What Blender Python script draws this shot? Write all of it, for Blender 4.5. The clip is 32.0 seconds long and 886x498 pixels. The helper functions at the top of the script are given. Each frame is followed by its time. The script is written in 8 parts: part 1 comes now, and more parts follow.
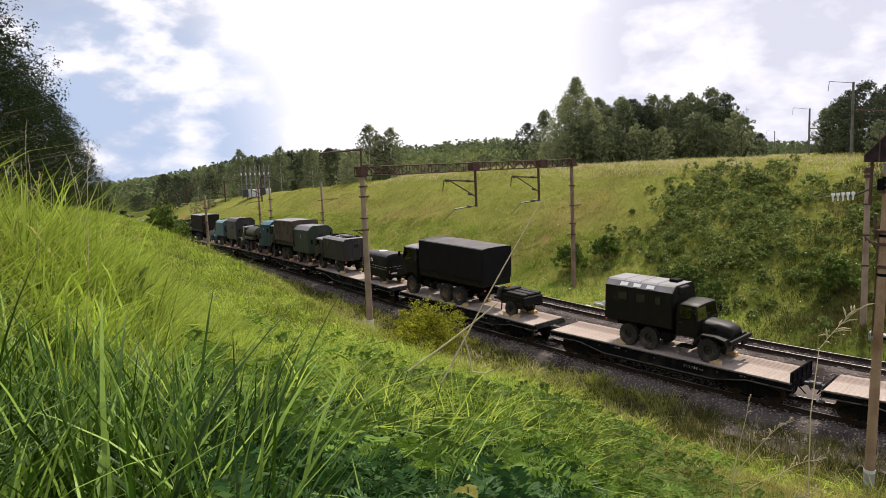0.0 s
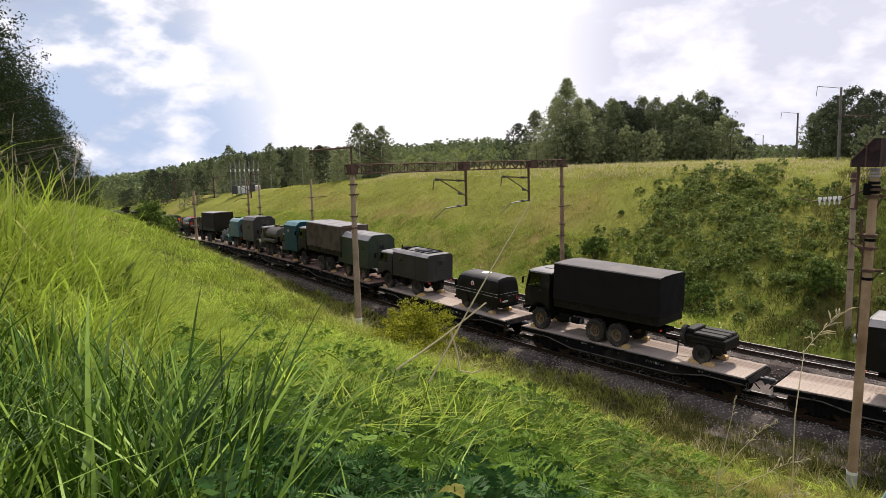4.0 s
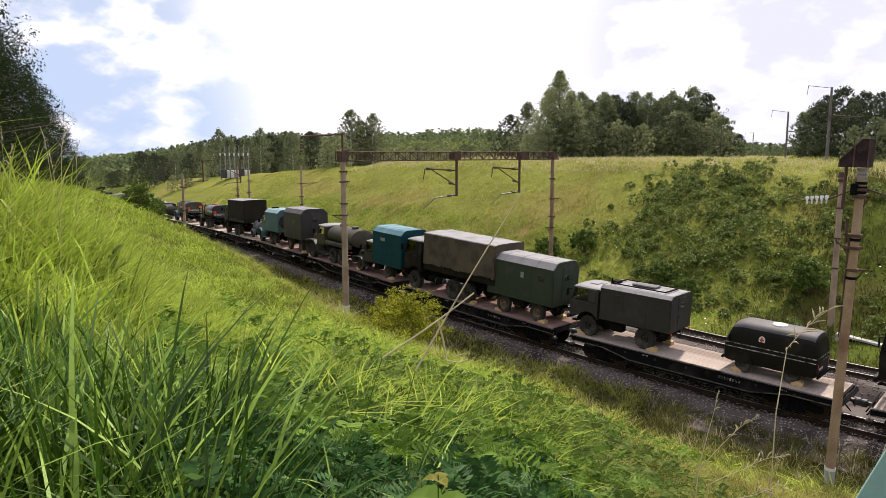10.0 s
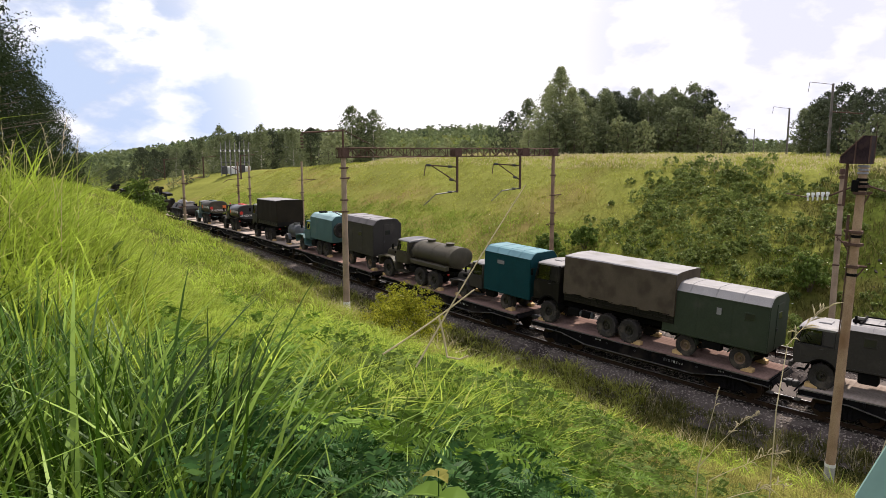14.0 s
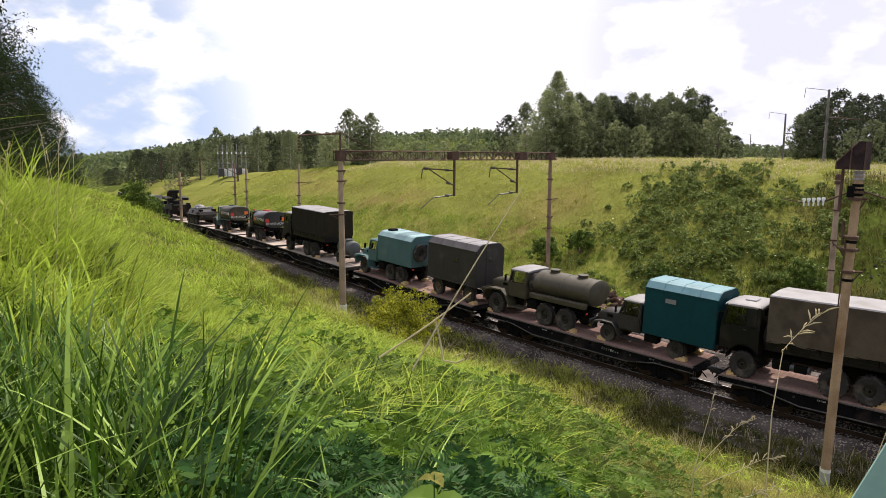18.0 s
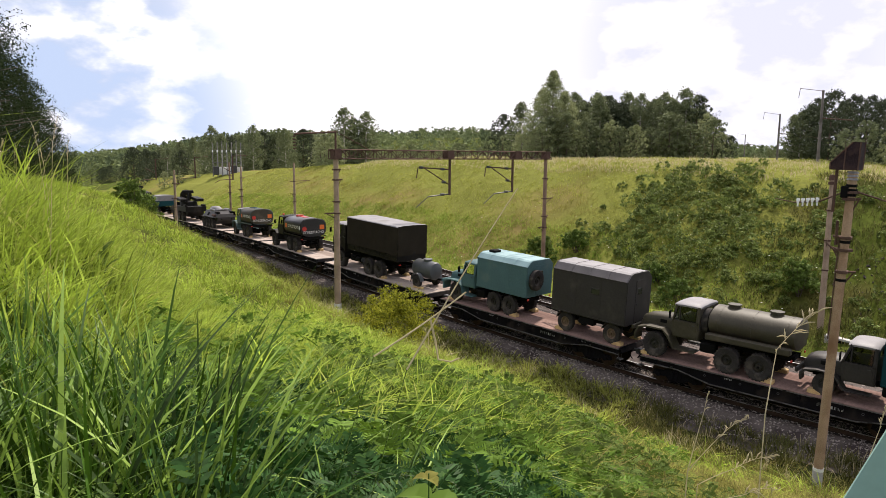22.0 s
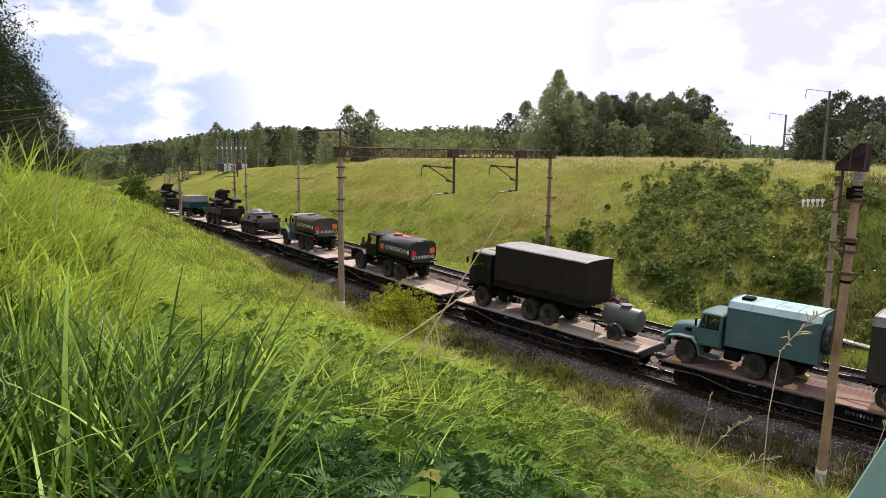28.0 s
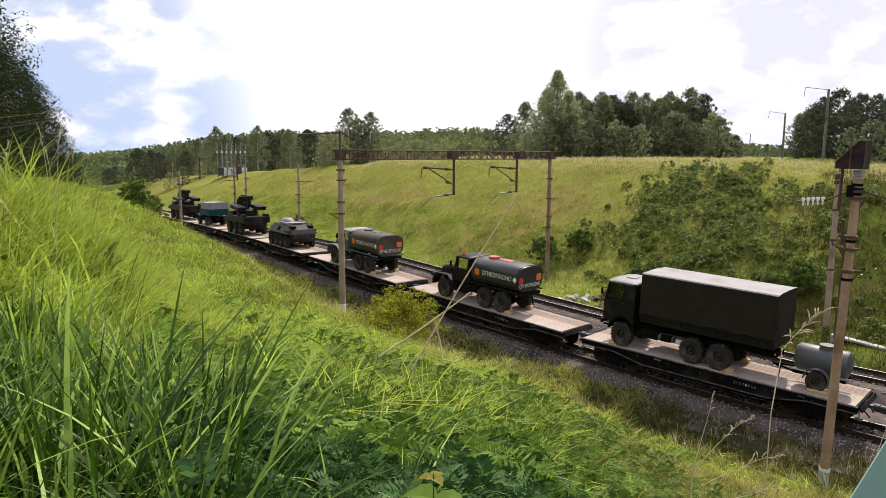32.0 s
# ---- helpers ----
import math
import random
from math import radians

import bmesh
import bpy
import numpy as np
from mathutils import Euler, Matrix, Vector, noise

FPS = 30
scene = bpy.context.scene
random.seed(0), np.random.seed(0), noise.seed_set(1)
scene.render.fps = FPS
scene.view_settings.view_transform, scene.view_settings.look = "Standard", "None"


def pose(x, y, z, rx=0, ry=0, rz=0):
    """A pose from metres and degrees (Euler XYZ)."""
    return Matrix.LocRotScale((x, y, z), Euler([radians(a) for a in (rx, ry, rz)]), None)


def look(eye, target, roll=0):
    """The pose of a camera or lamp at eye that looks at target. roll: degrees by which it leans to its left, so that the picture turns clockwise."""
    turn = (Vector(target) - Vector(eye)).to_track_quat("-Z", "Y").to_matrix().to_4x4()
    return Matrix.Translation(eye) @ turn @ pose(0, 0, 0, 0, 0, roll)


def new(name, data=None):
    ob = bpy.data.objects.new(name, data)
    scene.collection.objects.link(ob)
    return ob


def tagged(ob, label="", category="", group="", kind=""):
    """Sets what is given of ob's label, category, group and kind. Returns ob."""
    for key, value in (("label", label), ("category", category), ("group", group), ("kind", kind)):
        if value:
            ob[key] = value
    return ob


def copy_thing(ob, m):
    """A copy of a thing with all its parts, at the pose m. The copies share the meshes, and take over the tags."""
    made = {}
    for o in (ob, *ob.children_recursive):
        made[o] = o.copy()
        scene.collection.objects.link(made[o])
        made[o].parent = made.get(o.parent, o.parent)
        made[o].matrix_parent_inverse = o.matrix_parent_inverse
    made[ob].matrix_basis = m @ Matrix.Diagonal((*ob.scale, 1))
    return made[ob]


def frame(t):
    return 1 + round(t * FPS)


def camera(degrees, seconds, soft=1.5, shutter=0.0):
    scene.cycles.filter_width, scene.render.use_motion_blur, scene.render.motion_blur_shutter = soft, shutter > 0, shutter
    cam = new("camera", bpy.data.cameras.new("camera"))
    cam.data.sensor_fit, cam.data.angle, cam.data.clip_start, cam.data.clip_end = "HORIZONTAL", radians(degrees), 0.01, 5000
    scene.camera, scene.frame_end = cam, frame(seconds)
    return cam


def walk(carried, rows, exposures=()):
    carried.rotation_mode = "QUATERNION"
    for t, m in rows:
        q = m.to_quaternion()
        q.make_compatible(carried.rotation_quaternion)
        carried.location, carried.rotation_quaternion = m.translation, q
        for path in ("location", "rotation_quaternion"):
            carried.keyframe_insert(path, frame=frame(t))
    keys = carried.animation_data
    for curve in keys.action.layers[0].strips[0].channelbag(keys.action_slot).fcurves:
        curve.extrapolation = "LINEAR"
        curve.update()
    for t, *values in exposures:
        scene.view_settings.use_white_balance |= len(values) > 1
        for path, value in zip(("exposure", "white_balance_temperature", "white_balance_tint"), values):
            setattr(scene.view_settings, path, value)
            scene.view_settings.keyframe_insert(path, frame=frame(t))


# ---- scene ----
cam = camera(66.3, 32.0, soft=0.7)
EYE = Vector((-32.45, 0.0, 11.09))


def aim(heading, tilt, lean):
    """The camera's pose: heading clockwise from +y, tilt up, lean to its left, in degrees."""
    a, b = radians(heading), radians(tilt)
    way = Vector((math.sin(a) * math.cos(b), math.cos(a) * math.cos(b), math.sin(b)))
    return look(EYE, EYE + way, lean)


walk(cam, [(t, aim(a, b, c)) for t, a, b, c in (
    (0, 42.34, -6.85, -2.41), (0.5, 42.46, -6.87, -2.18), (1, 42.49, -6.66, -1.89),
    (1.5, 42.56, -6.65, -2.09), (2, 42.49, -6.67, -2.21), (2.5, 42.83, -6.83, -2.10),
    (3, 42.75, -6.76, -1.97), (3.5, 43.08, -6.97, -1.69), (5.5, 43.56, -6.92, -1.69),
    (6, 44.06, -7.20, -1.51), (6.5, 44.08, -7.17, -1.17), (7, 43.69, -7.65, -0.74),
    (7.5, 43.75, -8.02, -0.79), (8, 44.21, -7.64, -0.61), (8.5, 44.40, -7.79, -0.16),
    (9, 43.89, -7.57, -0.23), (9.5, 44.18, -7.82, -0.03), (10, 44.15, -7.85, -0.14),
    (10.5, 43.97, -7.71, -0.24), (11, 44.28, -7.79, -0.20), (11.5, 44.23, -8.01, -0.11),
    (12, 44.05, -7.89, 0.02), (12.5, 44.13, -8.10, 0.02), (13, 44.00, -8.09, -0.01),
    (13.5, 44.04, -8.12, -0.02), (14, 44.10, -8.15, -0.12), (14.5, 43.92, -8.03, -0.02),
    (16.5, 44.51, -8.08, 0.53), (17, 44.21, -8.16, 0.41), (17.5, 43.98, -7.74, -0.07),
    (18, 44.38, -7.86, 0.20), (18.5, 44.47, -7.96, 0.26), (19, 44.61, -8.12, 0.38),
    (19.5, 44.32, -7.99, 0.32), (20, 44.23, -7.93, 0.41), (20.5, 44.20, -7.78, 0.42),
    (21, 44.55, -7.87, 0.63), (21.5, 44.53, -7.77, 0.61), (22, 44.79, -7.94, 0.41),
    (22.5, 44.65, -7.68, 0.27), (23, 44.60, -7.65, 0.41), (23.5, 44.86, -8.13, 0.83),
    (24, 44.65, -8.09, 0.93), (24.5, 44.61, -8.08, 0.92), (25, 44.50, -8.27, 0.91),
    (25.5, 44.61, -8.03, 0.86), (27.5, 44.55, -8.16, 0.93), (28, 44.47, -8.08, 0.82),
    (28.5, 44.06, -8.06, 0.84), (29, 44.53, -8.16, 0.83), (29.5, 44.32, -8.16, 0.80),
    (30, 44.40, -8.08, 0.91), (30.5, 44.26, -8.03, 0.71), (31, 44.10, -7.74, 0.50),
    (31.5, 44.03, -7.99, 0.49), (32, 44.42, -7.93, 0.24),
)], [(0, 0.10, 6500, 16), (6, 0.10, 6500, 16), (8.5, 0.30, 6500, 17), (32, 0.30, 6500, 17)])

# ---- light ----
SUN_EL, SUN_AZ = 52.0, 75.0   # degrees; azimuth clockwise from +y
world = bpy.data.worlds.new("sky")
scene.world = world
world.use_nodes = True
wn, wl = world.node_tree.nodes, world.node_tree.links
wn.clear()
w_out, w_bg = wn.new("ShaderNodeOutputWorld"), wn.new("ShaderNodeBackground")
sky = wn.new("ShaderNodeTexSky")
sky.sky_type, sky.sun_disc = "NISHITA", False
sky.sun_elevation, sky.sun_rotation = radians(SUN_EL), radians(SUN_AZ)
w_co = wn.new("ShaderNodeTexCoord")
w_map = wn.new("ShaderNodeMapping")
w_map.inputs["Scale"].default_value = (1.0, 1.0, 1.9)
w_map.inputs["Location"].default_value = (0.35, 0.1, 0.0)
w_noise = wn.new("ShaderNodeTexNoise")
w_noise.inputs["Scale"].default_value, w_noise.inputs["Detail"].default_value = 8.5, 9.0
w_noise.inputs["Roughness"].default_value = 0.52
wl.new(w_co.outputs["Generated"], w_map.inputs["Vector"])
wl.new(w_map.outputs["Vector"], w_noise.inputs["Vector"])


def quarter(bearing, height, lo, hi):
    """How near a direction of the sky lies to a bearing and height, 0 to 1."""
    a, e = radians(bearing), radians(height)
    d = wn.new("ShaderNodeVectorMath")
    d.operation = "DOT_PRODUCT"
    d.inputs[1].default_value = (math.sin(a) * math.cos(e), math.cos(a) * math.cos(e), math.sin(e))
    wl.new(w_co.outputs["Generated"], d.inputs[0])
    r = wn.new("ShaderNodeMapRange")
    r.interpolation_type = "SMOOTHSTEP"
    r.inputs["From Min"].default_value, r.inputs["From Max"].default_value = lo, hi
    wl.new(d.outputs["Value"], r.inputs["Value"])
    return r.outputs["Result"]


def blend(fac, a, b):
    m = wn.new("ShaderNodeMix")
    m.data_type = "RGBA"
    wl.new(fac, m.inputs[0])
    for k, v in ((6, a), (7, b)):
        if isinstance(v, tuple):
            m.inputs[k].default_value = (*v, 1)
        else:
            wl.new(v, m.inputs[k])
    return m.outputs[2]


def times(a, b):
    m = wn.new("ShaderNodeMath")
    m.operation = "MULTIPLY"
    wl.new(a, m.inputs[0])
    if isinstance(b, float):
        m.inputs[1].default_value = b
    else:
        wl.new(b, m.inputs[1])
    return m.outputs[0]


def banks(lo, hi):
    r = wn.new("ShaderNodeMapRange")
    r.inputs["From Min"].default_value, r.inputs["From Max"].default_value = lo, hi
    wl.new(w_noise.outputs["Fac"], r.inputs["Value"])
    return r.outputs["Result"]


# bright thin overcast, broken grey cloud and blue gaps over the valley, a violet-grey bank beyond the cutting
open_sky = blend(banks(0.50, 0.62), (5.4, 5.8, 6.4), (4.5, 5.0, 6.1))
w_col = blend(times(quarter(12, 12, 0.964, 0.990), banks(0.40, 0.50)), (10.6, 10.6, 10.9), open_sky)
broken = blend(banks(0.40, 0.56), sky.outputs["Color"], (10.6, 10.6, 10.9))
w_col = blend(quarter(48, 20, 0.35, 0.75), broken, w_col)
w_col = blend(times(quarter(18, 2, 0.965, 0.997), banks(0.32, 0.52)), w_col, (4.7, 5.9, 7.8))
w_col = blend(times(quarter(67, 8, 0.960, 0.992), banks(0.30, 0.50)), w_col, (6.9, 7.2, 8.2))
wl.new(w_col, w_bg.inputs["Color"])
wl.new(w_bg.outputs["Background"], w_out.inputs["Surface"])
w_bg.inputs["Strength"].default_value = 0.10
sun = new("sun", bpy.data.lights.new("sun", "SUN"))
sun.data.energy, sun.data.angle, sun.data.color = 5.0, radians(3), (1.0, 0.93, 0.78)
_a, _e = radians(SUN_AZ), radians(SUN_EL)
sun.matrix_world = look((0, 0, 60), Vector((0, 0, 60)) - Vector((math.sin(_a) * math.cos(_e), math.cos(_a) * math.cos(_e), math.sin(_e))))
scene.view_settings.exposure = 0.0

# ---- materials ----
def mat(name, color, rough=0.6, metal=0.0, vary=0.25, scale=3.0, bump=0.0, fine=40.0, dirt=None, dirt_at=0.62, island=0.0, spec=0.5, trans=0.0, objrand=0.0, odd=None, odd_at=0.8):
    """A procedural surface: base colour varied at two scales, optional dirt patches, odd-coloured pieces and fine relief."""
    m = bpy.data.materials.new(name)
    m.use_nodes = True
    n, l = m.node_tree.nodes, m.node_tree.links
    b = n["Principled BSDF"]
    b.inputs["Roughness"].default_value, b.inputs["Metallic"].default_value = rough, metal
    b.inputs["Specular IOR Level"].default_value = spec
    co = n.new("ShaderNodeTexCoord")
    big, small = n.new("ShaderNodeTexNoise"), n.new("ShaderNodeTexNoise")
    big.inputs["Scale"].default_value, small.inputs["Scale"].default_value = scale, fine
    big.inputs["Detail"].default_value = 5
    for t in (big, small):
        l.new(co.outputs["Object"], t.inputs["Vector"])
    add = n.new("ShaderNodeMath")
    add.operation = "ADD"
    l.new(big.outputs["Fac"], add.inputs[0])
    l.new(small.outputs["Fac"], add.inputs[1])
    last = add.outputs[0]
    if island or objrand:
        info = n.new("ShaderNodeNewGeometry") if island else n.new("ShaderNodeObjectInfo")
        k = n.new("ShaderNodeMath")
        k.operation = "MULTIPLY_ADD"
        l.new(info.outputs["Random Per Island" if island else "Random"], k.inputs[0])
        k.inputs[1].default_value = island or objrand
        l.new(last, k.inputs[2])
        sub = n.new("ShaderNodeMath")
        sub.operation = "SUBTRACT"
        l.new(k.outputs[0], sub.inputs[0])
        sub.inputs[1].default_value = (island or objrand) / 2
        last = sub.outputs[0]
    ramp = n.new("ShaderNodeMapRange")
    ramp.inputs["From Min"].default_value, ramp.inputs["From Max"].default_value = 0.6 - (island + objrand) / 2.6, 1.4 + (island + objrand) / 2.6
    ramp.inputs["To Min"].default_value, ramp.inputs["To Max"].default_value = 1 - vary, 1 + vary
    l.new(last, ramp.inputs["Value"])
    mul = n.new("ShaderNodeVectorMath")
    mul.operation = "SCALE"
    mul.inputs[0].default_value = color[:3]
    l.new(ramp.outputs["Result"], mul.inputs["Scale"])
    out = mul.outputs["Vector"]
    if odd:
        og, om, of = n.new("ShaderNodeNewGeometry"), n.new("ShaderNodeMath"), n.new("ShaderNodeMath")
        om.operation, of.operation = "MULTIPLY", "FRACT"
        om.inputs[1].default_value = 17.3
        l.new(og.outputs["Random Per Island"], om.inputs[0])
        l.new(om.outputs[0], of.inputs[0])
        ot = n.new("ShaderNodeMapRange")
        ot.inputs["From Min"].default_value, ot.inputs["From Max"].default_value = odd_at, min(1.0, odd_at + 0.15)
        l.new(of.outputs[0], ot.inputs["Value"])
        ox = n.new("ShaderNodeMix")
        ox.data_type = "RGBA"
        l.new(ot.outputs["Result"], ox.inputs[0])
        l.new(out, ox.inputs[6])
        ox.inputs[7].default_value = (*odd, 1)
        out = ox.outputs[2]
    if dirt:
        dn = n.new("ShaderNodeTexNoise")
        dn.inputs["Scale"].default_value, dn.inputs["Detail"].default_value = scale * 0.7, 8
        l.new(co.outputs["Object"], dn.inputs["Vector"])
        dr = n.new("ShaderNodeMapRange")
        dr.inputs["From Min"].default_value, dr.inputs["From Max"].default_value = dirt_at - 0.08, dirt_at + 0.08
        l.new(dn.outputs["Fac"], dr.inputs["Value"])
        mx = n.new("ShaderNodeMix")
        mx.data_type = "RGBA"
        l.new(dr.outputs["Result"], mx.inputs[0])
        l.new(out, mx.inputs[6])
        mx.inputs[7].default_value = (*dirt, 1)
        out = mx.outputs[2]
    l.new(out, b.inputs["Base Color"])
    if bump:
        bp = n.new("ShaderNodeBump")
        bp.inputs["Strength"].default_value, bp.inputs["Distance"].default_value = bump, 0.02
        l.new(add.outputs[0], bp.inputs["Height"])
        l.new(bp.outputs["Normal"], b.inputs["Normal"])
    if trans:
        tr = n.new("ShaderNodeBsdfTranslucent")
        l.new(out, tr.inputs["Color"])
        ms = n.new("ShaderNodeMixShader")
        ms.inputs[0].default_value = trans
        l.new(b.outputs[0], ms.inputs[1])
        l.new(tr.outputs[0], ms.inputs[2])
        l.new(ms.outputs[0], n["Material Output"].inputs["Surface"])
    return m


# Near soil is darkened in colour so gaps in the grass look shaded.
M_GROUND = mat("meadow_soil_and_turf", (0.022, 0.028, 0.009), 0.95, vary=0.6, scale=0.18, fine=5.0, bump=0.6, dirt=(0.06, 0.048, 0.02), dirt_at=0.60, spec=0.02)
# Dark green that puts the shade between near blades into the colour.
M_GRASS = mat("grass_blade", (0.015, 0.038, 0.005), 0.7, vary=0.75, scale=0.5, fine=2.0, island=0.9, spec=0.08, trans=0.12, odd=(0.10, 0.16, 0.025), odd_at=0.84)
# A yellower grass, lightened in colour to look sunlit on the slope.
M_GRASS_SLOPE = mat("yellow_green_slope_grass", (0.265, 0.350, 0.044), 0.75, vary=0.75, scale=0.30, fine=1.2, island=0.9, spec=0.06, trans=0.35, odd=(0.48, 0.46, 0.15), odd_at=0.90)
M_TURF = mat("slope_turf", (0.155, 0.165, 0.036), 0.95, vary=0.4, scale=0.09, fine=2.5, bump=0.5, dirt=(0.19, 0.145, 0.055), dirt_at=0.63, spec=0.02)
# Darkened so the gaps between slope tufts look shaded.
M_BANK = mat("bank_turf", (0.06, 0.078, 0.012), 0.95, vary=0.5, scale=0.15, fine=3.0, bump=0.6, dirt=(0.09, 0.075, 0.025), dirt_at=0.60, spec=0.02)
M_STONE = mat("loose_ballast_stone", (0.235, 0.205, 0.185), 0.95, vary=0.75, scale=0.8, fine=18, island=1.2, spec=0.06)
M_WEED = mat("brownish_trackside_weed", (0.098, 0.102, 0.030), 0.75, vary=0.7, scale=0.4, fine=2.0, island=1.0, spec=0.04, trans=0.25, odd=(0.20, 0.17, 0.06), odd_at=0.85)
M_THICKET = mat("thicket_leaf", (0.136, 0.180, 0.045), 0.6, vary=0.75, scale=0.35, fine=1.2, island=0.8, spec=0.12, trans=0.3, odd=(0.26, 0.30, 0.085), odd_at=0.80)
M_GRASS_DRY = mat("dry_grass_stalk", (0.50, 0.43, 0.26), 0.7, vary=0.3, island=0.6, spec=0.2, trans=0.3)
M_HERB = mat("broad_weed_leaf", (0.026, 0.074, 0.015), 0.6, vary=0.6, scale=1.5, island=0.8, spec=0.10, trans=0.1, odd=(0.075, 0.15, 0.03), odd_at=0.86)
M_MEADOW = mat("far_meadow_grass", (0.325, 0.345, 0.074), 0.85, vary=0.35, scale=0.10, fine=0.7, island=0.35, spec=0.05, trans=0.3, dirt=(0.28, 0.195, 0.085), dirt_at=0.645)
M_MEADOW_LUSH = mat("lush_meadow_grass", (0.245, 0.325, 0.052), 0.85, vary=0.4, scale=0.12, fine=0.8, island=0.45, spec=0.05, trans=0.3, dirt=(0.14, 0.22, 0.035), dirt_at=0.60)
M_LEAF_DARK = mat("dark_tree_leaf", (0.062, 0.078, 0.044), 0.7, vary=0.45, scale=0.3, island=0.7, spec=0.1, trans=0.25)
# Lifted and greyed in colour to carry haze over the distant trees.
M_LEAF = mat("tree_leaf", (0.170, 0.198, 0.100), 0.7, vary=0.35, scale=0.3, island=0.7, spec=0.1, trans=0.3)
# Near-black green: the bank trees' shade is put into the leaf colour.
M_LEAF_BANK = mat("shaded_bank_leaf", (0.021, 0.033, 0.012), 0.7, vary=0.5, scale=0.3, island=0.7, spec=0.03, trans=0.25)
M_LEAF_LIGHT = mat("light_willow_leaf", (0.28, 0.31, 0.155), 0.7, vary=0.3, scale=0.3, island=0.7, spec=0.1, trans=0.3)
M_BUSH = mat("bush_leaf", (0.345, 0.350, 0.030), 0.7, vary=0.6, scale=0.5, island=1.0, spec=0.1, trans=0.3, odd=(0.085, 0.11, 0.014), odd_at=0.68)
# Distance haze over the ridge is painted into this paler leaf colour.
M_LEAF_FAR = mat("hazy_far_leaf", (0.185, 0.225, 0.105), 0.8, vary=0.5, scale=0.012, fine=0.08, island=0.8, spec=0.05, trans=0.3, dirt=(0.07, 0.10, 0.06), dirt_at=0.56)
M_BARK = mat("tree_bark", (0.10, 0.075, 0.055), 0.9, vary=0.4, scale=2, bump=0.5)
M_BIRCH = mat("birch_bark", (0.55, 0.52, 0.47), 0.8, vary=0.3, scale=2, dirt=(0.06, 0.05, 0.05), dirt_at=0.60)
M_BALLAST = mat("ballast_stone", (0.105, 0.089, 0.081), 0.95, vary=0.6, scale=0.8, fine=18, bump=1.0, island=0.9, dirt=(0.05, 0.04, 0.038), dirt_at=0.55, spec=0.06)
M_RAIL = mat("rusty_rail", (0.05, 0.032, 0.024), 0.6, 0.4, vary=0.3, spec=0.1)
M_RAILTOP = mat("worn_steel_rail_head", (0.45, 0.44, 0.43), 0.35, 0.9, vary=0.15)
M_WAGON = mat("sooty_black_wagon_paint", (0.008, 0.0075, 0.009), 0.8, vary=0.5, scale=1.5, fine=20, bump=0.15, dirt=(0.03, 0.024, 0.022), dirt_at=0.62, spec=0.06, objrand=0.4)
# Worn steel, its colour lightened for the light that the edges catch.
M_WAGON_EDGE = mat("worn_lit_wagon_edge", (0.11, 0.105, 0.10), 0.7, vary=0.4, scale=3, dirt=(0.012, 0.011, 0.011), dirt_at=0.6, spec=0.06)
M_PLANK = mat("pale_worn_deck_plank", (0.375, 0.315, 0.275), 0.9, vary=0.35, scale=0.7, fine=14, bump=0.3, dirt=(0.21, 0.165, 0.14), dirt_at=0.57, objrand=0.12, spec=0.06)
M_PLANK_RED = mat("reddish_worn_deck_plank", (0.25, 0.165, 0.14), 0.9, vary=0.35, scale=0.7, fine=14, bump=0.3, dirt=(0.14, 0.088, 0.075), dirt_at=0.56, objrand=0.12, spec=0.06)
M_CHOCK = mat("fresh_timber_chock", (0.55, 0.38, 0.18), 0.85, vary=0.25, scale=6)
M_KHAKI = mat("dark_khaki_paint", (0.0105, 0.0096, 0.0086), 0.5, vary=0.2, scale=1.2, fine=12, dirt=(0.03, 0.026, 0.021), dirt_at=0.64, spec=0.14)
M_OLIVE = mat("olive_paint", (0.057, 0.051, 0.036), 0.5, vary=0.18, scale=1.2, fine=12, dirt=(0.095, 0.082, 0.06), dirt_at=0.63, spec=0.2)
M_GREEN = mat("dull_green_paint", (0.036, 0.048, 0.032), 0.55, vary=0.15, scale=1.2, fine=12, dirt=(0.06, 0.062, 0.05), dirt_at=0.63, spec=0.16)
M_GREY = mat("dark_grey_green_paint", (0.037, 0.034, 0.033), 0.5, vary=0.18, scale=1.2, fine=12, dirt=(0.065, 0.058, 0.052), dirt_at=0.63, spec=0.2)
M_TEAL = mat("dark_teal_paint", (0.003, 0.042, 0.053), 0.55, vary=0.15, scale=1.2, fine=10, dirt=(0.02, 0.06, 0.065), dirt_at=0.74, spec=0.16)
M_TEAL_PALE = mat("pale_sea_green_paint", (0.07, 0.135, 0.142), 0.55, vary=0.15, scale=1.0, fine=10, dirt=(0.12, 0.17, 0.16), dirt_at=0.66, spec=0.16)
# Roof tones: bleached sheet, with light from above put into the colour.
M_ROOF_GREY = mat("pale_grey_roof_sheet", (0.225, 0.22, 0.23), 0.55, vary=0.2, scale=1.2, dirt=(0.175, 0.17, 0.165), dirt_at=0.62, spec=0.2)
M_ROOF_TEAL = mat("faded_toplit_teal_roof", (0.115, 0.235, 0.275), 0.5, vary=0.15, scale=1.2, dirt=(0.08, 0.18, 0.21), dirt_at=0.66, spec=0.2)
M_CANVAS = mat("brown_grey_canvas", (0.095, 0.077, 0.058), 0.9, vary=0.25, scale=1.5, fine=25, bump=0.3, dirt=(0.066, 0.052, 0.04), dirt_at=0.55, spec=0.06)
M_CANVAS_DARK = mat("dark_canvas", (0.013, 0.012, 0.012), 0.8, vary=0.25, scale=1.5, fine=25, bump=0.3, dirt=(0.014, 0.013, 0.013), dirt_at=0.60, spec=0.06)
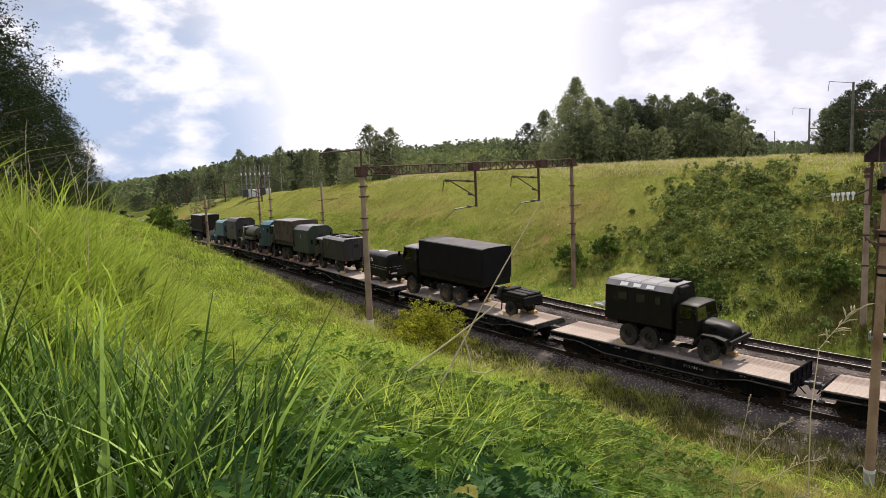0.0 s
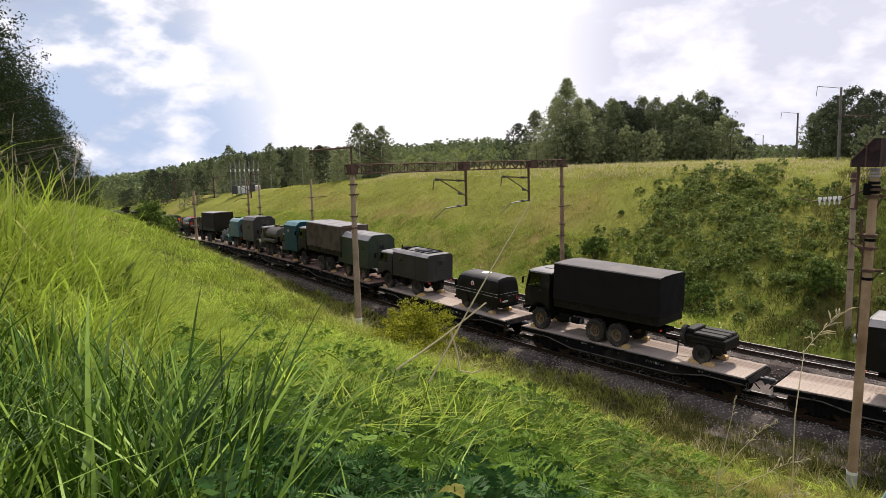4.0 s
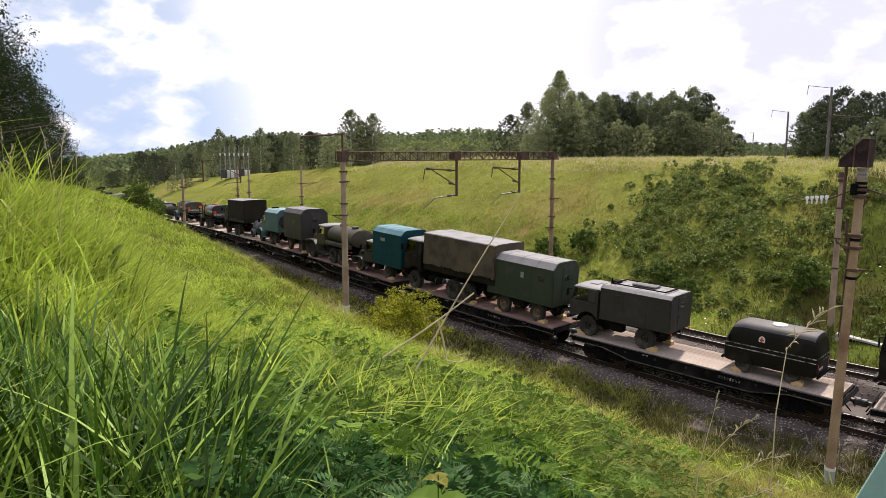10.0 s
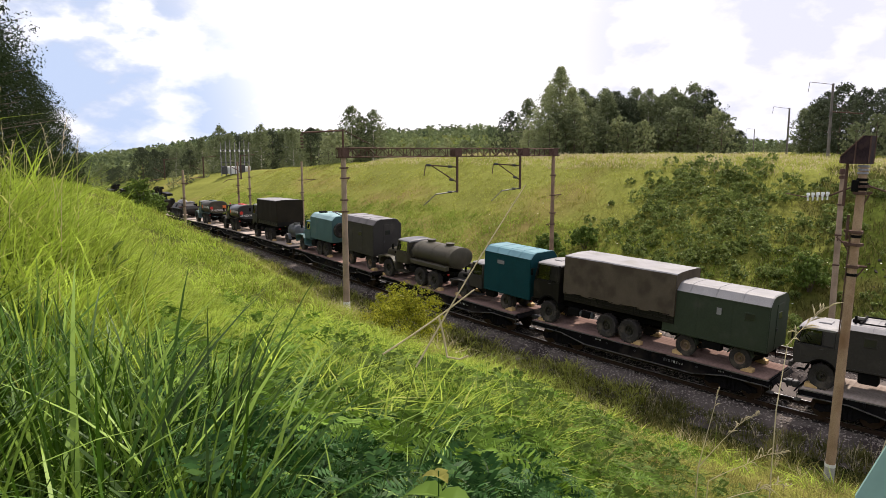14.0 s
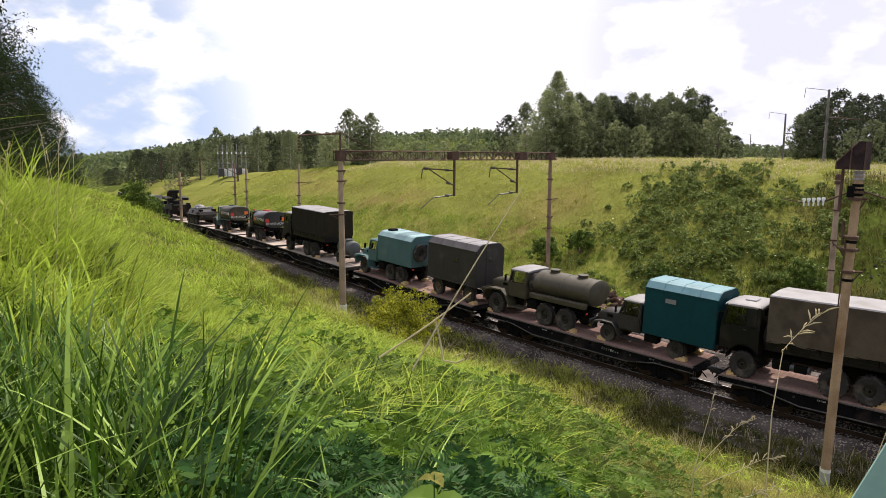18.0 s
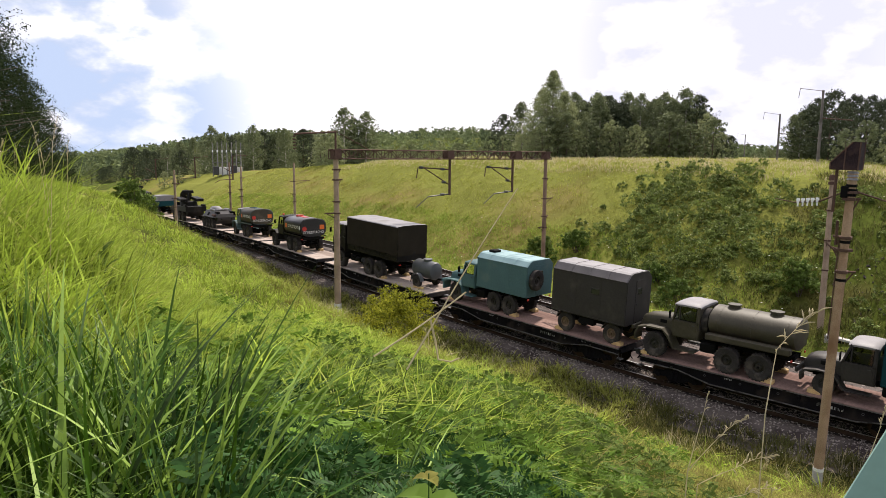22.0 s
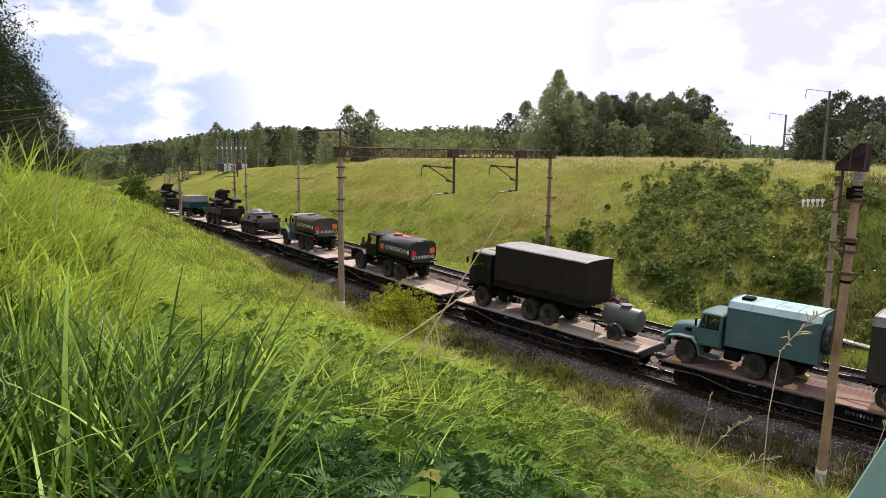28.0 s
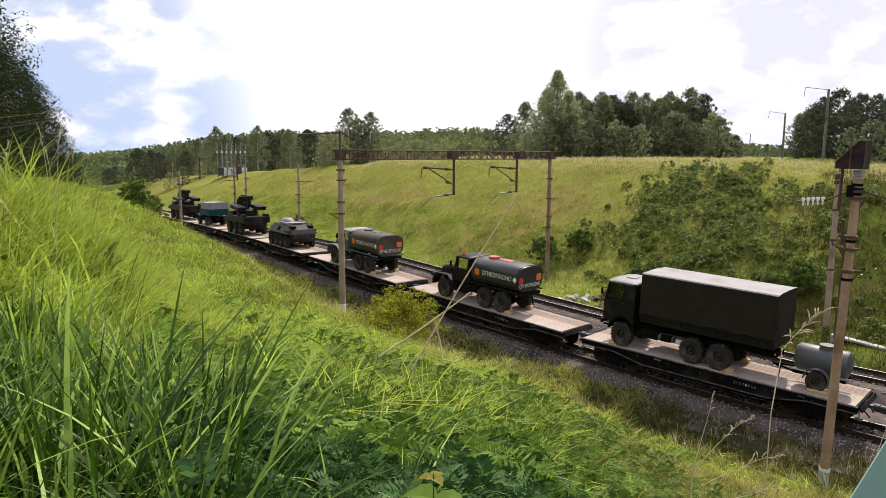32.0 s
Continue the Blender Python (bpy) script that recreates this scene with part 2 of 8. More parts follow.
M_CANVAS_OLIVE = mat("olive_brown_canvas", (0.026, 0.022, 0.016), 0.85, vary=0.25, scale=1.5, fine=25, bump=0.3, dirt=(0.022, 0.019, 0.014), dirt_at=0.6, spec=0.06)
M_RUBBER = mat("dusty_tyre_rubber", (0.040, 0.037, 0.036), 0.85, vary=0.35, scale=5, dirt=(0.09, 0.078, 0.066), dirt_at=0.60, spec=0.06)
M_RIM = mat("dusty_wheel_rim", (0.022, 0.02, 0.018), 0.6, vary=0.3, scale=6, dirt=(0.06, 0.05, 0.04), dirt_at=0.6)
M_RIM_RUST = mat("ochre_wheel_rim", (0.15, 0.1, 0.065), 0.7, vary=0.3, scale=6)
M_CHASSIS = mat("black_chassis_steel", (0.006, 0.006, 0.006), 0.75, vary=0.4, scale=3, spec=0.06)
M_GLASS = mat("dark_window_glass", (0.018, 0.02, 0.022), 0.06, vary=0.1, spec=0.6)
# Greyer than the body paints: light on tops and cut edges is painted in.
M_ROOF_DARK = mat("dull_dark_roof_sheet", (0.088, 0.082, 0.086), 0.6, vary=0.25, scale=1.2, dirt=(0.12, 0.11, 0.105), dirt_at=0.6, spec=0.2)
M_TANK = mat("dark_glossy_tank_paint", (0.026, 0.026, 0.027), 0.3, vary=0.2, scale=1.0, fine=9, dirt=(0.05, 0.046, 0.042), dirt_at=0.66, spec=0.5)
M_SEAT = mat("worn_black_seat_vinyl", (0.02, 0.018, 0.017), 0.7, vary=0.3, scale=6, spec=0.2)
M_WHITE = mat("white_paint", (0.75, 0.75, 0.73), 0.5, vary=0.1)
M_RED = mat("red_paint", (0.55, 0.035, 0.02), 0.5, vary=0.1)
M_ORANGE = mat("orange_warning_paint", (0.75, 0.16, 0.02), 0.5, vary=0.1)
M_CONCRETE = mat("weathered_concrete_pole", (0.33, 0.245, 0.175), 0.9, vary=0.25, scale=1.0, fine=25, bump=0.25, dirt=(0.22, 0.16, 0.11), dirt_at=0.56)
M_CONCRETE_DARK = mat("brown_concrete_pole", (0.25, 0.16, 0.115), 0.9, vary=0.25, scale=1.0, fine=25, bump=0.25, dirt=(0.13, 0.085, 0.06), dirt_at=0.55)
M_RUST = mat("rusty_steel", (0.105, 0.065, 0.052), 0.8, 0.2, vary=0.4, scale=3, bump=0.2, spec=0.06)
M_STEEL = mat("dark_steel", (0.06, 0.06, 0.065), 0.55, 0.5, vary=0.3)
M_MARK = mat("faded_white_marking", (0.42, 0.42, 0.41), 0.7, vary=0.4, scale=8, dirt=(0.05, 0.05, 0.05), dirt_at=0.5, spec=0.1)
# Ballast darkened in colour to stand for the shade under the wagons.
M_UNDERSHADE = mat("shade_dark_ballast", (0.035, 0.030, 0.028), 0.95, vary=0.5, scale=0.8, fine=18, bump=1.0, spec=0.05)
M_PORCELAIN = mat("white_porcelain_insulator", (0.75, 0.76, 0.78), 0.25, vary=0.08)
M_SLAB = mat("concrete_slab", (0.40, 0.39, 0.37), 0.9, vary=0.3, scale=1.5, bump=0.2)
M_PLASTIC = mat("pale_green_plastic", (0.25, 0.42, 0.36), 0.5, vary=0.1)
M_BARREL = mat("grey_painted_barrel", (0.075, 0.082, 0.088), 0.45, vary=0.2, scale=2, dirt=(0.07, 0.07, 0.07), dirt_at=0.6)
# Dark base puts gap shade into the blades; some are bright at random.
M_BLADE = mat("broad_light_grass_blade", (0.040, 0.090, 0.008), 0.45, vary=0.75, scale=0.7, fine=3.0, island=1.0, spec=0.18, trans=0.16, odd=(0.20, 0.31, 0.045), odd_at=0.62)
M_GRASS_LOW = mat("dull_olive_grass", (0.165, 0.160, 0.038), 0.8, vary=0.6, scale=0.3, fine=1.5, island=0.8, spec=0.05, trans=0.3, odd=(0.30, 0.23, 0.10), odd_at=0.82)
# Leaf green lightened to stand for feathery tips lit by the sun.
M_FERN = mat("light_feathery_leaf", (0.105, 0.185, 0.022), 0.65, vary=0.7, scale=0.5, fine=2.0, island=0.9, spec=0.1, trans=0.28)
M_POLE = mat("rust_stained_concrete_pole", (0.36, 0.25, 0.165), 0.9, vary=0.3, scale=0.9, fine=25, bump=0.25, dirt=(0.22, 0.13, 0.075), dirt_at=0.56, spec=0.1)
M_POLE_GREY = mat("smoky_grey_concrete_pole", (0.15, 0.135, 0.13), 0.9, vary=0.25, scale=1.0, fine=25, bump=0.2, dirt=(0.08, 0.07, 0.066), dirt_at=0.56)
M_SIGNAL = mat("sooty_brown_signal_steel", (0.028, 0.018, 0.021), 0.75, vary=0.5, scale=3, fine=20, bump=0.2, dirt=(0.055, 0.034, 0.03), dirt_at=0.58, spec=0.1)
M_PETAL = mat("white_petal", (0.72, 0.72, 0.62), 0.7, vary=0.15, island=0.3, spec=0.1)
M_SHRUB = mat("mid_green_shrub_leaf", (0.095, 0.145, 0.028), 0.7, vary=0.5, scale=0.4, island=0.9, spec=0.1, trans=0.25)
M_TURQUOISE = mat("faded_grey_turquoise_paint", (0.075, 0.115, 0.115), 0.55, vary=0.15, scale=1.2, fine=12, dirt=(0.1, 0.1, 0.085), dirt_at=0.70, spec=0.16)
# Bleached roof, paled further for the light falling on it.
M_ROOF_PALE = mat("bleached_toplit_sea_green_roof", (0.23, 0.35, 0.37), 0.5, vary=0.15, scale=1.2, dirt=(0.15, 0.25, 0.27), dirt_at=0.64, spec=0.2)

def pane_glass():
    """Clear thin window glass: it lets light through and mirrors the sky at a slant."""
    m = bpy.data.materials.new("clear_cab_glass")
    m.use_nodes = True
    n, l = m.node_tree.nodes, m.node_tree.links
    clear, gloss, mix, fr = n.new("ShaderNodeBsdfTransparent"), n.new("ShaderNodeBsdfGlossy"), n.new("ShaderNodeMixShader"), n.new("ShaderNodeFresnel")
    clear.inputs["Color"].default_value = (0.24, 0.26, 0.26, 1)
    gloss.inputs["Roughness"].default_value = 0.04
    fr.inputs["IOR"].default_value = 1.6
    l.new(fr.outputs[0], mix.inputs[0])
    l.new(clear.outputs[0], mix.inputs[1])
    l.new(gloss.outputs[0], mix.inputs[2])
    l.new(mix.outputs[0], n["Material Output"].inputs["Surface"])
    return m


M_PANE = pane_glass()

# ---- mesh helpers ----
def obj(name, bm, material, parent=None, label="", smooth=False):
    me = bpy.data.meshes.new(name)
    bmesh.ops.recalc_face_normals(bm, faces=bm.faces)
    bm.to_mesh(me)
    bm.free()
    for m in (material if isinstance(material, (list, tuple)) else [material]):
        me.materials.append(m)
    if smooth:
        me.shade_smooth()
        me.set_sharp_from_angle(angle=radians(38))
    ob = new(name, me)
    if parent is not None:
        ob.parent = parent
    if label:
        ob["label"] = label
    return ob


def part(name, bm, material, parent, label="", smooth=False):
    return obj(name, bm, material, parent, label, smooth)


def shared(name, mesh, parent, m, label=""):
    """One more object on a mesh that is there already."""
    ob = new(name, mesh)
    ob.parent = parent
    ob.matrix_basis = m
    if label:
        ob["label"] = label
    return ob


def thing(name, label, category, group="", kind=""):
    return tagged(new(name), label, category, group, kind)


def box(bm, c, size, rot=(0, 0, 0), bevel=0.0):
    m = pose(*c, *rot) @ Matrix.Diagonal((*size, 1))
    r = bmesh.ops.create_cube(bm, size=1, matrix=m)
    if bevel:
        es = list({e for v in r["verts"] for e in v.link_edges})
        bmesh.ops.bevel(bm, geom=es, offset=bevel, segments=1, affect="EDGES")
    return bm


def rod(bm, a, b, r, seg=8, r2=None, caps=True):
    a, b = Vector(a), Vector(b)
    d = b - a
    m = Matrix.Translation((a + b) / 2) @ d.to_track_quat("Z", "Y").to_matrix().to_4x4()
    bmesh.ops.create_cone(bm, cap_ends=caps, segments=seg, radius1=r, radius2=r if r2 is None else r2, depth=d.length, matrix=m)
    return bm


def prism(bm, outline, axis, a, b):
    """Extrude a closed 2D outline along an axis from a to b. axis x: (y, z); y: (x, z); z: (x, y)."""
    def at(p, w):
        return {"x": (w, p[0], p[1]), "y": (p[0], w, p[1]), "z": (p[0], p[1], w)}[axis]
    lo, hi = [bm.verts.new(at(p, a)) for p in outline], [bm.verts.new(at(p, b)) for p in outline]
    n = len(outline)
    for i in range(n):
        bm.faces.new((lo[i], lo[(i + 1) % n], hi[(i + 1) % n], hi[i]))
    bm.faces.new(lo)
    bm.faces.new(hi[::-1])
    return bm


def lathe(bm, prof, seg=24, axis="y", ring=False):
    """Turn (radius, along) pairs about an axis through the origin."""
    rings = []
    for r, w in prof:
        ring = []
        for i in range(seg):
            a = 2 * math.pi * i / seg
            p = {"y": (r * math.cos(a), w, r * math.sin(a)), "x": (w, r * math.cos(a), r * math.sin(a)), "z": (r * math.cos(a), r * math.sin(a), w)}[axis]
            ring.append(bm.verts.new(p))
        rings.append(ring)
    for p, q in zip(rings, rings[1:] + (rings[:1] if ring else [])):
        for i in range(seg):
            j = (i + 1) % seg
            bm.faces.new((p[i], p[j], q[j], q[i]))
    if not ring:
        bm.faces.new(rings[0])
        bm.faces.new(rings[-1][::-1])
    return bm


def B():
    return bmesh.new()


def mesh_np(name, verts, quads, tris=None):
    """A mesh straight from arrays."""
    me = bpy.data.meshes.new(name)
    faces = quads.tolist() if quads is not None else []
    if tris is not None:
        faces += tris.tolist()
    me.from_pydata(verts.tolist(), [], faces)
    return me


# ---- the line of the track ----
S_A, S_B = 25.0, 62.0


def heading(s):
    s = np.clip(s, -30, 400)
    u, e = s - S_A, S_B - S_A
    def f(w):
        return w / 245 + 6.386e-5 * w * w
    return np.where(s < S_B, f(u), f(e)) - 0.0020 * np.clip(s - S_B, 0, 80)


def rise(s):
    s = np.clip(s, -30, 400)
    u, e = s - S_A, S_B - S_A
    def f(w):
        return 0.0467 * w + 2.70e-4 * w * w - 2.34e-5 * w ** 3
    end = 0.0467 + 2 * 2.70e-4 * e - 3 * 2.34e-5 * e * e
    w = np.minimum(np.clip(s - S_B, 0, None), 40)
    return np.where(s < S_B, f(u), f(e) + end * w + 0.0001 * w * w) - 0.02 * np.clip(s - 105, 0, None)


LINE_S = np.linspace(-400, 700, 4401)
_th = heading((LINE_S[1:] + LINE_S[:-1]) / 2)
LINE_X = np.concatenate([[0], np.cumsum(np.sin(_th) * 0.25)])
LINE_Y = np.concatenate([[0], np.cumsum(np.cos(_th) * 0.25)])
LINE_X -= np.interp(S_A, LINE_S, LINE_X)
LINE_Y += S_A - np.interp(S_A, LINE_S, LINE_Y)


def on_line(s, lat=0.0, z=0.0):
    h = heading(s)
    return Vector((float(np.interp(s, LINE_S, LINE_X) + lat * np.cos(h)), float(np.interp(s, LINE_S, LINE_Y) - lat * np.sin(h)), float(rise(s) + z)))


def along(x, y):
    """Stations and offsets of plan points from the line (arrays)."""
    x, y = np.asarray(x, float).ravel(), np.asarray(y, float).ravel()
    cs, cx, cy = LINE_S[::8], LINE_X[::8], LINE_Y[::8]
    s, lat = np.empty(len(x)), np.empty(len(x))
    for i in range(0, len(x), 20000):
        a, b = x[i:i + 20000, None], y[i:i + 20000, None]
        k = ((a - cx) ** 2 + (b - cy) ** 2).argmin(1)
        h = heading(cs[k])
        dx, dy = a[:, 0] - cx[k], b[:, 0] - cy[k]
        s[i:i + 20000] = cs[k] + dx * np.sin(h) + dy * np.cos(h)
        lat[i:i + 20000] = dx * np.cos(h) - dy * np.sin(h)
    return s, lat


def hum(x, y, size, seed=0.0):
    """Cheap rolling noise on arrays, about -1 to 1."""
    a, b = x / size + seed, y / size - seed
    return (np.sin(a * 1.7 + 1.3 * np.sin(b * 1.1)) + np.sin(b * 2.1 + 1.7 * np.sin(a * 0.9 + 2)) + np.sin(a * 3.3 - b * 2.7 + 0.5)) / 3


def smooth_step(a, b, x):
    t = np.clip((x - a) / (b - a), 0, 1)
    return t * t * (3 - 2 * t)

# ---- ground ----
NEAR_U = [0, 2.4, 5.5, 7, 9, 12, 16, 20, 25, 30, 33, 36, 45, 70, 200, 3000]
NEAR_A = [-0.75, -0.66, -0.85, -0.6, 0.0, 1.2, 2.9, 4.7, 6.8, 8.6, 9.75, 10.3, 11.0, 12.5, 14.0, 14.0]
NEAR_B = [-0.75, -0.66, -0.75, 0.5, 2.4, 4.9, 7.4, 8.6, 9.0, 9.5, 9.9, 10.2, 10.8, 12.0, 14.0, 14.0]
FAR_U = [0, 11, 14, 17, 20, 30, 38, 41, 45, 60, 120, 3000]
FAR_Z = [-0.95, -0.95, -0.8, -0.4, 1.2, 6.2, 9.6, 10.2, 10.4, 10.5, 10.6, 10.6]


def ground(x, y):
    """Height of the ground at plan points (arrays)."""
    x, y = np.asarray(x, float), np.asarray(y, float)
    s, u = along(x, y)
    s, u = s.reshape(x.shape), u.reshape(x.shape)
    base = rise(s)
    bulge = smooth_step(14, 58, s)
    near = np.interp(-u, NEAR_U, NEAR_A) * (1 - bulge) + np.interp(-u, NEAR_U, NEAR_B) * bulge
    far = np.interp(u, FAR_U, FAR_Z)
    fall_n = 1 - 0.72 * smooth_step(58, 125, s)
    fall_f = np.interp(s, [-400, 90, 150, 230, 330, 450], [1, 1, 0.82, 0.62, 0.15, 0.1]) * np.interp(s, [-40, 5, 30], [0.88, 0.9, 1])
    near = np.where(near > -0.6, -0.6 + (near + 0.6) * fall_n, near)
    far = np.where(far > -0.9, -0.9 + (far + 0.9) * fall_f, far)
    z = np.where(u < 0, near, far)
    keep = 1 - smooth_step(6, 18, np.abs(u)) * (1 - smooth_step(90, 140, s))
    z = z + base * keep
    off = smooth_step(4.5, 9, np.abs(u))
    z = z + off * (0.16 * hum(x, y, 3.1) + 0.28 * hum(x, y, 9.0, 2.0)) + 0.08 * hum(x, y, 1.3, 5.0) * smooth_step(2.2, 5, np.abs(u))
    d = np.hypot(x + 32.45, y)
    z = np.where(d < 4, z * smooth_step(0, 4, d) + 9.75 * (1 - smooth_step(0, 4, d)), z)
    az = np.degrees(np.arctan2(x + 32.45, y))
    z = z + 1.36 * (1 - smooth_step(13, 25, az)) * smooth_step(-80, -50, az) * smooth_step(2.5, 8, d) * (1 - smooth_step(16, 45, d))
    z = z - 1.15 * smooth_step(50, 70, az) * (1 - smooth_step(125, 160, az)) * smooth_step(0.9, 3.2, d) * (1 - smooth_step(10, 20, d))
    ridge = smooth_step(330, 700, d) * smooth_step(10, 34, az) * (1 - smooth_step(58, 75, az))
    z = z + ridge * (31 + 4 * hum(x, y, 140.0, 1.0))
    z = z + smooth_step(300, 700, d) * 3 * hum(x, y, 160.0, 3.0)
    return z


def ground_at(x, y):
    return float(ground(np.array([x]), np.array([y]))[0])


def axis_steps(lo, hi, a, b, fine, grow=1.09):
    core = list(np.arange(a, b + fine, fine))
    right, left, st = [], [], fine
    p = core[-1]
    while p < hi:
        st *= grow
        p += st
        right.append(p)
    p, st = core[0], fine
    while p > lo:
        st *= grow
        p -= st
        left.append(p)
    return np.array(left[::-1] + core + right)


gx = axis_steps(-2600, 2600, -44, 62, 0.55)
gy = axis_steps(-2600, 2600, -12, 112, 0.6)
GX, GY = np.meshgrid(gx, gy)
GZ = ground(GX, GY)
nx, ny = len(gx), len(gy)
_i = (np.arange(ny - 1)[:, None] * nx + np.arange(nx - 1)[None]).ravel()
me = mesh_np("ground", np.stack([GX.ravel(), GY.ravel(), GZ.ravel()], 1), np.stack([_i, _i + 1, _i + nx + 1, _i + nx], 1))
for m in (M_GROUND, M_BANK, M_TURF, M_BALLAST):
    me.materials.append(m)
_cx, _cy = (GX[:-1, :-1] + GX[1:, 1:]).ravel() / 2, (GY[:-1, :-1] + GY[1:, 1:]).ravel() / 2
_s, _u = along(_cx, _cy)
_far = np.hypot(_cx - EYE.x, _cy)
_slot = np.where((_u > 10.5 + 0.8 * hum(_cx, _cy, 3.0)) & ((_s > 17 + 3 * hum(_cx, _cy, 4.0)) | (_u > 38)), 2, np.where((_far > 16 + 4 * hum(_cx, _cy, 5.0)) & (np.abs(_u) > 5), 1, 0))
_slot = np.where(_far > 260, 1, _slot)
_slot = np.where((_u > -4.0) & (_u < 11.2 + 0.6 * hum(_cx, _cy, 2.0)), 3, _slot)
me.polygons.foreach_set("material_index", _slot.astype(np.int32))
me.shade_smooth()
land = tagged(new("ground", me), "grassy railway cutting with green slopes and meadow", "ground", kind="structure")

# ---- track ----
TRACKS = (0.0, 8.6)


def sweep(name, outline, stations, lat, material, parent=None, label=""):
    """A profile (offset, height) swept along the line."""
    v, q, n = [], [], len(outline)
    for s in stations:
        for o, z in outline:
            v.append(tuple(on_line(s, lat + o, z)))
    for i in range(len(stations) - 1):
        for j in range(n - 1):
            a = i * n + j
            q.append((a, a + 1, a + n + 1, a + n))
    me = bpy.data.meshes.new(name)
    me.from_pydata(v, [], q)
    me.materials.append(material)
    ob = new(name, me)
    if parent:
        ob.parent = parent
    if label:
        ob["label"] = label
    return ob


LONG = list(np.arange(-60, 62, 1.5)) + list(np.arange(62, 300, 4.0))
for lat in TRACKS:
    bed = sweep("ballast_bed", [(-3.1, -1.25), (-2.35, -0.62), (-1.75, -0.30), (-1.2, -0.26), (1.2, -0.26), (1.75, -0.30), (2.35, -0.62), (3.1, -1.25)], LONG, lat, M_BALLAST)
    # Dark strip painted where shade lies beneath the wagons.
    sweep("oily_strip", [(-1.05, -0.252), (1.05, -0.252)], LONG, lat, M_UNDERSHADE, bed, "stones between the rails, wagon shade put into their dark colour")
    tagged(bed, "grey crushed stone ballast bed under the rails", "ballast", kind="structure")
    for side in (-0.79, 0.79):
        rail = sweep("rail", [(-0.075, -0.20), (-0.075, -0.175), (-0.012, -0.15), (-0.012, -0.045), (-0.036, -0.03), (-0.036, -0.004)], LONG, lat + side, M_RAIL)
        tagged(rail, "rusty brown steel rail with a worn bright head", "rail", group="rails", kind="structure")
        sweep("rail_flank", [(0.036, -0.004), (0.036, -0.03), (0.012, -0.045), (0.012, -0.15), (0.075, -0.175), (0.075, -0.20)], LONG, lat + side, M_RAIL, rail)
        sweep("rail_head", [(-0.036, -0.004), (-0.03, 0.0), (0.03, 0.0), (0.036, -0.004)], LONG, lat + side, M_RAILTOP, rail, "worn bright rail head")

# loose stones on the shoulders
def stones(name, count, lat_lo, lat_hi, size, s_lo, s_hi, seed):
    rng = np.random.default_rng(seed)
    s = s_lo + (s_hi - s_lo) * rng.random(count) ** 1.3
    lat = rng.uniform(lat_lo, lat_hi, count)
    h = heading(s)
    cx, cy = np.interp(s, LINE_S, LINE_X) + lat * np.cos(h), np.interp(s, LINE_S, LINE_Y) - lat * np.sin(h)
    loc = np.minimum(np.abs(lat - TRACKS[0]), np.abs(lat - TRACKS[1]))
    cz = rise(s) + np.interp(loc, [0, 1.2, 1.75, 2.35, 3.1], [-0.25, -0.25, -0.29, -0.61, -1.2])
    gz = ground(cx, cy)
    cz = np.maximum(cz, gz) + 0.01
    octa = np.array([(1, 0, 0), (-1, 0, 0), (0, 1, 0), (0, -1, 0), (0, 0, 1), (0, 0, -0.6)])
    f = np.array([(0, 2, 4), (2, 1, 4), (1, 3, 4), (3, 0, 4), (2, 0, 5), (1, 2, 5), (3, 1, 5), (0, 3, 5)])
    r = size * rng.uniform(0.5, 1.3, (count, 1, 1)) * rng.uniform(0.6, 1.2, (count, 6, 1))
    ang = rng.uniform(0, 6.28, count)
    c, sn = np.cos(ang)[:, None], np.sin(ang)[:, None]
    o = octa[None] * r
    v = np.stack([o[..., 0] * c - o[..., 1] * sn + cx[:, None], o[..., 0] * sn + o[..., 1] * c + cy[:, None], o[..., 2] * 0.7 + cz[:, None]], -1).reshape(-1, 3)
    t = (f[None] + (np.arange(count) * 6)[:, None, None]).reshape(-1, 3)
    me = mesh_np(name, v, None, t)
    me.materials.append(M_STONE)
    return tagged(new(name, me), "grey and brown crushed stones along the track", "ballast", kind="stuff")


stones("ballast_stones", 26000, -3.3, 2.4, 0.055, -4, 75, 3)
stones("ballast_stones_far", 7000, 6.0, 11.6, 0.065, -4, 60, 4)

# ---- flat wagons ----
DECK, PITCH, BODY = 1.32, 14.62, 13.4
TRAIN_AT = 18.14      # station of the first wagon's middle at the start


def gone(t):
    """How far the slowing train has rolled after t seconds."""
    u = (t - 16) / 16
    sway = np.interp(t, [0, 4, 6, 8, 10, 12, 16, 20, 24, 32], [-0.1, -0.22, -0.17, 0.01, 0.13, 0.12, 0.0, -0.09, -0.02, -0.03])
    return t * (3.1177 - 0.2747 * u + 0.0321 * u * u - 0.0057 * u ** 3) + float(sway)


_cache = {}


def once(key, build):
    if key not in _cache:
        _cache[key] = build()
    return _cache[key]


def mesh_of(bm, material, smooth=False):
    me = bpy.data.meshes.new("mesh")
    bmesh.ops.recalc_face_normals(bm, faces=bm.faces)
    bm.to_mesh(me)
    bm.free()
    me.materials.append(material)
    if smooth:
        me.shade_smooth()
        me.set_sharp_from_angle(angle=radians(38))
    return me


def rail_wheel():
    return mesh_of(lathe(B(), [(0.10, -0.10), (0.40, -0.06), (0.42, -0.065), (0.475, -0.065), (0.475, 0.05), (0.52, 0.055), (0.52, 0.08), (0.40, 0.075), (0.10, 0.09)], 24), M_RAIL, True)


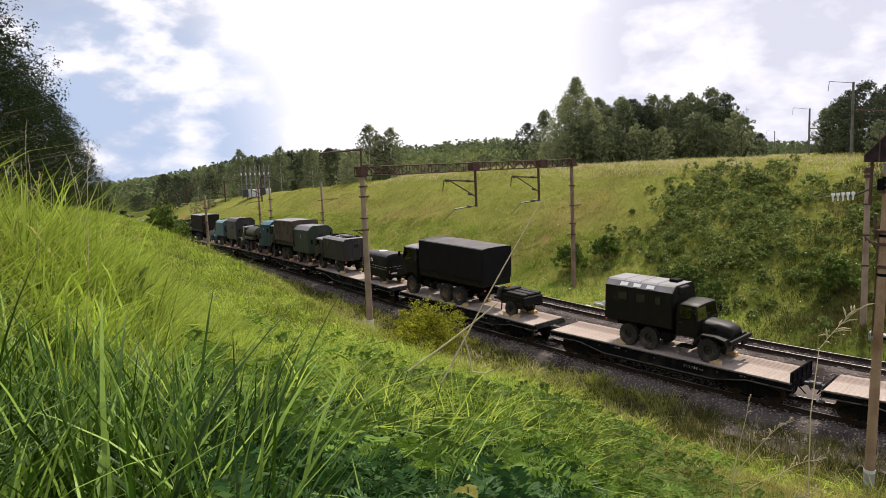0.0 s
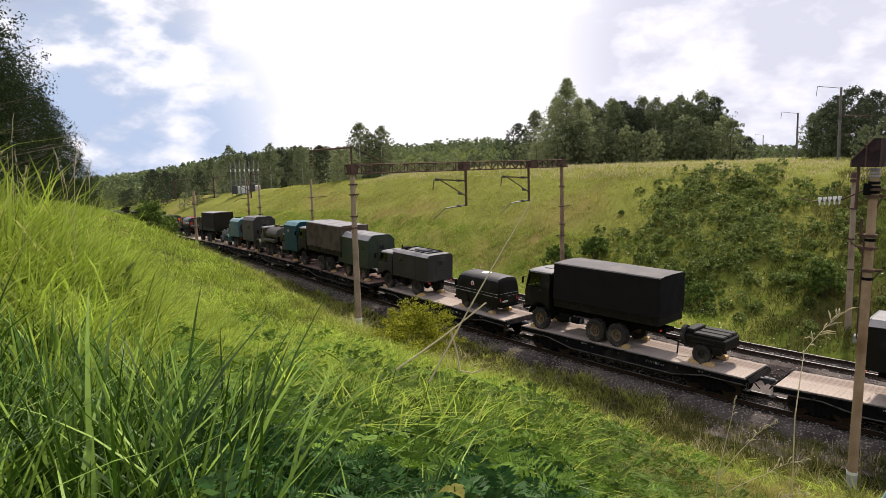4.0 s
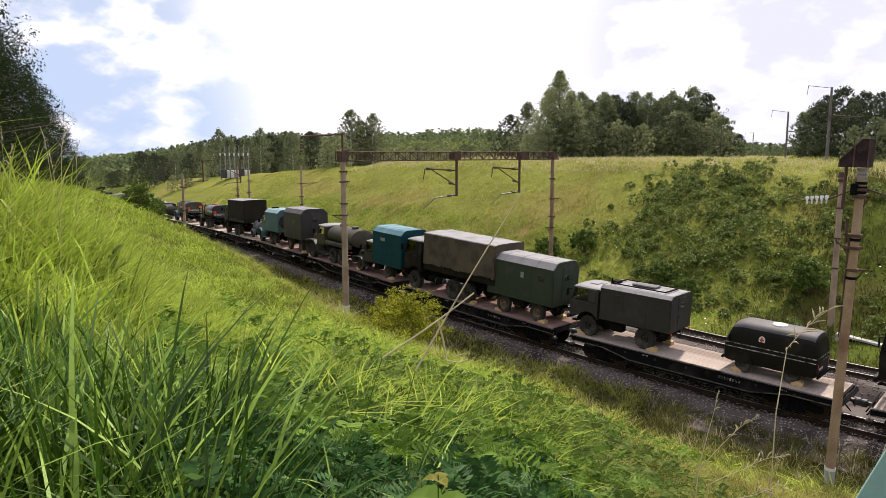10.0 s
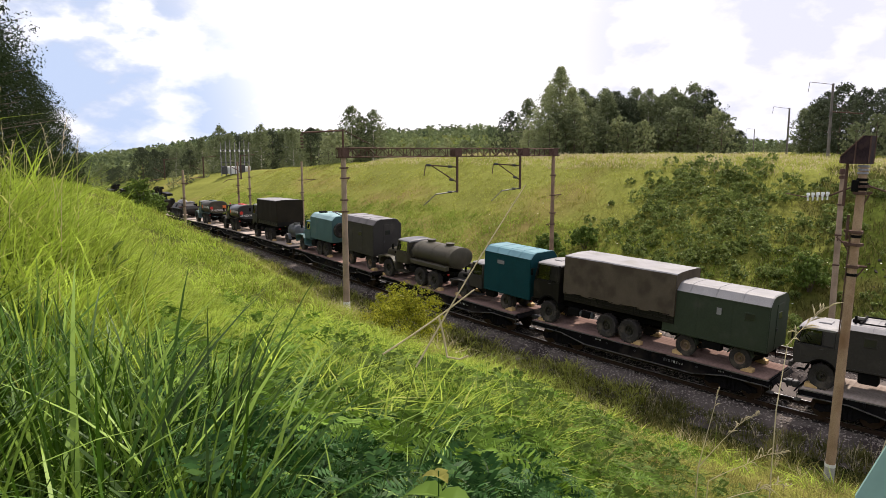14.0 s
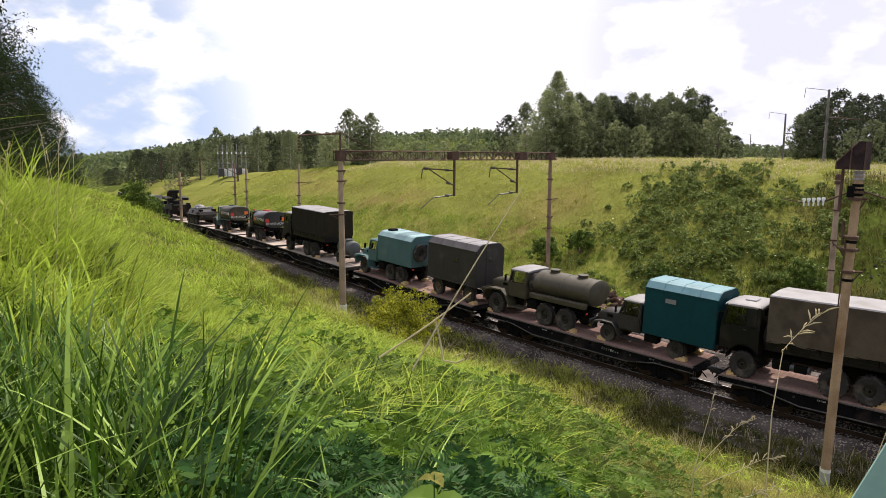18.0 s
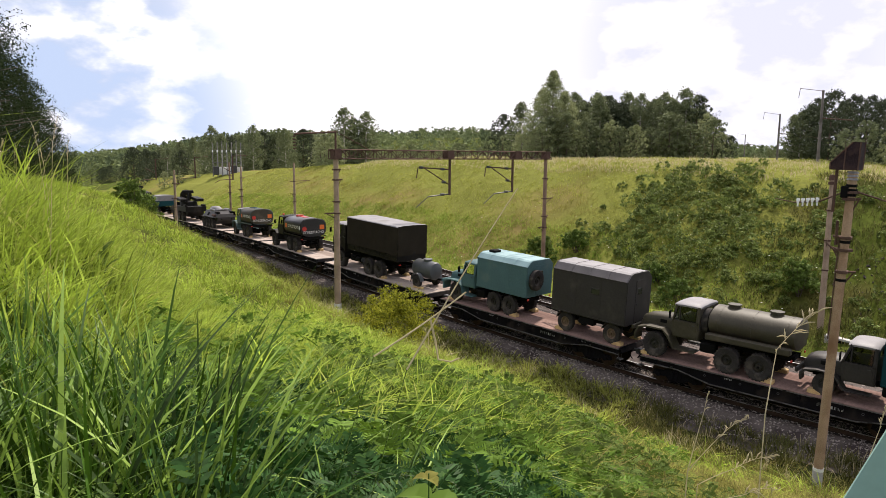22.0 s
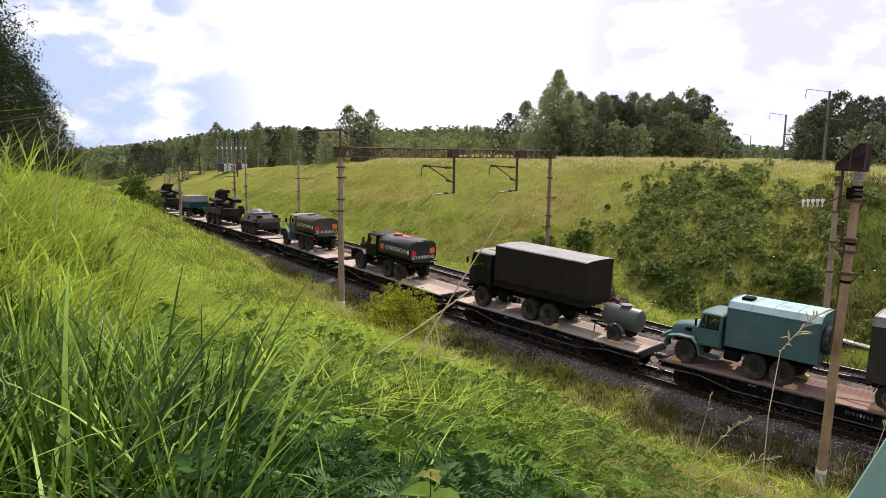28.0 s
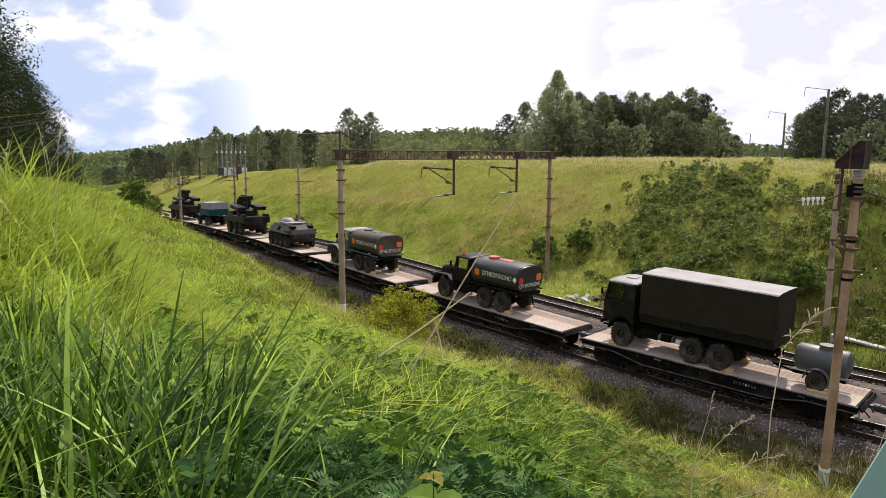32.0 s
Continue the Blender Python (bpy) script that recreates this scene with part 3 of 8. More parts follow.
def bogie_frame():
    bm = B()
    pts = [(-1.25, 0.42), (-1.2, 0.62), (-0.75, 0.66), (-0.45, 0.86), (0.45, 0.86), (0.75, 0.66), (1.2, 0.62), (1.25, 0.42), (0.95, 0.36), (0.55, 0.42), (0.35, 0.22), (-0.35, 0.22), (-0.55, 0.42), (-0.95, 0.36)]
    prism(bm, pts, "y", -0.09, 0.09)
    for x in (-0.2, 0, 0.2):
        rod(bm, (x, 0.1, 0.3), (x, 0.1, 0.75), 0.075, 8)
    for x in (-0.925, 0.925):
        rod(bm, (x, 0.0, 0.47), (x, 0.17, 0.47), 0.13, 10)
    return mesh_of(bm, M_WAGON)


def make_wagon(plank_mat, first=False):
    w = thing("flat_wagon", "black railway flat wagon with a pale worn plank deck" if plank_mat is M_PLANK else "black railway flat wagon with a reddish plank deck", "wagon", "wagons of the train")
    half = BODY / 2
    belly = [(-half, 1.24), (half, 1.24), (half, 0.98), (half - 2.0, 0.98), (half - 3.6, 0.66), (-half + 3.6, 0.66), (-half + 2.0, 0.98), (-half, 0.98)]
    strip = [(half, 0.98), (half - 2.0, 0.98), (half - 3.6, 0.66), (-half + 3.6, 0.66), (-half + 2.0, 0.98), (-half, 0.98)]
    for sd in (-1, 1):
        bm = B()
        prism(bm, belly, "y", sd * 1.30, sd * 1.36)
        sill = part("side_sill", bm, M_WAGON, w)
        bm = B()
        for (x0, z0), (x1, z1) in zip(strip, strip[1:]):
            prism(bm, [(x0, z0 + 0.02), (x1, z1 + 0.02), (x1, z1 - 0.02), (x0, z0 - 0.02)], "y", sd * 1.28, sd * 1.425)
        prism(bm, [(-half, 1.24), (half, 1.24), (half, 1.285), (-half, 1.285)], "y", sd * 1.30, sd * 1.435)
        part("sill_flange", bm, M_WAGON_EDGE, sill, "worn steel flange, lightened as if its edge caught light")
        for i in range(8):
            x = -half + 0.85 + i * (BODY - 1.7) / 7
            shared("stake_pocket", once("pocket", lambda: mesh_of(box(box(B(), (0, 0, 0), (0.16, 0.10, 0.22), bevel=0.015), (0, 0.06, -0.02), (0.08, 0.04, 0.12)), M_WAGON)), w, pose(x, sd * 1.41, 1.13, 0, 0, 0 if sd > 0 else 180))
        for i in range(7):
            x = -half + 1.7 + i * (BODY - 3.4) / 6
            shared("lashing_ring", once("ring", lambda: mesh_of(lathe(B(), [(0.035, -0.008), (0.055, -0.008), (0.055, 0.008), (0.035, 0.008)], 10), M_STEEL)), w, pose(x, sd * 1.445, 1.06))
        # painted number and data bars
        for j, (x, n, h) in enumerate(((-1.6, 8, 0.13), (2.4, 5, 0.07), (-4.4, 4, 0.07))):
            bm = B()
            for k in range(n):
                box(bm, (x + k * h * 1.05 * (1 if sd < 0 else -1), sd * 1.364, 0.99 if h > 0.1 else 1.12), (h * 0.6, 0.006, h))
            part("painted_mark", bm, M_MARK, sill, "faded white painted marks too small to read")
    bm = B()
    box(bm, (0, 0, 1.05), (BODY + 0.2, 0.5, 0.34))
    for x in (-4.86, 4.86, -2.4, 2.4, 0):
        box(bm, (x, 0, 1.1), (0.3, 2.58, 0.26))
    box(bm, (0, 0, 0.80), (6.4, 0.5, 0.36))
    box(bm, (0, 0, 1.22), (BODY, 2.6, 0.03))
    part("centre_beam", bm, M_WAGON, w)
    for e in (-1, 1):
        bm = B()
        box(bm, (e * (half - 0.06), 0, 1.12), (0.12, 2.84, 0.30), bevel=0.02)
        head = part("head_stock", bm, M_WAGON, w)
        bm = B()
        rod(bm, (e * half, 0, 1.02), (e * (half + 0.35), 0, 1.02), 0.10, 8)
        box(bm, (e * (half + 0.47), 0.02, 1.02), (0.28, 0.32, 0.30), bevel=0.05)
        part("coupler", bm, M_STEEL, w)
        bm = B()
        for y in (-0.55, 0.5):
            rod(bm, (e * half, y, 1.0), (e * (half + 0.3), y * 0.7, 0.62), 0.03, 6)
        rod(bm, (e * (half + 0.08), -1.35, 1.05), (e * (half + 0.08), 1.35, 1.05), 0.02, 6)
        part("brake_hose", bm, M_CHASSIS, w)
        bm = B()
        if first and e < 0:
            box(bm, (e * (half - 0.05), 0, DECK + 0.24), (0.06, 2.75, 0.46), bevel=0.01)
            for y in (-1.2, -0.6, 0, 0.6, 1.2):
                box(bm, (e * (half - 0.0), y, DECK + 0.2), (0.06, 0.08, 0.46))
        else:
            box(bm, (e * (half + 0.13), 0, 1.16), (0.22, 2.7, 0.05), (0, e * 60, 0), bevel=0.01)
        part("end_board", bm, M_WAGON, w, "raised steel end board" if first and e < 0 else "folded steel end board")
        for sd in (-1, 1):
            fr = shared("bogie_side_frame", once("bogie", bogie_frame), w, pose(e * 4.86, sd * 1.02, 0, 0, 0, 0 if sd > 0 else 180))
            for dx in (-0.925, 0.925):
                shared("rail_wheel", once("rwheel", rail_wheel), w, pose(e * 4.86 + dx, sd * 0.79, 0.475, 0, 0, 0 if sd < 0 else 180))
            bm = B()
            box(bm, (e * (half + 0.05), sd * 1.25, 0.72), (0.28, 0.32, 0.04))
            rod(bm, (e * (half + 0.05), sd * 1.38, 0.72), (e * (half + 0.05), sd * 1.38, 1.1), 0.014, 5)
            rod(bm, (e * (half + 0.05), sd * 1.12, 0.72), (e * (half + 0.05), sd * 1.12, 1.1), 0.014, 5)
            part("foot_step", bm, M_WAGON_EDGE, w)
        bm = B()
        rod(bm, (e * 4.86 - 0.925, -0.75, 0.475), (e * 4.86 - 0.925, 0.75, 0.475), 0.08, 8)
        rod(bm, (e * 4.86 + 0.925, -0.75, 0.475), (e * 4.86 + 0.925, 0.75, 0.475), 0.08, 8)
        box(bm, (e * 4.86, 0, 0.62), (0.4, 2.0, 0.3))
        part("axle", bm, M_CHASSIS, w)
    bm = B()
    rod(bm, (-1.9, -0.5, 0.78), (-0.9, -0.5, 0.78), 0.19, 12)
    rod(bm, (0.8, 0.45, 0.8), (1.35, 0.45, 0.8), 0.15, 12)
    rod(bm, (-4.0, 0.3, 0.72), (4.0, 0.3, 0.72), 0.025, 6)
    part("brake_gear", bm, M_CHASSIS, w)
    # deck planks across the wagon
    n = 56
    step = (BODY - 0.16) / n
    for i in range(n):
        wid = 2.84 - 0.03 * ((i * 7) % 3)
        me = once(("plank", plank_mat.name, (i * 7) % 3), lambda: mesh_of(box(B(), (0, 0, 0), (step - 0.004, wid, 0.05)), plank_mat))
        shared("deck_plank", me, w, pose(-BODY / 2 + 0.08 + step * (i + 0.5), 0.01 * ((i * 5) % 3 - 1), DECK - 0.027 + 0.004 * ((i * 11) % 4) / 4, 0.06 * ((i * 3) % 3 - 1), 0, 0))
    return w


DECKS = {0: M_PLANK, 1: M_PLANK, 2: M_PLANK, 3: M_PLANK_RED, 4: M_PLANK_RED, 5: M_PLANK_RED}
WAGONS = {}
_first = {}
for k in range(-1, 14):
    m = DECKS.get(k, M_PLANK)
    if k == 0:
        WAGONS[k] = make_wagon(m, True)
    elif m.name in _first:
        WAGONS[k] = copy_thing(_first[m.name], Matrix())
    else:
        WAGONS[k] = _first[m.name] = make_wagon(m)


def wagon_pose(k, t):
    """Both bogies stand on the line."""
    s = TRAIN_AT + PITCH * k - gone(t)
    a, b = on_line(s - 4.86), on_line(s + 4.86)
    d = b - a
    return Matrix.Translation((a + b) / 2) @ Matrix.Rotation(math.atan2(d.y, d.x), 4, "Z") @ Matrix.Rotation(-math.atan2(d.z, math.hypot(d.x, d.y)), 4, "Y")


LOADS = []    # (thing, wagon, pose on the wagon)


def load(ob, k, x, y=0.0, turn=0.0, size=(1.03, 1.05, 1.12)):
    ob.scale = size
    LOADS.append((ob, k, pose(x, y, DECK, 0, 0, turn)))
    return ob

# ---- vehicles: x forward from the front axle, y to the left, z up from the deck ----
def tyre_mesh(r, w, lugs):
    bm = B()
    k = 0.52
    lathe(bm, [(r * k, -w * 0.40), (r * 0.90, -w * 0.5), (r * 0.985, -w * 0.42), (r, -w * 0.2), (r, w * 0.2), (r * 0.985, w * 0.42), (r * 0.90, w * 0.5), (r * k, w * 0.40)], 28, ring=True)
    return mesh_of(bm, M_RUBBER, True)


def tread_mesh(r, w):
    bm = B()
    for i in range(22):
        a = 2 * math.pi * i / 22
        for sd in (-1, 1):
            b = a + (0.14 if sd > 0 else 0)
            box(bm, (r * 1.0 * math.cos(b), sd * w * 0.26, r * 1.0 * math.sin(b)), (0.045, w * 0.44, 0.07), (0, -math.degrees(b), 0))
    return mesh_of(bm, M_RUBBER, True)


def rim_mesh(r, w, material):
    bm = B()
    lathe(bm, [(r * 0.10, w * 0.30), (r * 0.2, w * 0.30), (r * 0.22, w * 0.10), (r * 0.39, w * 0.04), (r * 0.43, w * 0.34), (r * 0.53, w * 0.40), (r * 0.53, -w * 0.3), (r * 0.1, -w * 0.3)], 20)
    for i in range(6):
        a = i * math.pi / 3
        rod(bm, (r * 0.30 * math.cos(a), w * 0.05, r * 0.30 * math.sin(a)), (r * 0.30 * math.cos(a), w * 0.13, r * 0.30 * math.sin(a)), 0.022, 6)
    return mesh_of(bm, material, True)


def wheel(parent, x, y, r, w, lugs=True, rim=None):
    rim = rim or M_RIM
    ob = shared("wheel", once(("tyre", r, w, lugs), lambda: tyre_mesh(r, w, lugs)), parent, pose(x, y, r, 0, 17 * x, 0 if y > 0 else 180))
    shared("rim", once(("rim", r, w, rim.name), lambda: rim_mesh(r, w, rim)), ob, Matrix(), "dusty steel rim")
    if lugs:
        tagged(shared("tread", once(("tread", r, w), lambda: tread_mesh(r, w)), ob, Matrix()), kind="stuff")
    return ob


def chock(parent, x, y):
    me = once("chock", lambda: mesh_of(prism(B(), [(-0.17, 0), (0.17, 0), (0.17, 0.13), (0.02, 0.17), (-0.17, 0.05)], "y", -0.11, 0.11), M_CHOCK))
    shared("timber_chock", me, parent, pose(x, y, 0.004, 0, 0, 0 if x > 0 else 180), "fresh timber chock")


def wheels(parent, axles, track, r, w, lugs=True, rim=None, dual=(), chocks=True):
    for i, x in enumerate(axles):
        for sd in (-1, 1):
            wheel(parent, x, sd * track / 2, r, w, lugs, rim)
            if i in dual:
                wheel(parent, x, sd * (track / 2 - w - 0.05), r, w, lugs, rim)
    if chocks:
        for sd in (-1, 1):
            for x, e in ((axles[0], 1), (axles[-1], -1)):
                me = once("chock", lambda: mesh_of(prism(B(), [(-0.26, 0), (0.26, 0), (0.26, 0.15), (0.04, 0.19), (-0.26, 0.06)], "y", -0.16, 0.16), M_CHOCK))
                shared("timber_chock", me, parent, pose(x + e * (r * 0.72), sd * track / 2, 0.004, 0, 0, 0 if e > 0 else 180), "fresh timber chock")


def chassis(parent, x0, x1, z, axles, track, r):
    bm = B()
    for sd in (-1, 1):
        box(bm, ((x0 + x1) / 2, sd * 0.42, z), (x1 - x0, 0.09, 0.22))
    for x in np.linspace(x0 + 0.1, x1 - 0.1, 5):
        box(bm, (x, 0, z), (0.12, 0.84, 0.16))
    part("chassis_frame", bm, M_CHASSIS, parent)
    for x in axles:
        bm = B()
        rod(bm, (x, -track / 2 + 0.1, r), (x, track / 2 - 0.1, r), 0.085, 8)
        bmesh.ops.create_uvsphere(bm, u_segments=10, v_segments=6, radius=0.24, matrix=Matrix.Translation((x, 0.05, r)))
        for sd in (-1, 1):
            box(bm, (x, sd * 0.45, r + 0.2), (1.1, 0.08, 0.07))
        part("axle", bm, M_CHASSIS, parent)


def side_window(parent, pts, sd, y, frame=True):
    """Glass in a side, with its frame proud of it. pts: (x, z) outline."""
    bm = prism(B(), pts, "y", sd * (y - 0.02), sd * (y + 0.006))
    pane = part("side_window", bm, M_GLASS, parent, "dark window glass")
    return pane


def mirror(parent, x, y, z):
    bm = B()
    rod(bm, (x - 0.15, y * 0.88, z + 0.15), (x, y, z + 0.18), 0.014, 5)
    box(bm, (x, y, z), (0.05, 0.18, 0.34), bevel=0.02)
    part("wing_mirror", bm, M_CHASSIS, parent)


def headlamp(parent, x, y, z, r=0.09):
    bm = B()
    rod(bm, (x - 0.06, y, z), (x, y, z), r, 12)
    lamp = part("headlamp", bm, M_STEEL, parent)
    bm = B()
    rod(bm, (x, y, z), (x + 0.015, y, z), r * 0.86, 12)
    part("lens", bm, M_GLASS, lamp, "headlamp glass")


def loft(bm, rings):
    """Skin a row of equal closed rings and cap its ends."""
    g = [[bm.verts.new(q) for q in r] for r in rings]
    n = len(g[0])
    for a, b in zip(g, g[1:]):
        for i in range(n):
            bm.faces.new((a[i], a[(i + 1) % n], b[(i + 1) % n], b[i]))
    bm.faces.new(g[0])
    bm.faces.new(g[-1][::-1])
    return bm


def glasshouse(parent, cab, x_low, x_top, x_back, zw, z1, w_low, w_top, paint, roof, split=None, visor=0.0, solid=False):
    """The upper cab: pillars, rear wall with a window, clear panes, seats and a crowned roof."""
    zt = z1 - 0.13
    def post(name, xa, xb, r):
        for sd in (-1, 1):
            part(name, rod(B(), (xa, sd * (w_low / 2 - 0.05), zw - 0.02), (xb, sd * (w_top / 2 - 0.05), zt + 0.04), r, 6), paint, cab, smooth=True)
    post("front_pillar", x_low - 0.05, x_top - 0.05, 0.05)
    post("rear_pillar", x_back + 0.07, x_back + 0.07, 0.085)
    if split is not None:
        post("door_pillar", split, split, 0.04)
    bm = B()
    box(bm, (x_back + 0.03, 0, (zw + zt) / 2 - 0.22), (0.06, w_low - 0.14, zt - zw - 0.38))
    for sd in (-1, 1):
        box(bm, (x_back + 0.03, sd * w_low * 0.36, (zw + zt) / 2), (0.06, w_low * 0.2, zt - zw + 0.06))
    box(bm, (x_back + 0.03, 0, zt - 0.04), (0.06, w_top - 0.14, 0.14))
    part("rear_wall", bm, paint, cab)
    xr0, xr1 = x_top + 0.02 + visor, x_back - 0.03
    rings = []
    for x, k, dz in ((xr0, 0.93, -0.05), (xr0 - 0.12, 0.985, -0.012), (xr0 - 0.45, 1.0, 0.012), (xr1 + 0.3, 1.0, 0.008), (xr1 + 0.05, 0.99, -0.012), (xr1, 0.95, -0.05)):
        h = w_top / 2 * k
        rings.append([(x, y, z1 + z + dz * (1 if z > -0.1 else 0)) for y, z in ((-h, -0.15), (-h - 0.01, -0.085), (-h * 0.93, -0.035), (-h * 0.55, 0.0), (0, 0.012), (h * 0.55, 0.0), (h * 0.93, -0.035), (h + 0.01, -0.085), (h, -0.15))])
    part("cab_roof", loft(B(), rings), roof, cab, "crowned cab roof, paled for light from above on most trucks", smooth=True)
    bm = B()
    za, zb = zw + 0.03, zt
    for sd in (-1, 1):
        q = [(x_low - 0.01, sd * 0.03, za), (x_low - 0.01, sd * (w_low / 2 - 0.12), za), (x_top - 0.01, sd * (w_top / 2 - 0.12), zb), (x_top - 0.01, sd * 0.03, zb)]
        bm.faces.new([bm.verts.new(c) for c in q])
    part("windscreen", bm, M_PANE, cab, "two-pane windscreen")
    part("windscreen_bar", rod(B(), (x_low - 0.01, 0, zw), (x_top - 0.01, 0, zb + 0.03), 0.025, 6), paint, cab)
    bm = B()
    rod(bm, (x_low + 0.012, -0.5, za + 0.02), (x_low - 0.02, -0.15, za + 0.30), 0.010, 4)
    rod(bm, (x_low + 0.012, 0.2, za + 0.02), (x_low - 0.02, 0.55, za + 0.30), 0.010, 4)
    part("wipers", bm, M_CHASSIS, cab)
    for sd in (-1, 1):
        ends = [x_low - 0.13, x_back + 0.16] if split is None else [x_low - 0.13, split + 0.04, split - 0.04, x_back + 0.16]
        for xa, xb in zip(ends[::2], ends[1::2]):
            lean = (x_low - x_top) if xa > (x_low - 0.2) else 0
            q = [(xa, sd * (w_low / 2 - 0.03), za), (xb, sd * (w_low / 2 - 0.03), za), (xb, sd * (w_top / 2 - 0.03), zb), (xa - lean, sd * (w_top / 2 - 0.03), zb)]
            if solid and xa < x_low - 0.2:
                part("quarter_panel", loft(B(), [[(a, b + k, c) for a, b, c in q] for k in (-0.02, 0.02)]), paint, cab)
                continue
            bm = B()
            bm.faces.new([bm.verts.new(c) for c in q])
            pane = part("side_window", bm, M_PANE, cab, "clear side window")
            bm = B()
            for c, d in zip(q, q[1:] + q[:1]):
                rod(bm, c, d, 0.016, 4)
            part("window_frame", bm, M_CHASSIS, pane)
    bm = B()
    for sd in (-1, 1):
        box(bm, (x_back + 0.3, sd * w_low * 0.24, zw + 0.02), (0.14, 0.5, 0.62), (0, -8, 0), bevel=0.05)
    part("seat_backs", bm, M_SEAT, cab)
    bm = lathe(B(), [(0.20, -0.014), (0.235, -0.014), (0.235, 0.014), (0.20, 0.014)], 14, "x", ring=True)
    bmesh.ops.transform(bm, matrix=pose(x_low - 0.42, w_low * 0.24, zw + 0.08, 0, 35, 0), verts=bm.verts)
    part("steering_wheel", bm, M_CHASSIS, cab)


def cab_over(parent, x0, x1, z0, z1, wid, paint, roof, slant=0.12, arch=None):
    """A flat-nosed cab from x1 (back) to x0 (nose), open over the front wheels."""
    zw = z0 + (z1 - z0) * 0.53
    r = arch or 0.66
    ra = r * 0.98
    cut_z = r - 0.06
    arc = [(ra * math.cos(a), cut_z + ra * math.sin(a)) for a in np.linspace(0.0, math.pi, 13)]
    arc = [(px, pz) for px, pz in arc if pz > z0 + 0.02 and x1 + 0.02 < px < x0 - 0.05]
    out = [(x0 - 0.06, z0), (x0, z0 + 0.12), (x0 + 0.02, zw - 0.2), (x0, zw), (x1, zw), (x1, z0)] + arc[::-1]
    bm = prism(B(), out, "y", -wid / 2, wid / 2)
    bmesh.ops.bevel(bm, geom=[e for e in bm.edges if abs(abs(e.verts[0].co.y) - wid / 2) < 1e-4 and abs(e.verts[0].co.y - e.verts[1].co.y) < 1e-4 and min(e.verts[0].co.z, e.verts[1].co.z) > zw - 0.3], offset=0.05, segments=2, affect="EDGES")
    cab = part("cab", bm, paint, parent, smooth=True)
    glasshouse(parent, cab, x0, x0 - slant * 1.6, x1, zw, z1, wid, wid - 0.16, paint, roof, x1 + (x0 - x1) * 0.36, 0.05, True)
    for sd in (-1, 1):
        bm = box(B(), ((x0 + x1) / 2 + 0.06, sd * (wid / 2 + 0.004), (max(z0, cut_z + ra) + zw) / 2 + 0.02), ((x0 - x1) * 0.60, 0.02, zw - max(z0, cut_z + ra) - 0.06), bevel=0.008)
        door = part("door", bm, paint, cab)
        part("door_handle", box(B(), (x1 + 0.62, sd * (wid / 2 + 0.025), zw - 0.12), (0.14, 0.03, 0.03)), M_STEEL, door)
        mirror(parent, x0 + 0.02, sd * (wid / 2 + 0.22), zw + 0.35)
        headlamp(parent, x0 + 0.03, sd * wid * 0.36, z0 + 0.22, 0.10)
        bm = B()
        o = [(r * math.cos(a), r * math.sin(a)) for a in np.linspace(0.12, math.pi - 0.12, 11)]
        i = [(px * 0.93, pz * 0.93) for px, pz in o][::-1]
        prism(bm, [(px, pz + cut_z) for px, pz in o + i], "y", sd * (wid / 2 - 0.5), sd * (wid / 2 + 0.03))
        part("wheel_arch", bm, M_CHASSIS, parent)
        part("step", box(B(), (r + 0.12, sd * (wid / 2 - 0.1), z0 - 0.22), (0.36, 0.22, 0.05), bevel=0.01), M_CHASSIS, parent)
    bm = B()
    for k in range(5):
        box(bm, (x0 + 0.02, 0, z0 + 0.36 + k * 0.07), (0.03, wid * 0.5, 0.035))
    part("grille", bm, M_CHASSIS, cab)
    part("bumper", box(B(), (x0 + 0.10, 0, z0 - 0.08), (0.14, wid, 0.22), bevel=0.03), paint, parent)
    part("roof_hatch", box(B(), ((x0 + x1) / 2 - 0.12, 0.1, z1 + 0.03), (0.5, 0.6, 0.06), bevel=0.025), roof, cab)
    return cab


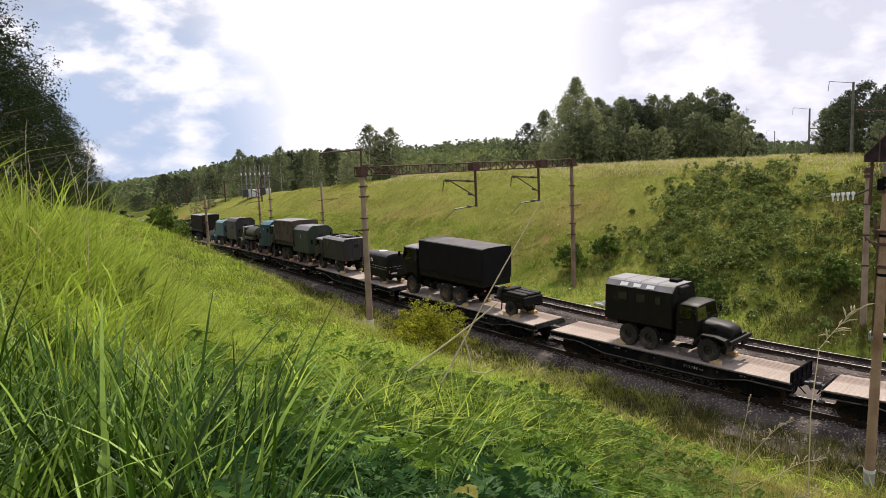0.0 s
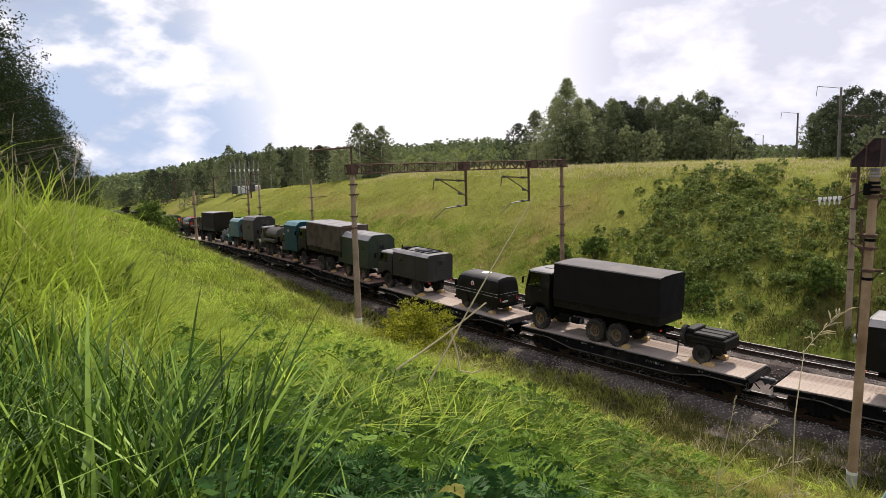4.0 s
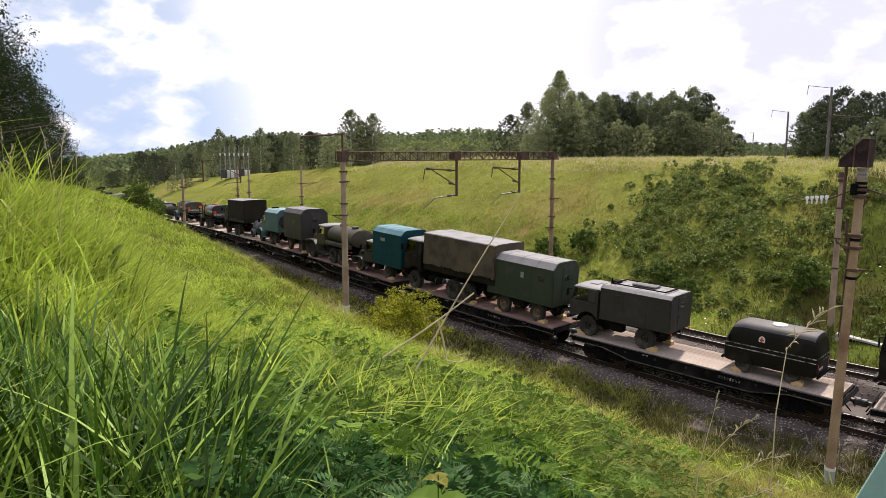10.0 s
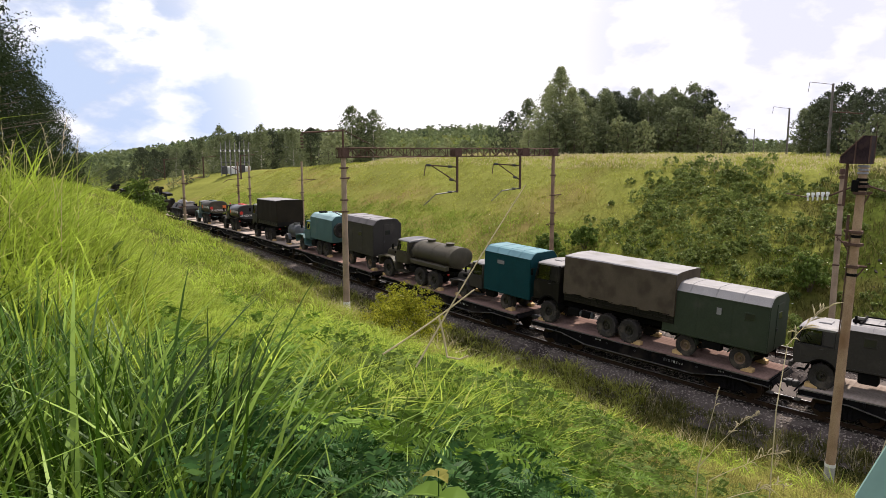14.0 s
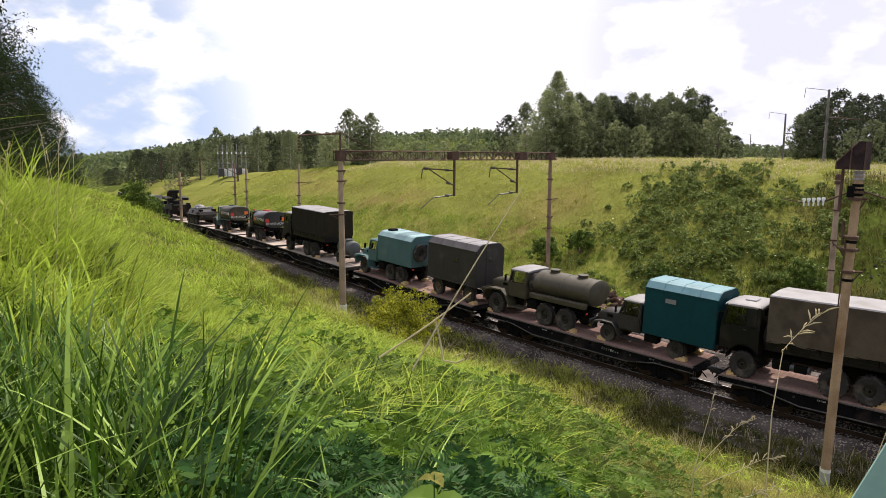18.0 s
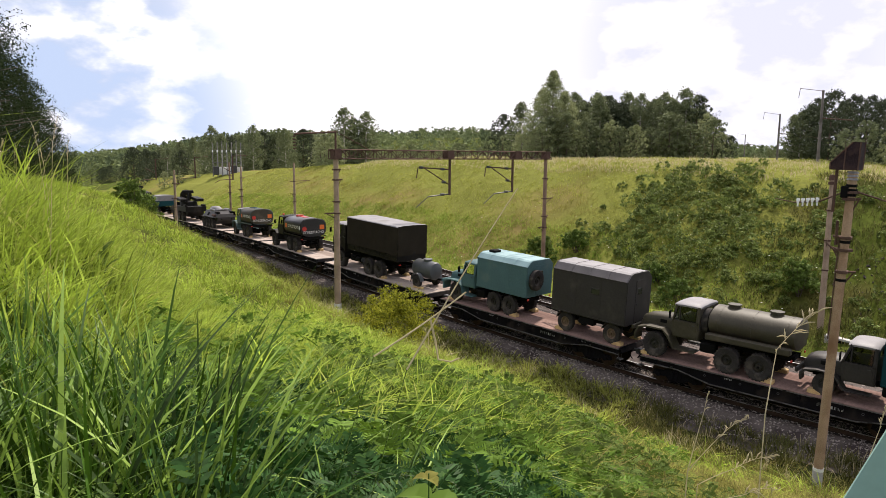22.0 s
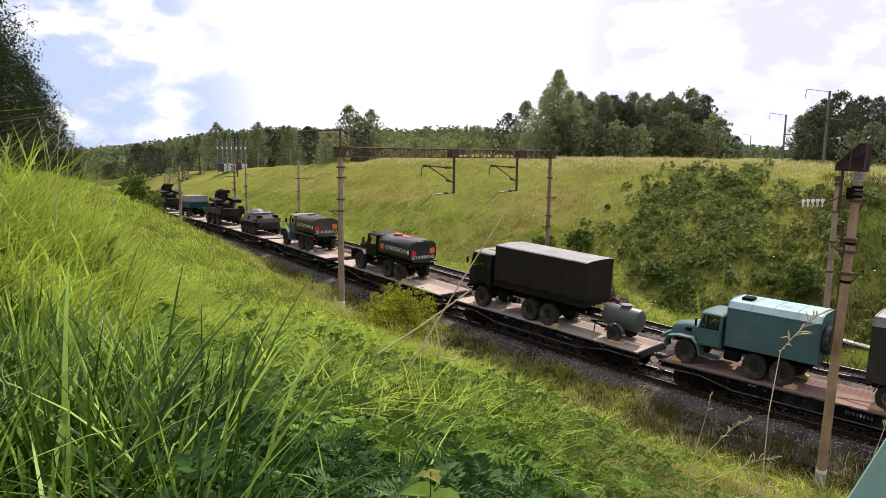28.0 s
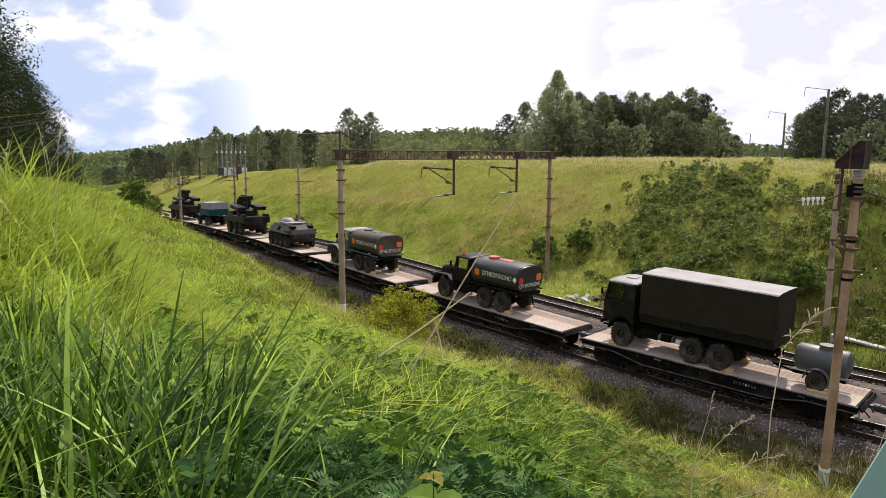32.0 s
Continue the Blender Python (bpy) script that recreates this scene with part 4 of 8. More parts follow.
def bonnet_cab(parent, nose, dash, back, z0, zb, z1, wid, hood_w, paint, roof, r, slant=0.16, fender="round"):
    """A cab behind an engine bonnet."""
    rings = []
    for x, kw, zt in ((dash + 0.02, 1.12, zb + 0.05), (dash + 0.3, 1.06, zb + 0.03), ((dash + nose) / 2, 1.0, zb), (nose - 0.28, 0.93, zb - 0.08), (nose - 0.08, 0.88, zb - 0.17), (nose, 0.80, zb - 0.32)):
        h = hood_w / 2 * kw
        rings.append([(x, y, z) for y, z in ((-h, z0 + 0.1), (-h, zt - 0.26), (-h * 0.93, zt - 0.12), (-h * 0.72, zt - 0.03), (-h * 0.3, zt), (h * 0.3, zt), (h * 0.72, zt - 0.03), (h * 0.93, zt - 0.12), (h, zt - 0.26), (h, z0 + 0.1))])
    hood = part("bonnet", loft(B(), rings), paint, parent, smooth=True)
    bm = B()
    for k in range(7):
        box(bm, (nose + 0.012, 0, z0 + 0.20 + k * (zb - z0 - 0.60) / 7), (0.03, hood_w * 0.66, 0.03))
    part("grille", bm, M_CHASSIS, hood)
    for sd in (-1, 1):
        part("side_vent", box(B(), (dash + 0.62, sd * hood_w * 0.522, (z0 + zb) / 2 + 0.10), (0.34, 0.03, 0.16), bevel=0.01), M_CHASSIS, hood)
    ws = zb + 0.04
    w = wid - 0.2
    bm = prism(B(), [(back, z0), (dash - 0.1, z0), (dash, z0 + 0.3), (dash, ws), (back, ws)], "y", -w / 2, w / 2)
    bmesh.ops.bevel(bm, geom=[e for e in bm.edges if abs(abs(e.verts[0].co.y) - w / 2) < 1e-4 and abs(e.verts[0].co.y - e.verts[1].co.y) < 1e-4], offset=0.05, segments=2, affect="EDGES")
    cab = part("cab", bm, paint, parent, smooth=True)
    glasshouse(parent, cab, dash - 0.02, dash - slant, back, ws, z1, w, w - 0.14, paint, roof, dash - 0.36, 0.06)
    for sd in (-1, 1):
        y = w / 2
        bm = box(B(), ((dash + back) / 2 - 0.02, sd * (y + 0.005), (z0 + zb) / 2 + 0.05), ((dash - back) * 0.78, 0.02, zb - z0 - 0.05), bevel=0.008)
        door = part("door", bm, paint, cab)
        part("door_handle", box(B(), (back + 0.26, sd * (y + 0.025), zb - 0.1), (0.14, 0.03, 0.03)), M_STEEL, door)
        mirror(parent, dash - 0.02, sd * (wid / 2 + 0.16), zb + 0.28)
        # front wing over the wheel, running down to the step
        o = [(nose - 0.02, 1.05 * r), (nose + 0.02, 1.45 * r), (nose - 0.12, 1.98 * r), (r * 0.7, 2.16 * r), (-r * 0.55, 2.16 * r), (-r * 1.1, 1.75 * r), (dash - 0.25, 0.95 * r), (back + 0.1, 0.92 * r)]
        i = [(back + 0.1, 0.86 * r), (dash - 0.2, 0.88 * r), (-r * 1.08, 1.55 * r), (-r * 0.6, 2.04 * r), (r * 0.65, 2.04 * r), (nose - 0.18, 1.86 * r), (nose - 0.06, 1.42 * r), (nose - 0.09, 1.05 * r)]
        bm = prism(B(), o + i, "y", sd * (hood_w / 2 - 0.06), sd * wid / 2)
        part("front_wing", bm, paint, parent)
        headlamp(parent, nose + 0.03, sd * (hood_w / 2 + 0.2), 1.55 * r, 0.10)
    part("bumper", box(B(), (nose + 0.14, 0, z0 + 0.06), (0.14, wid - 0.1, 0.2), bevel=0.03), paint, parent)
    return cab


def spare(parent, x, y, z, r, w, across=True):
    ob = shared("spare_wheel", once(("tyre", r, w, True), lambda: tyre_mesh(r, w, True)), parent, pose(x, y, z, 0, 0, 90 if across else 0))
    shared("rim", once(("rim", r, w, M_RIM.name), lambda: rim_mesh(r, w, M_RIM)), ob, Matrix())


def under_boxes(parent, x, wid, z):
    """Fuel tank and tool box between the axles."""
    bm = box(B(), (x, wid / 2 - 0.28, z - 0.24), (0.75, 0.42, 0.42), bevel=0.06)
    part("fuel_tank", bm, M_CHASSIS, parent)
    bm = box(B(), (x, -wid / 2 + 0.28, z - 0.24), (0.6, 0.40, 0.38), bevel=0.04)
    part("tool_box", bm, M_CHASSIS, parent)


def tail_lamps(parent, x, wid, z):
    for sd in (-1, 1):
        part("tail_lamp", box(B(), (x - 0.02, sd * (wid / 2 - 0.14), z), (0.04, 0.16, 0.09), bevel=0.01), M_RED, parent, "red tail lamp")


def cargo_bed(parent, x0, x1, z, wid, paint, h=0.55):
    """Drop-side platform from x0 (front) to x1 (back)."""
    bm = box(B(), ((x0 + x1) / 2, 0, z), (x0 - x1, wid, 0.10))
    bed = part("cargo_bed", bm, paint, parent)
    for sd in (-1, 1):
        n = 3
        ln = (x0 - x1) / n
        for i in range(n):
            bm = box(B(), (x1 + ln * (i + 0.5), sd * (wid / 2 - 0.02), z + h / 2 + 0.03), (ln - 0.03, 0.05, h), bevel=0.012)
            for q in (-0.3, 0, 0.3):
                box(bm, (x1 + ln * (i + 0.5), sd * (wid / 2 + 0.012), z + h / 2 + 0.03 + q * h), (ln - 0.08, 0.022, 0.03))
            part("drop_side", bm, paint, bed)
    part("tailgate", box(B(), (x1 + 0.02, 0, z + h / 2 + 0.03), (0.05, wid - 0.06, h), bevel=0.012), paint, bed)
    return bed


def canvas_tilt(parent, x0, x1, z0, z1, wid, cloth, roof, sag=0.05, seed=1):
    """A tilt over hoops: sides hang in slack folds, the roof sags between hoops."""
    rng = np.random.default_rng(seed)
    nxs, hoops = 37, 5
    xs = np.linspace(x0, x1, nxs)
    prof = [(-wid / 2 - 0.02, z0), (-wid / 2 - 0.015, z0 + (z1 - z0) * 0.35), (-wid / 2, z0 + (z1 - z0) * 0.7), (-wid / 2, z1 - 0.05), (-wid / 2 + 0.05, z1), (-wid * 0.2, z1 + 0.035), (0, z1 + 0.05)]
    prof = prof + [(-y, z) for y, z in prof[-2::-1]]
    n = len(prof)
    bm_s, bm_r = B(), B()
    ph = rng.uniform(0, 6, 4)
    def pt(x, j):
        y, z = prof[j]
        f = (x - x0) / (x1 - x0) * (hoops - 1)
        slack = math.sin(math.pi * (f % 1.0)) ** 0.8 * sag
        side = abs(y) > wid * 0.45
        if side:
            k = 0.6 + 0.4 * math.sin(f * 2.3 + ph[0])
            y -= math.copysign(slack * k * (1.0 if 0 < j < n - 1 else 0.3), y)
            y += math.copysign(0.014 * math.sin(x * 9 + z * 3 + ph[1]) + sag * 0.35 * math.sin(x * 3.7 - z * 2.2 + ph[3]), y)
            if j in (0, n - 1):
                z += 0.03 * math.sin(x * 4.1 + ph[2])
        else:
            z -= slack * 0.8
        return (x, y, z)
    def sheet(bm, js):
        g = [[bm.verts.new(pt(x, j)) for j in js] for x in xs]
        for a, b in zip(g, g[1:]):
            for i in range(len(js) - 1):
                bm.faces.new((a[i], a[i + 1], b[i + 1], b[i]))
    sheet(bm_s, range(0, 4))
    sheet(bm_s, range(n - 4, n))
    sheet(bm_r, range(3, n - 3))
    for x, s in ((x0, 1), (x1, -1)):
        rows = 9
        cols = 13
        g = []
        for r in range(rows):
            f = r / (rows - 1)
            line = []
            for c in range(cols):
                y = (c / (cols - 1) - 0.5) * wid * (1.0)
                top = z1 - 0.05 + (0.09 * (1 - abs(2 * y / wid) ** 6))
                z = z0 + (top - z0) * f
                dx = s * (0.02 + 0.035 * math.sin(y * 2.6 + f * 2 + ph[3]) * (1 - f) + 0.02 * math.sin(y * 7 + f * 5))
                edge = 0 if c in (0, cols - 1) or r == rows - 1 else 1
                line.append(bm_s.verts.new((x + dx * edge, y, z)))
            g.append(line)
        for a, b in zip(g, g[1:]):
            for i in range(cols - 1):
                bm_s.faces.new((a[i], a[i + 1], b[i + 1], b[i]))
    cover = part("canvas_sides", bm_s, cloth, parent, "slack canvas side sheets", smooth=True)
    part("canvas_roof", bm_r, roof, cover, "canvas roof sagging between hoops, paled for light from above", smooth=True)
    bm = B()
    for i in range(9):
        x = x0 + (x1 - x0) * (i + 0.5) / 9
        for sd in (-1, 1):
            rod(bm, (x, sd * (wid / 2 + 0.03), z0 + 0.02), (x + 0.03, sd * (wid / 2 + 0.02), z0 - 0.22), 0.010, 4)
    part("lashing_ropes", bm, M_CHASSIS, cover)
    return cover


def van_body(parent, x0, x1, z0, z1, wid, paint, roof, chamfer=0.42, windows=(), back_door=True, round_roof=False, ribs=True, cut_paint=None):
    """A box body whose roof edges are cut back or rounded."""
    h = wid / 2
    if round_roof:
        arc = [(h * math.cos(a), z1 - chamfer + chamfer * math.sin(a)) for a in np.linspace(0, math.pi, 17)]
        side = [(-h, z0), (h, z0), (h, z1 - chamfer), (-h, z1 - chamfer)]
        top = arc
    else:
        c = chamfer
        side = [(-h, z0), (h, z0), (h, z1 - c * 0.62), (-h, z1 - c * 0.62)]
        top = [(h, z1 - c * 0.62), (h - c * 0.55, z1 - 0.06), (h - c * 0.9, z1), (-h + c * 0.9, z1), (-h + c * 0.55, z1 - 0.06), (-h, z1 - c * 0.62)]
    bm = prism(B(), side, "x", x1, x0)
    bmesh.ops.bevel(bm, geom=[e for e in bm.edges if abs(e.verts[0].co.z - e.verts[1].co.z) > 0.2], offset=0.04, segments=2, affect="EDGES")
    body = part("van_body", bm, paint, parent)
    bm = prism(B(), [(y * 1.0, z + 0.002) for y, z in top], "x", x1 + 0.015, x0 - 0.015)
    bm.normal_update()
    bmesh.ops.recalc_face_normals(bm, faces=bm.faces)
    # Slanted edges can take a tone between wall and top, light put into colour.
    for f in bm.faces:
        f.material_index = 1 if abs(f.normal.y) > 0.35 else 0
    cap = part("roof", bm, [roof, cut_paint or roof], body, "weathered roof sheet, paled for light from above", smooth=round_roof)
    for x in np.linspace(x1 + 0.06, x0 - 0.06, 5):
        bm = B()
        for (ya, za), (yb, zb) in zip(top, top[1:]):
            rod(bm, (x, ya, za + 0.006), (x, yb, zb + 0.006), 0.014, 4)
        part("roof_seam", bm, cut_paint or roof, cap)
    bm = prism(B(), [(y * 0.985, z - 0.004) for y, z in top], "x", x1 - 0.005, x1 + 0.012)
    part("roof_end", bm, paint, body)
    part("roof_end", prism(B(), [(y * 0.985, z - 0.004) for y, z in top], "x", x0 - 0.012, x0 + 0.005), paint, body)
    zs = top[0][1]
    for sd in (-1, 1):
        bm = B()
        box(bm, ((x0 + x1) / 2, sd * (h + 0.012), zs), (x0 - x1 - 0.04, 0.026, 0.04))
        box(bm, ((x0 + x1) / 2, sd * (h + 0.010), z0 + 0.05), (x0 - x1 - 0.04, 0.022, 0.05))
        if ribs:
            for f in (0.33, 0.66):
                box(bm, (x1 + (x0 - x1) * f, sd * (h + 0.004), (z0 + zs) / 2), (0.05, 0.012, zs - z0 - 0.1))
        part("rain_gutter", bm, paint, body)
    for fx, fz, ww, wh, sides, sill in windows:
        for sd in sides:
            x = x1 + (x0 - x1) * fx
            z = z0 + (zs - z0) * fz
            bm = box(B(), (x, sd * (h + 0.01), z), (ww + 0.08, 0.03, wh + 0.08), bevel=0.008)
            fr = part("window_frame", bm, paint, body)
            part("pane", box(B(), (x, sd * (h + 0.018), z), (ww, 0.03, wh)), sill, fr)
    if back_door:
        bm = box(B(), (x1 - 0.012, 0, (z0 + zs) / 2 + 0.05), (0.03, 0.74, zs - z0 - 0.05), bevel=0.008)
        door = part("rear_door", bm, paint, body)
        part("door_window", box(B(), (x1 - 0.022, 0, z0 + (zs - z0) * 0.75), (0.03, 0.4, 0.3), bevel=0.01), M_GLASS, door)
        part("door_handle", box(B(), (x1 - 0.045, 0.28, z0 + (zs - z0) * 0.45), (0.04, 0.03, 0.14)), M_STEEL, door)
        bm = B()
        for sd in (-1, 1):
            rod(bm, (x1 - 0.10, sd * 0.22, z0 - 0.35), (x1 - 0.05, sd * 0.22, z0 + 0.1), 0.014, 5)
        for q in range(3):
            rod(bm, (x1 - 0.09, -0.22, z0 - 0.3 + q * 0.16), (x1 - 0.09, 0.22, z0 - 0.3 + q * 0.16), 0.014, 5)
        part("ladder", bm, M_CHASSIS, body)
    return body


def truck_base(name, label, axles, track, r, w, x_back, z, rim=None, dual=()):
    t = thing(name, label, "truck", "trucks on the train")
    wheels(t, axles, track, r, w, True, rim, dual)
    chassis(t, x_back, 0.8, z, axles, track, r)
    return t


def bonnet_van_truck(name, label, paint, roof, windows, seed=0):
    """Three-axle bonnet truck with a box body."""
    t = truck_base(name, label, (0, -3.35, -4.6), 1.82, 0.54, 0.32, -5.7, 0.95)
    bonnet_cab(t, 1.05, -0.55, -1.75, 1.0, 1.72, 2.50, 2.42, 1.25, paint, paint, 0.58)
    b = van_body(t, -1.95, -6.05, 1.22, 3.18, 2.40, paint, roof, 0.50, windows)
    under_boxes(t, -2.3, 2.4, 1.05)
    tail_lamps(t, -6.05, 2.3, 1.1)
    part("roof_vent", box(B(), (-2.6, 0.3, 3.24), (0.5, 0.6, 0.14), bevel=0.03), M_CHASSIS, b)
    part("roof_vent", box(B(), (-1.86, -0.2, 2.95), (0.28, 0.9, 0.34), bevel=0.05), paint, b)
    return t


def flat_nose_tilt_truck(name, label, paint, roof, cloth, croof, rim, seed):
    """Three-axle cab-over truck with a canvas tilt."""
    t = truck_base(name, label, (0, -3.69, -5.01), 2.05, 0.565, 0.40, -7.35, 1.02, rim)
    cab_over(t, 1.06, -0.64, 1.14, 3.14, 2.48, paint, roof, 0.10, 0.76)
    cargo_bed(t, -1.0, -7.38, 1.45, 2.48, paint, 0.50)
    canvas_tilt(t, -0.98, -7.40, 1.78, 3.68, 2.54, cloth, croof, 0.075 if seed == 5 else 0.04, seed)
    under_boxes(t, -1.6, 2.4, 1.1)
    tail_lamps(t, -7.40, 2.4, 1.2)
    spare(t, -0.85, 0.2, 1.75, 0.60, 0.36)
    bm = box(B(), (-2.4, 1.1, 0.85), (0.5, 0.22, 0.3), bevel=0.02)
    part("battery_box", bm, M_CHASSIS, t)
    for sd in (-1, 1):
        part("air_tank", rod(B(), (-2.75, sd * 0.95, 0.82), (-1.95, sd * 0.95, 0.82), 0.16, 12), M_BARREL, t, "grey-blue air tank", smooth=True)
        bm = B()
        for f in np.linspace(-1.2, -7.2, 11):
            rod(bm, (f, sd * 1.275, 1.70), (f, sd * 1.285, 1.84), 0.012, 5)
        rod(bm, (-1.05, sd * 1.29, 1.80), (-7.35, sd * 1.29, 1.80), 0.014, 5)
        part("lashing_cord", bm, M_CHASSIS, t)
    return t


def big_bonnet_base(name, label, paint, roof, x_back=-6.1):
    """Heavy three-axle bonnet truck, without its body."""
    t = truck_base(name, label, (0, -3.525, -4.925), 2.0, 0.57, 0.38, x_back, 1.05)
    bonnet_cab(t, 1.05, -0.78, -2.12, 1.12, 1.86, 2.68, 2.45, 1.15, paint, roof, 0.64, 0.14)
    under_boxes(t, -2.6, 2.4, 1.15)
    tail_lamps(t, x_back, 2.3, 1.1)
    return t


def tank(parent, x0, x1, zc, ry, rz, paint, hatches, cap=None):
    """An oval tank lying along the truck."""
    seg = 28
    bm = B()
    ends = [(x0, 0.0), (x0 - 0.02, 0.86), (x0 - 0.09, 1.0), (x1 + 0.09, 1.0), (x1 + 0.02, 0.86), (x1, 0.0)]
    rings = []
    for x, k in ends:
        if k == 0:
            rings.append([bm.verts.new((x + (0.05 if x == x0 else -0.05), 0, zc))])
        else:
            rings.append([bm.verts.new((x, ry * k * math.cos(a), zc + rz * k * math.sin(a))) for a in np.linspace(0, 2 * math.pi, seg, endpoint=False)])
    for p, q in zip(rings, rings[1:]):
        for i in range(seg):
            j = (i + 1) % seg
            if len(p) == 1:
                bm.faces.new((p[0], q[i], q[j]))
            elif len(q) == 1:
                bm.faces.new((p[i], p[j], q[0]))
            else:
                bm.faces.new((p[i], p[j], q[j], q[i]))
    tk = part("tank", bm, paint, parent, smooth=True)
    for f in (0.12, 0.5, 0.88):
        bm = B()
        x = x0 + (x1 - x0) * f
        pts = [(1.012 * ry * math.cos(a), zc + 1.012 * rz * math.sin(a)) for a in np.linspace(0, 2 * math.pi, seg, endpoint=False)]
        prism(bm, pts, "x", x - 0.03, x + 0.03)
        part("tank_band", bm, paint, tk)
    for f in hatches:
        x = x0 + (x1 - x0) * f
        bm = B()
        rod(bm, (x, 0, zc + rz - 0.03), (x, 0, zc + rz + 0.10), 0.27, 16)
        rod(bm, (x, 0, zc + rz + 0.10), (x, 0, zc + rz + 0.14), 0.31, 16)
        part("hatch", bm, cap or paint, tk)
    return tk


def writing(parent, text, x, y, z, size, turn, material, label):
    """Flat painted letters on a side (turn 180: left side, 0: right side, 90: back)."""
    cu = bpy.data.curves.new("lettering", "FONT")
    cu.body, cu.size, cu.align_x, cu.align_y, cu.extrude = text, size, "CENTER", "CENTER", 0.002
    tmp = bpy.data.objects.new("lettering", cu)
    scene.collection.objects.link(tmp)
    me = bpy.data.meshes.new_from_object(tmp.evaluated_get(bpy.context.evaluated_depsgraph_get()))
    bpy.data.objects.remove(tmp)
    me.materials.clear()
    me.materials.append(material)
    ob = new("lettering", me)
    ob.parent = parent
    ob.matrix_basis = Matrix.Translation((x, y, z)) @ Matrix.Rotation(radians(turn), 4, "Z") @ Matrix.Rotation(radians(90), 4, "X")
    ob["label"] = label
    return ob


def fuel_tanker(name, label, paint, tank_paint, cab_roof, red_lamp):
    t = big_bonnet_base(name, label, paint, cab_roof, -6.0)
    x0, x1 = -2.35, -6.15
    h = 1.16
    oval = []
    for a in np.linspace(0, 2 * math.pi, 40, endpoint=False):
        c, d = math.cos(a), math.sin(a)
        k = (abs(c) ** 3.2 + abs(d) ** 3.2) ** (-1 / 3.2)
        oval.append((h * k * c, 1.99 + 0.72 * k * d))
    def ring(x, k):
        return [(x, y * k, 1.99 + (z - 1.99) * k) for y, z in oval]
    tk = part("tank", loft(B(), [ring(x0 + 0.05, 0.80), ring(x0 + 0.02, 0.95), ring(x0 - 0.05, 1.0), ring(x1 + 0.06, 1.0), ring(x1, 0.965)]), tank_paint, t, smooth=True)
    bm = B()
    for x in (x0 - 0.05, x1 + 0.05):
        for p, q in zip(ring(x, 1.005), ring(x, 1.005)[1:] + ring(x, 1.005)[:1]):
            rod(bm, p, q, 0.022, 4)
    for sd in (-1, 1):
        box(bm, ((x0 + x1) / 2, sd * (h - 0.02), 1.30), (x0 - x1, 0.10, 0.08))
    part("tank_rims", bm, paint, tk)
    bm = B()
    rod(bm, (-3.2, 0, 2.64), (-3.2, 0, 2.80), 0.34, 18)
    box(bm, (-4.3, 0, 2.70), (0.9, 0.5, 0.06))
    part("hatch", bm, M_RED if red_lamp else paint, tk, "red painted hatch cover" if red_lamp else "round hatch cover")
    if red_lamp:
        part("warning_lamp", box(B(), (-1.3, 0.75, 2.76), (0.12, 0.16, 0.14), bevel=0.02), M_RED, t, "red cab lamp")
    word = "ОГНЕОПАСНО"
    writing(tk, word, -4.5, h + 0.012, 1.99, 0.34, 180, M_WHITE, "white painted warning lettering")
    writing(tk, word, -4.5, -h - 0.012, 1.99, 0.34, 0, M_WHITE, "white painted warning lettering")
    writing(tk, word, x1 - 0.006, 0, 1.62, 0.27, -90, M_WHITE, "white painted warning lettering")
    for sd in (-1, 1):
        part("warning_plate", box(B(), (-2.9, sd * (h + 0.012), 1.99), (0.36, 0.012, 0.34)), M_ORANGE, tk, "orange hazard plate")
        part("hazard_diamond", box(B(), (-5.95, sd * (h + 0.012), 1.99), (0.24, 0.012, 0.24), (0, 45, 0)), M_WHITE, tk, "white hazard diamond")
    part("warning_plate", box(B(), (x1 - 0.008, -0.78, 2.02), (0.012, 0.42, 0.36)), M_ORANGE, tk, "orange hazard plate")
    bm = B()
    rod(bm, (x1 - 0.004, 0.82, 1.92), (x1 - 0.016, 0.82, 1.92), 0.19, 16)
    part("warning_disc", bm, M_RED, tk, "red round plate")
    bm = B()
    rod(bm, (x1 + 0.1, 0.3, 1.2), (x1 - 0.25, 0.35, 0.7), 0.05, 8)
    rod(bm, (x1 + 0.1, -0.3, 1.2), (x1 - 0.1, -0.3, 0.5), 0.04, 8)
    box(bm, (x1 + 0.05, 0, 1.15), (0.2, 1.9, 0.18))
    part("hose_gear", bm, M_CHASSIS, t)
    return t


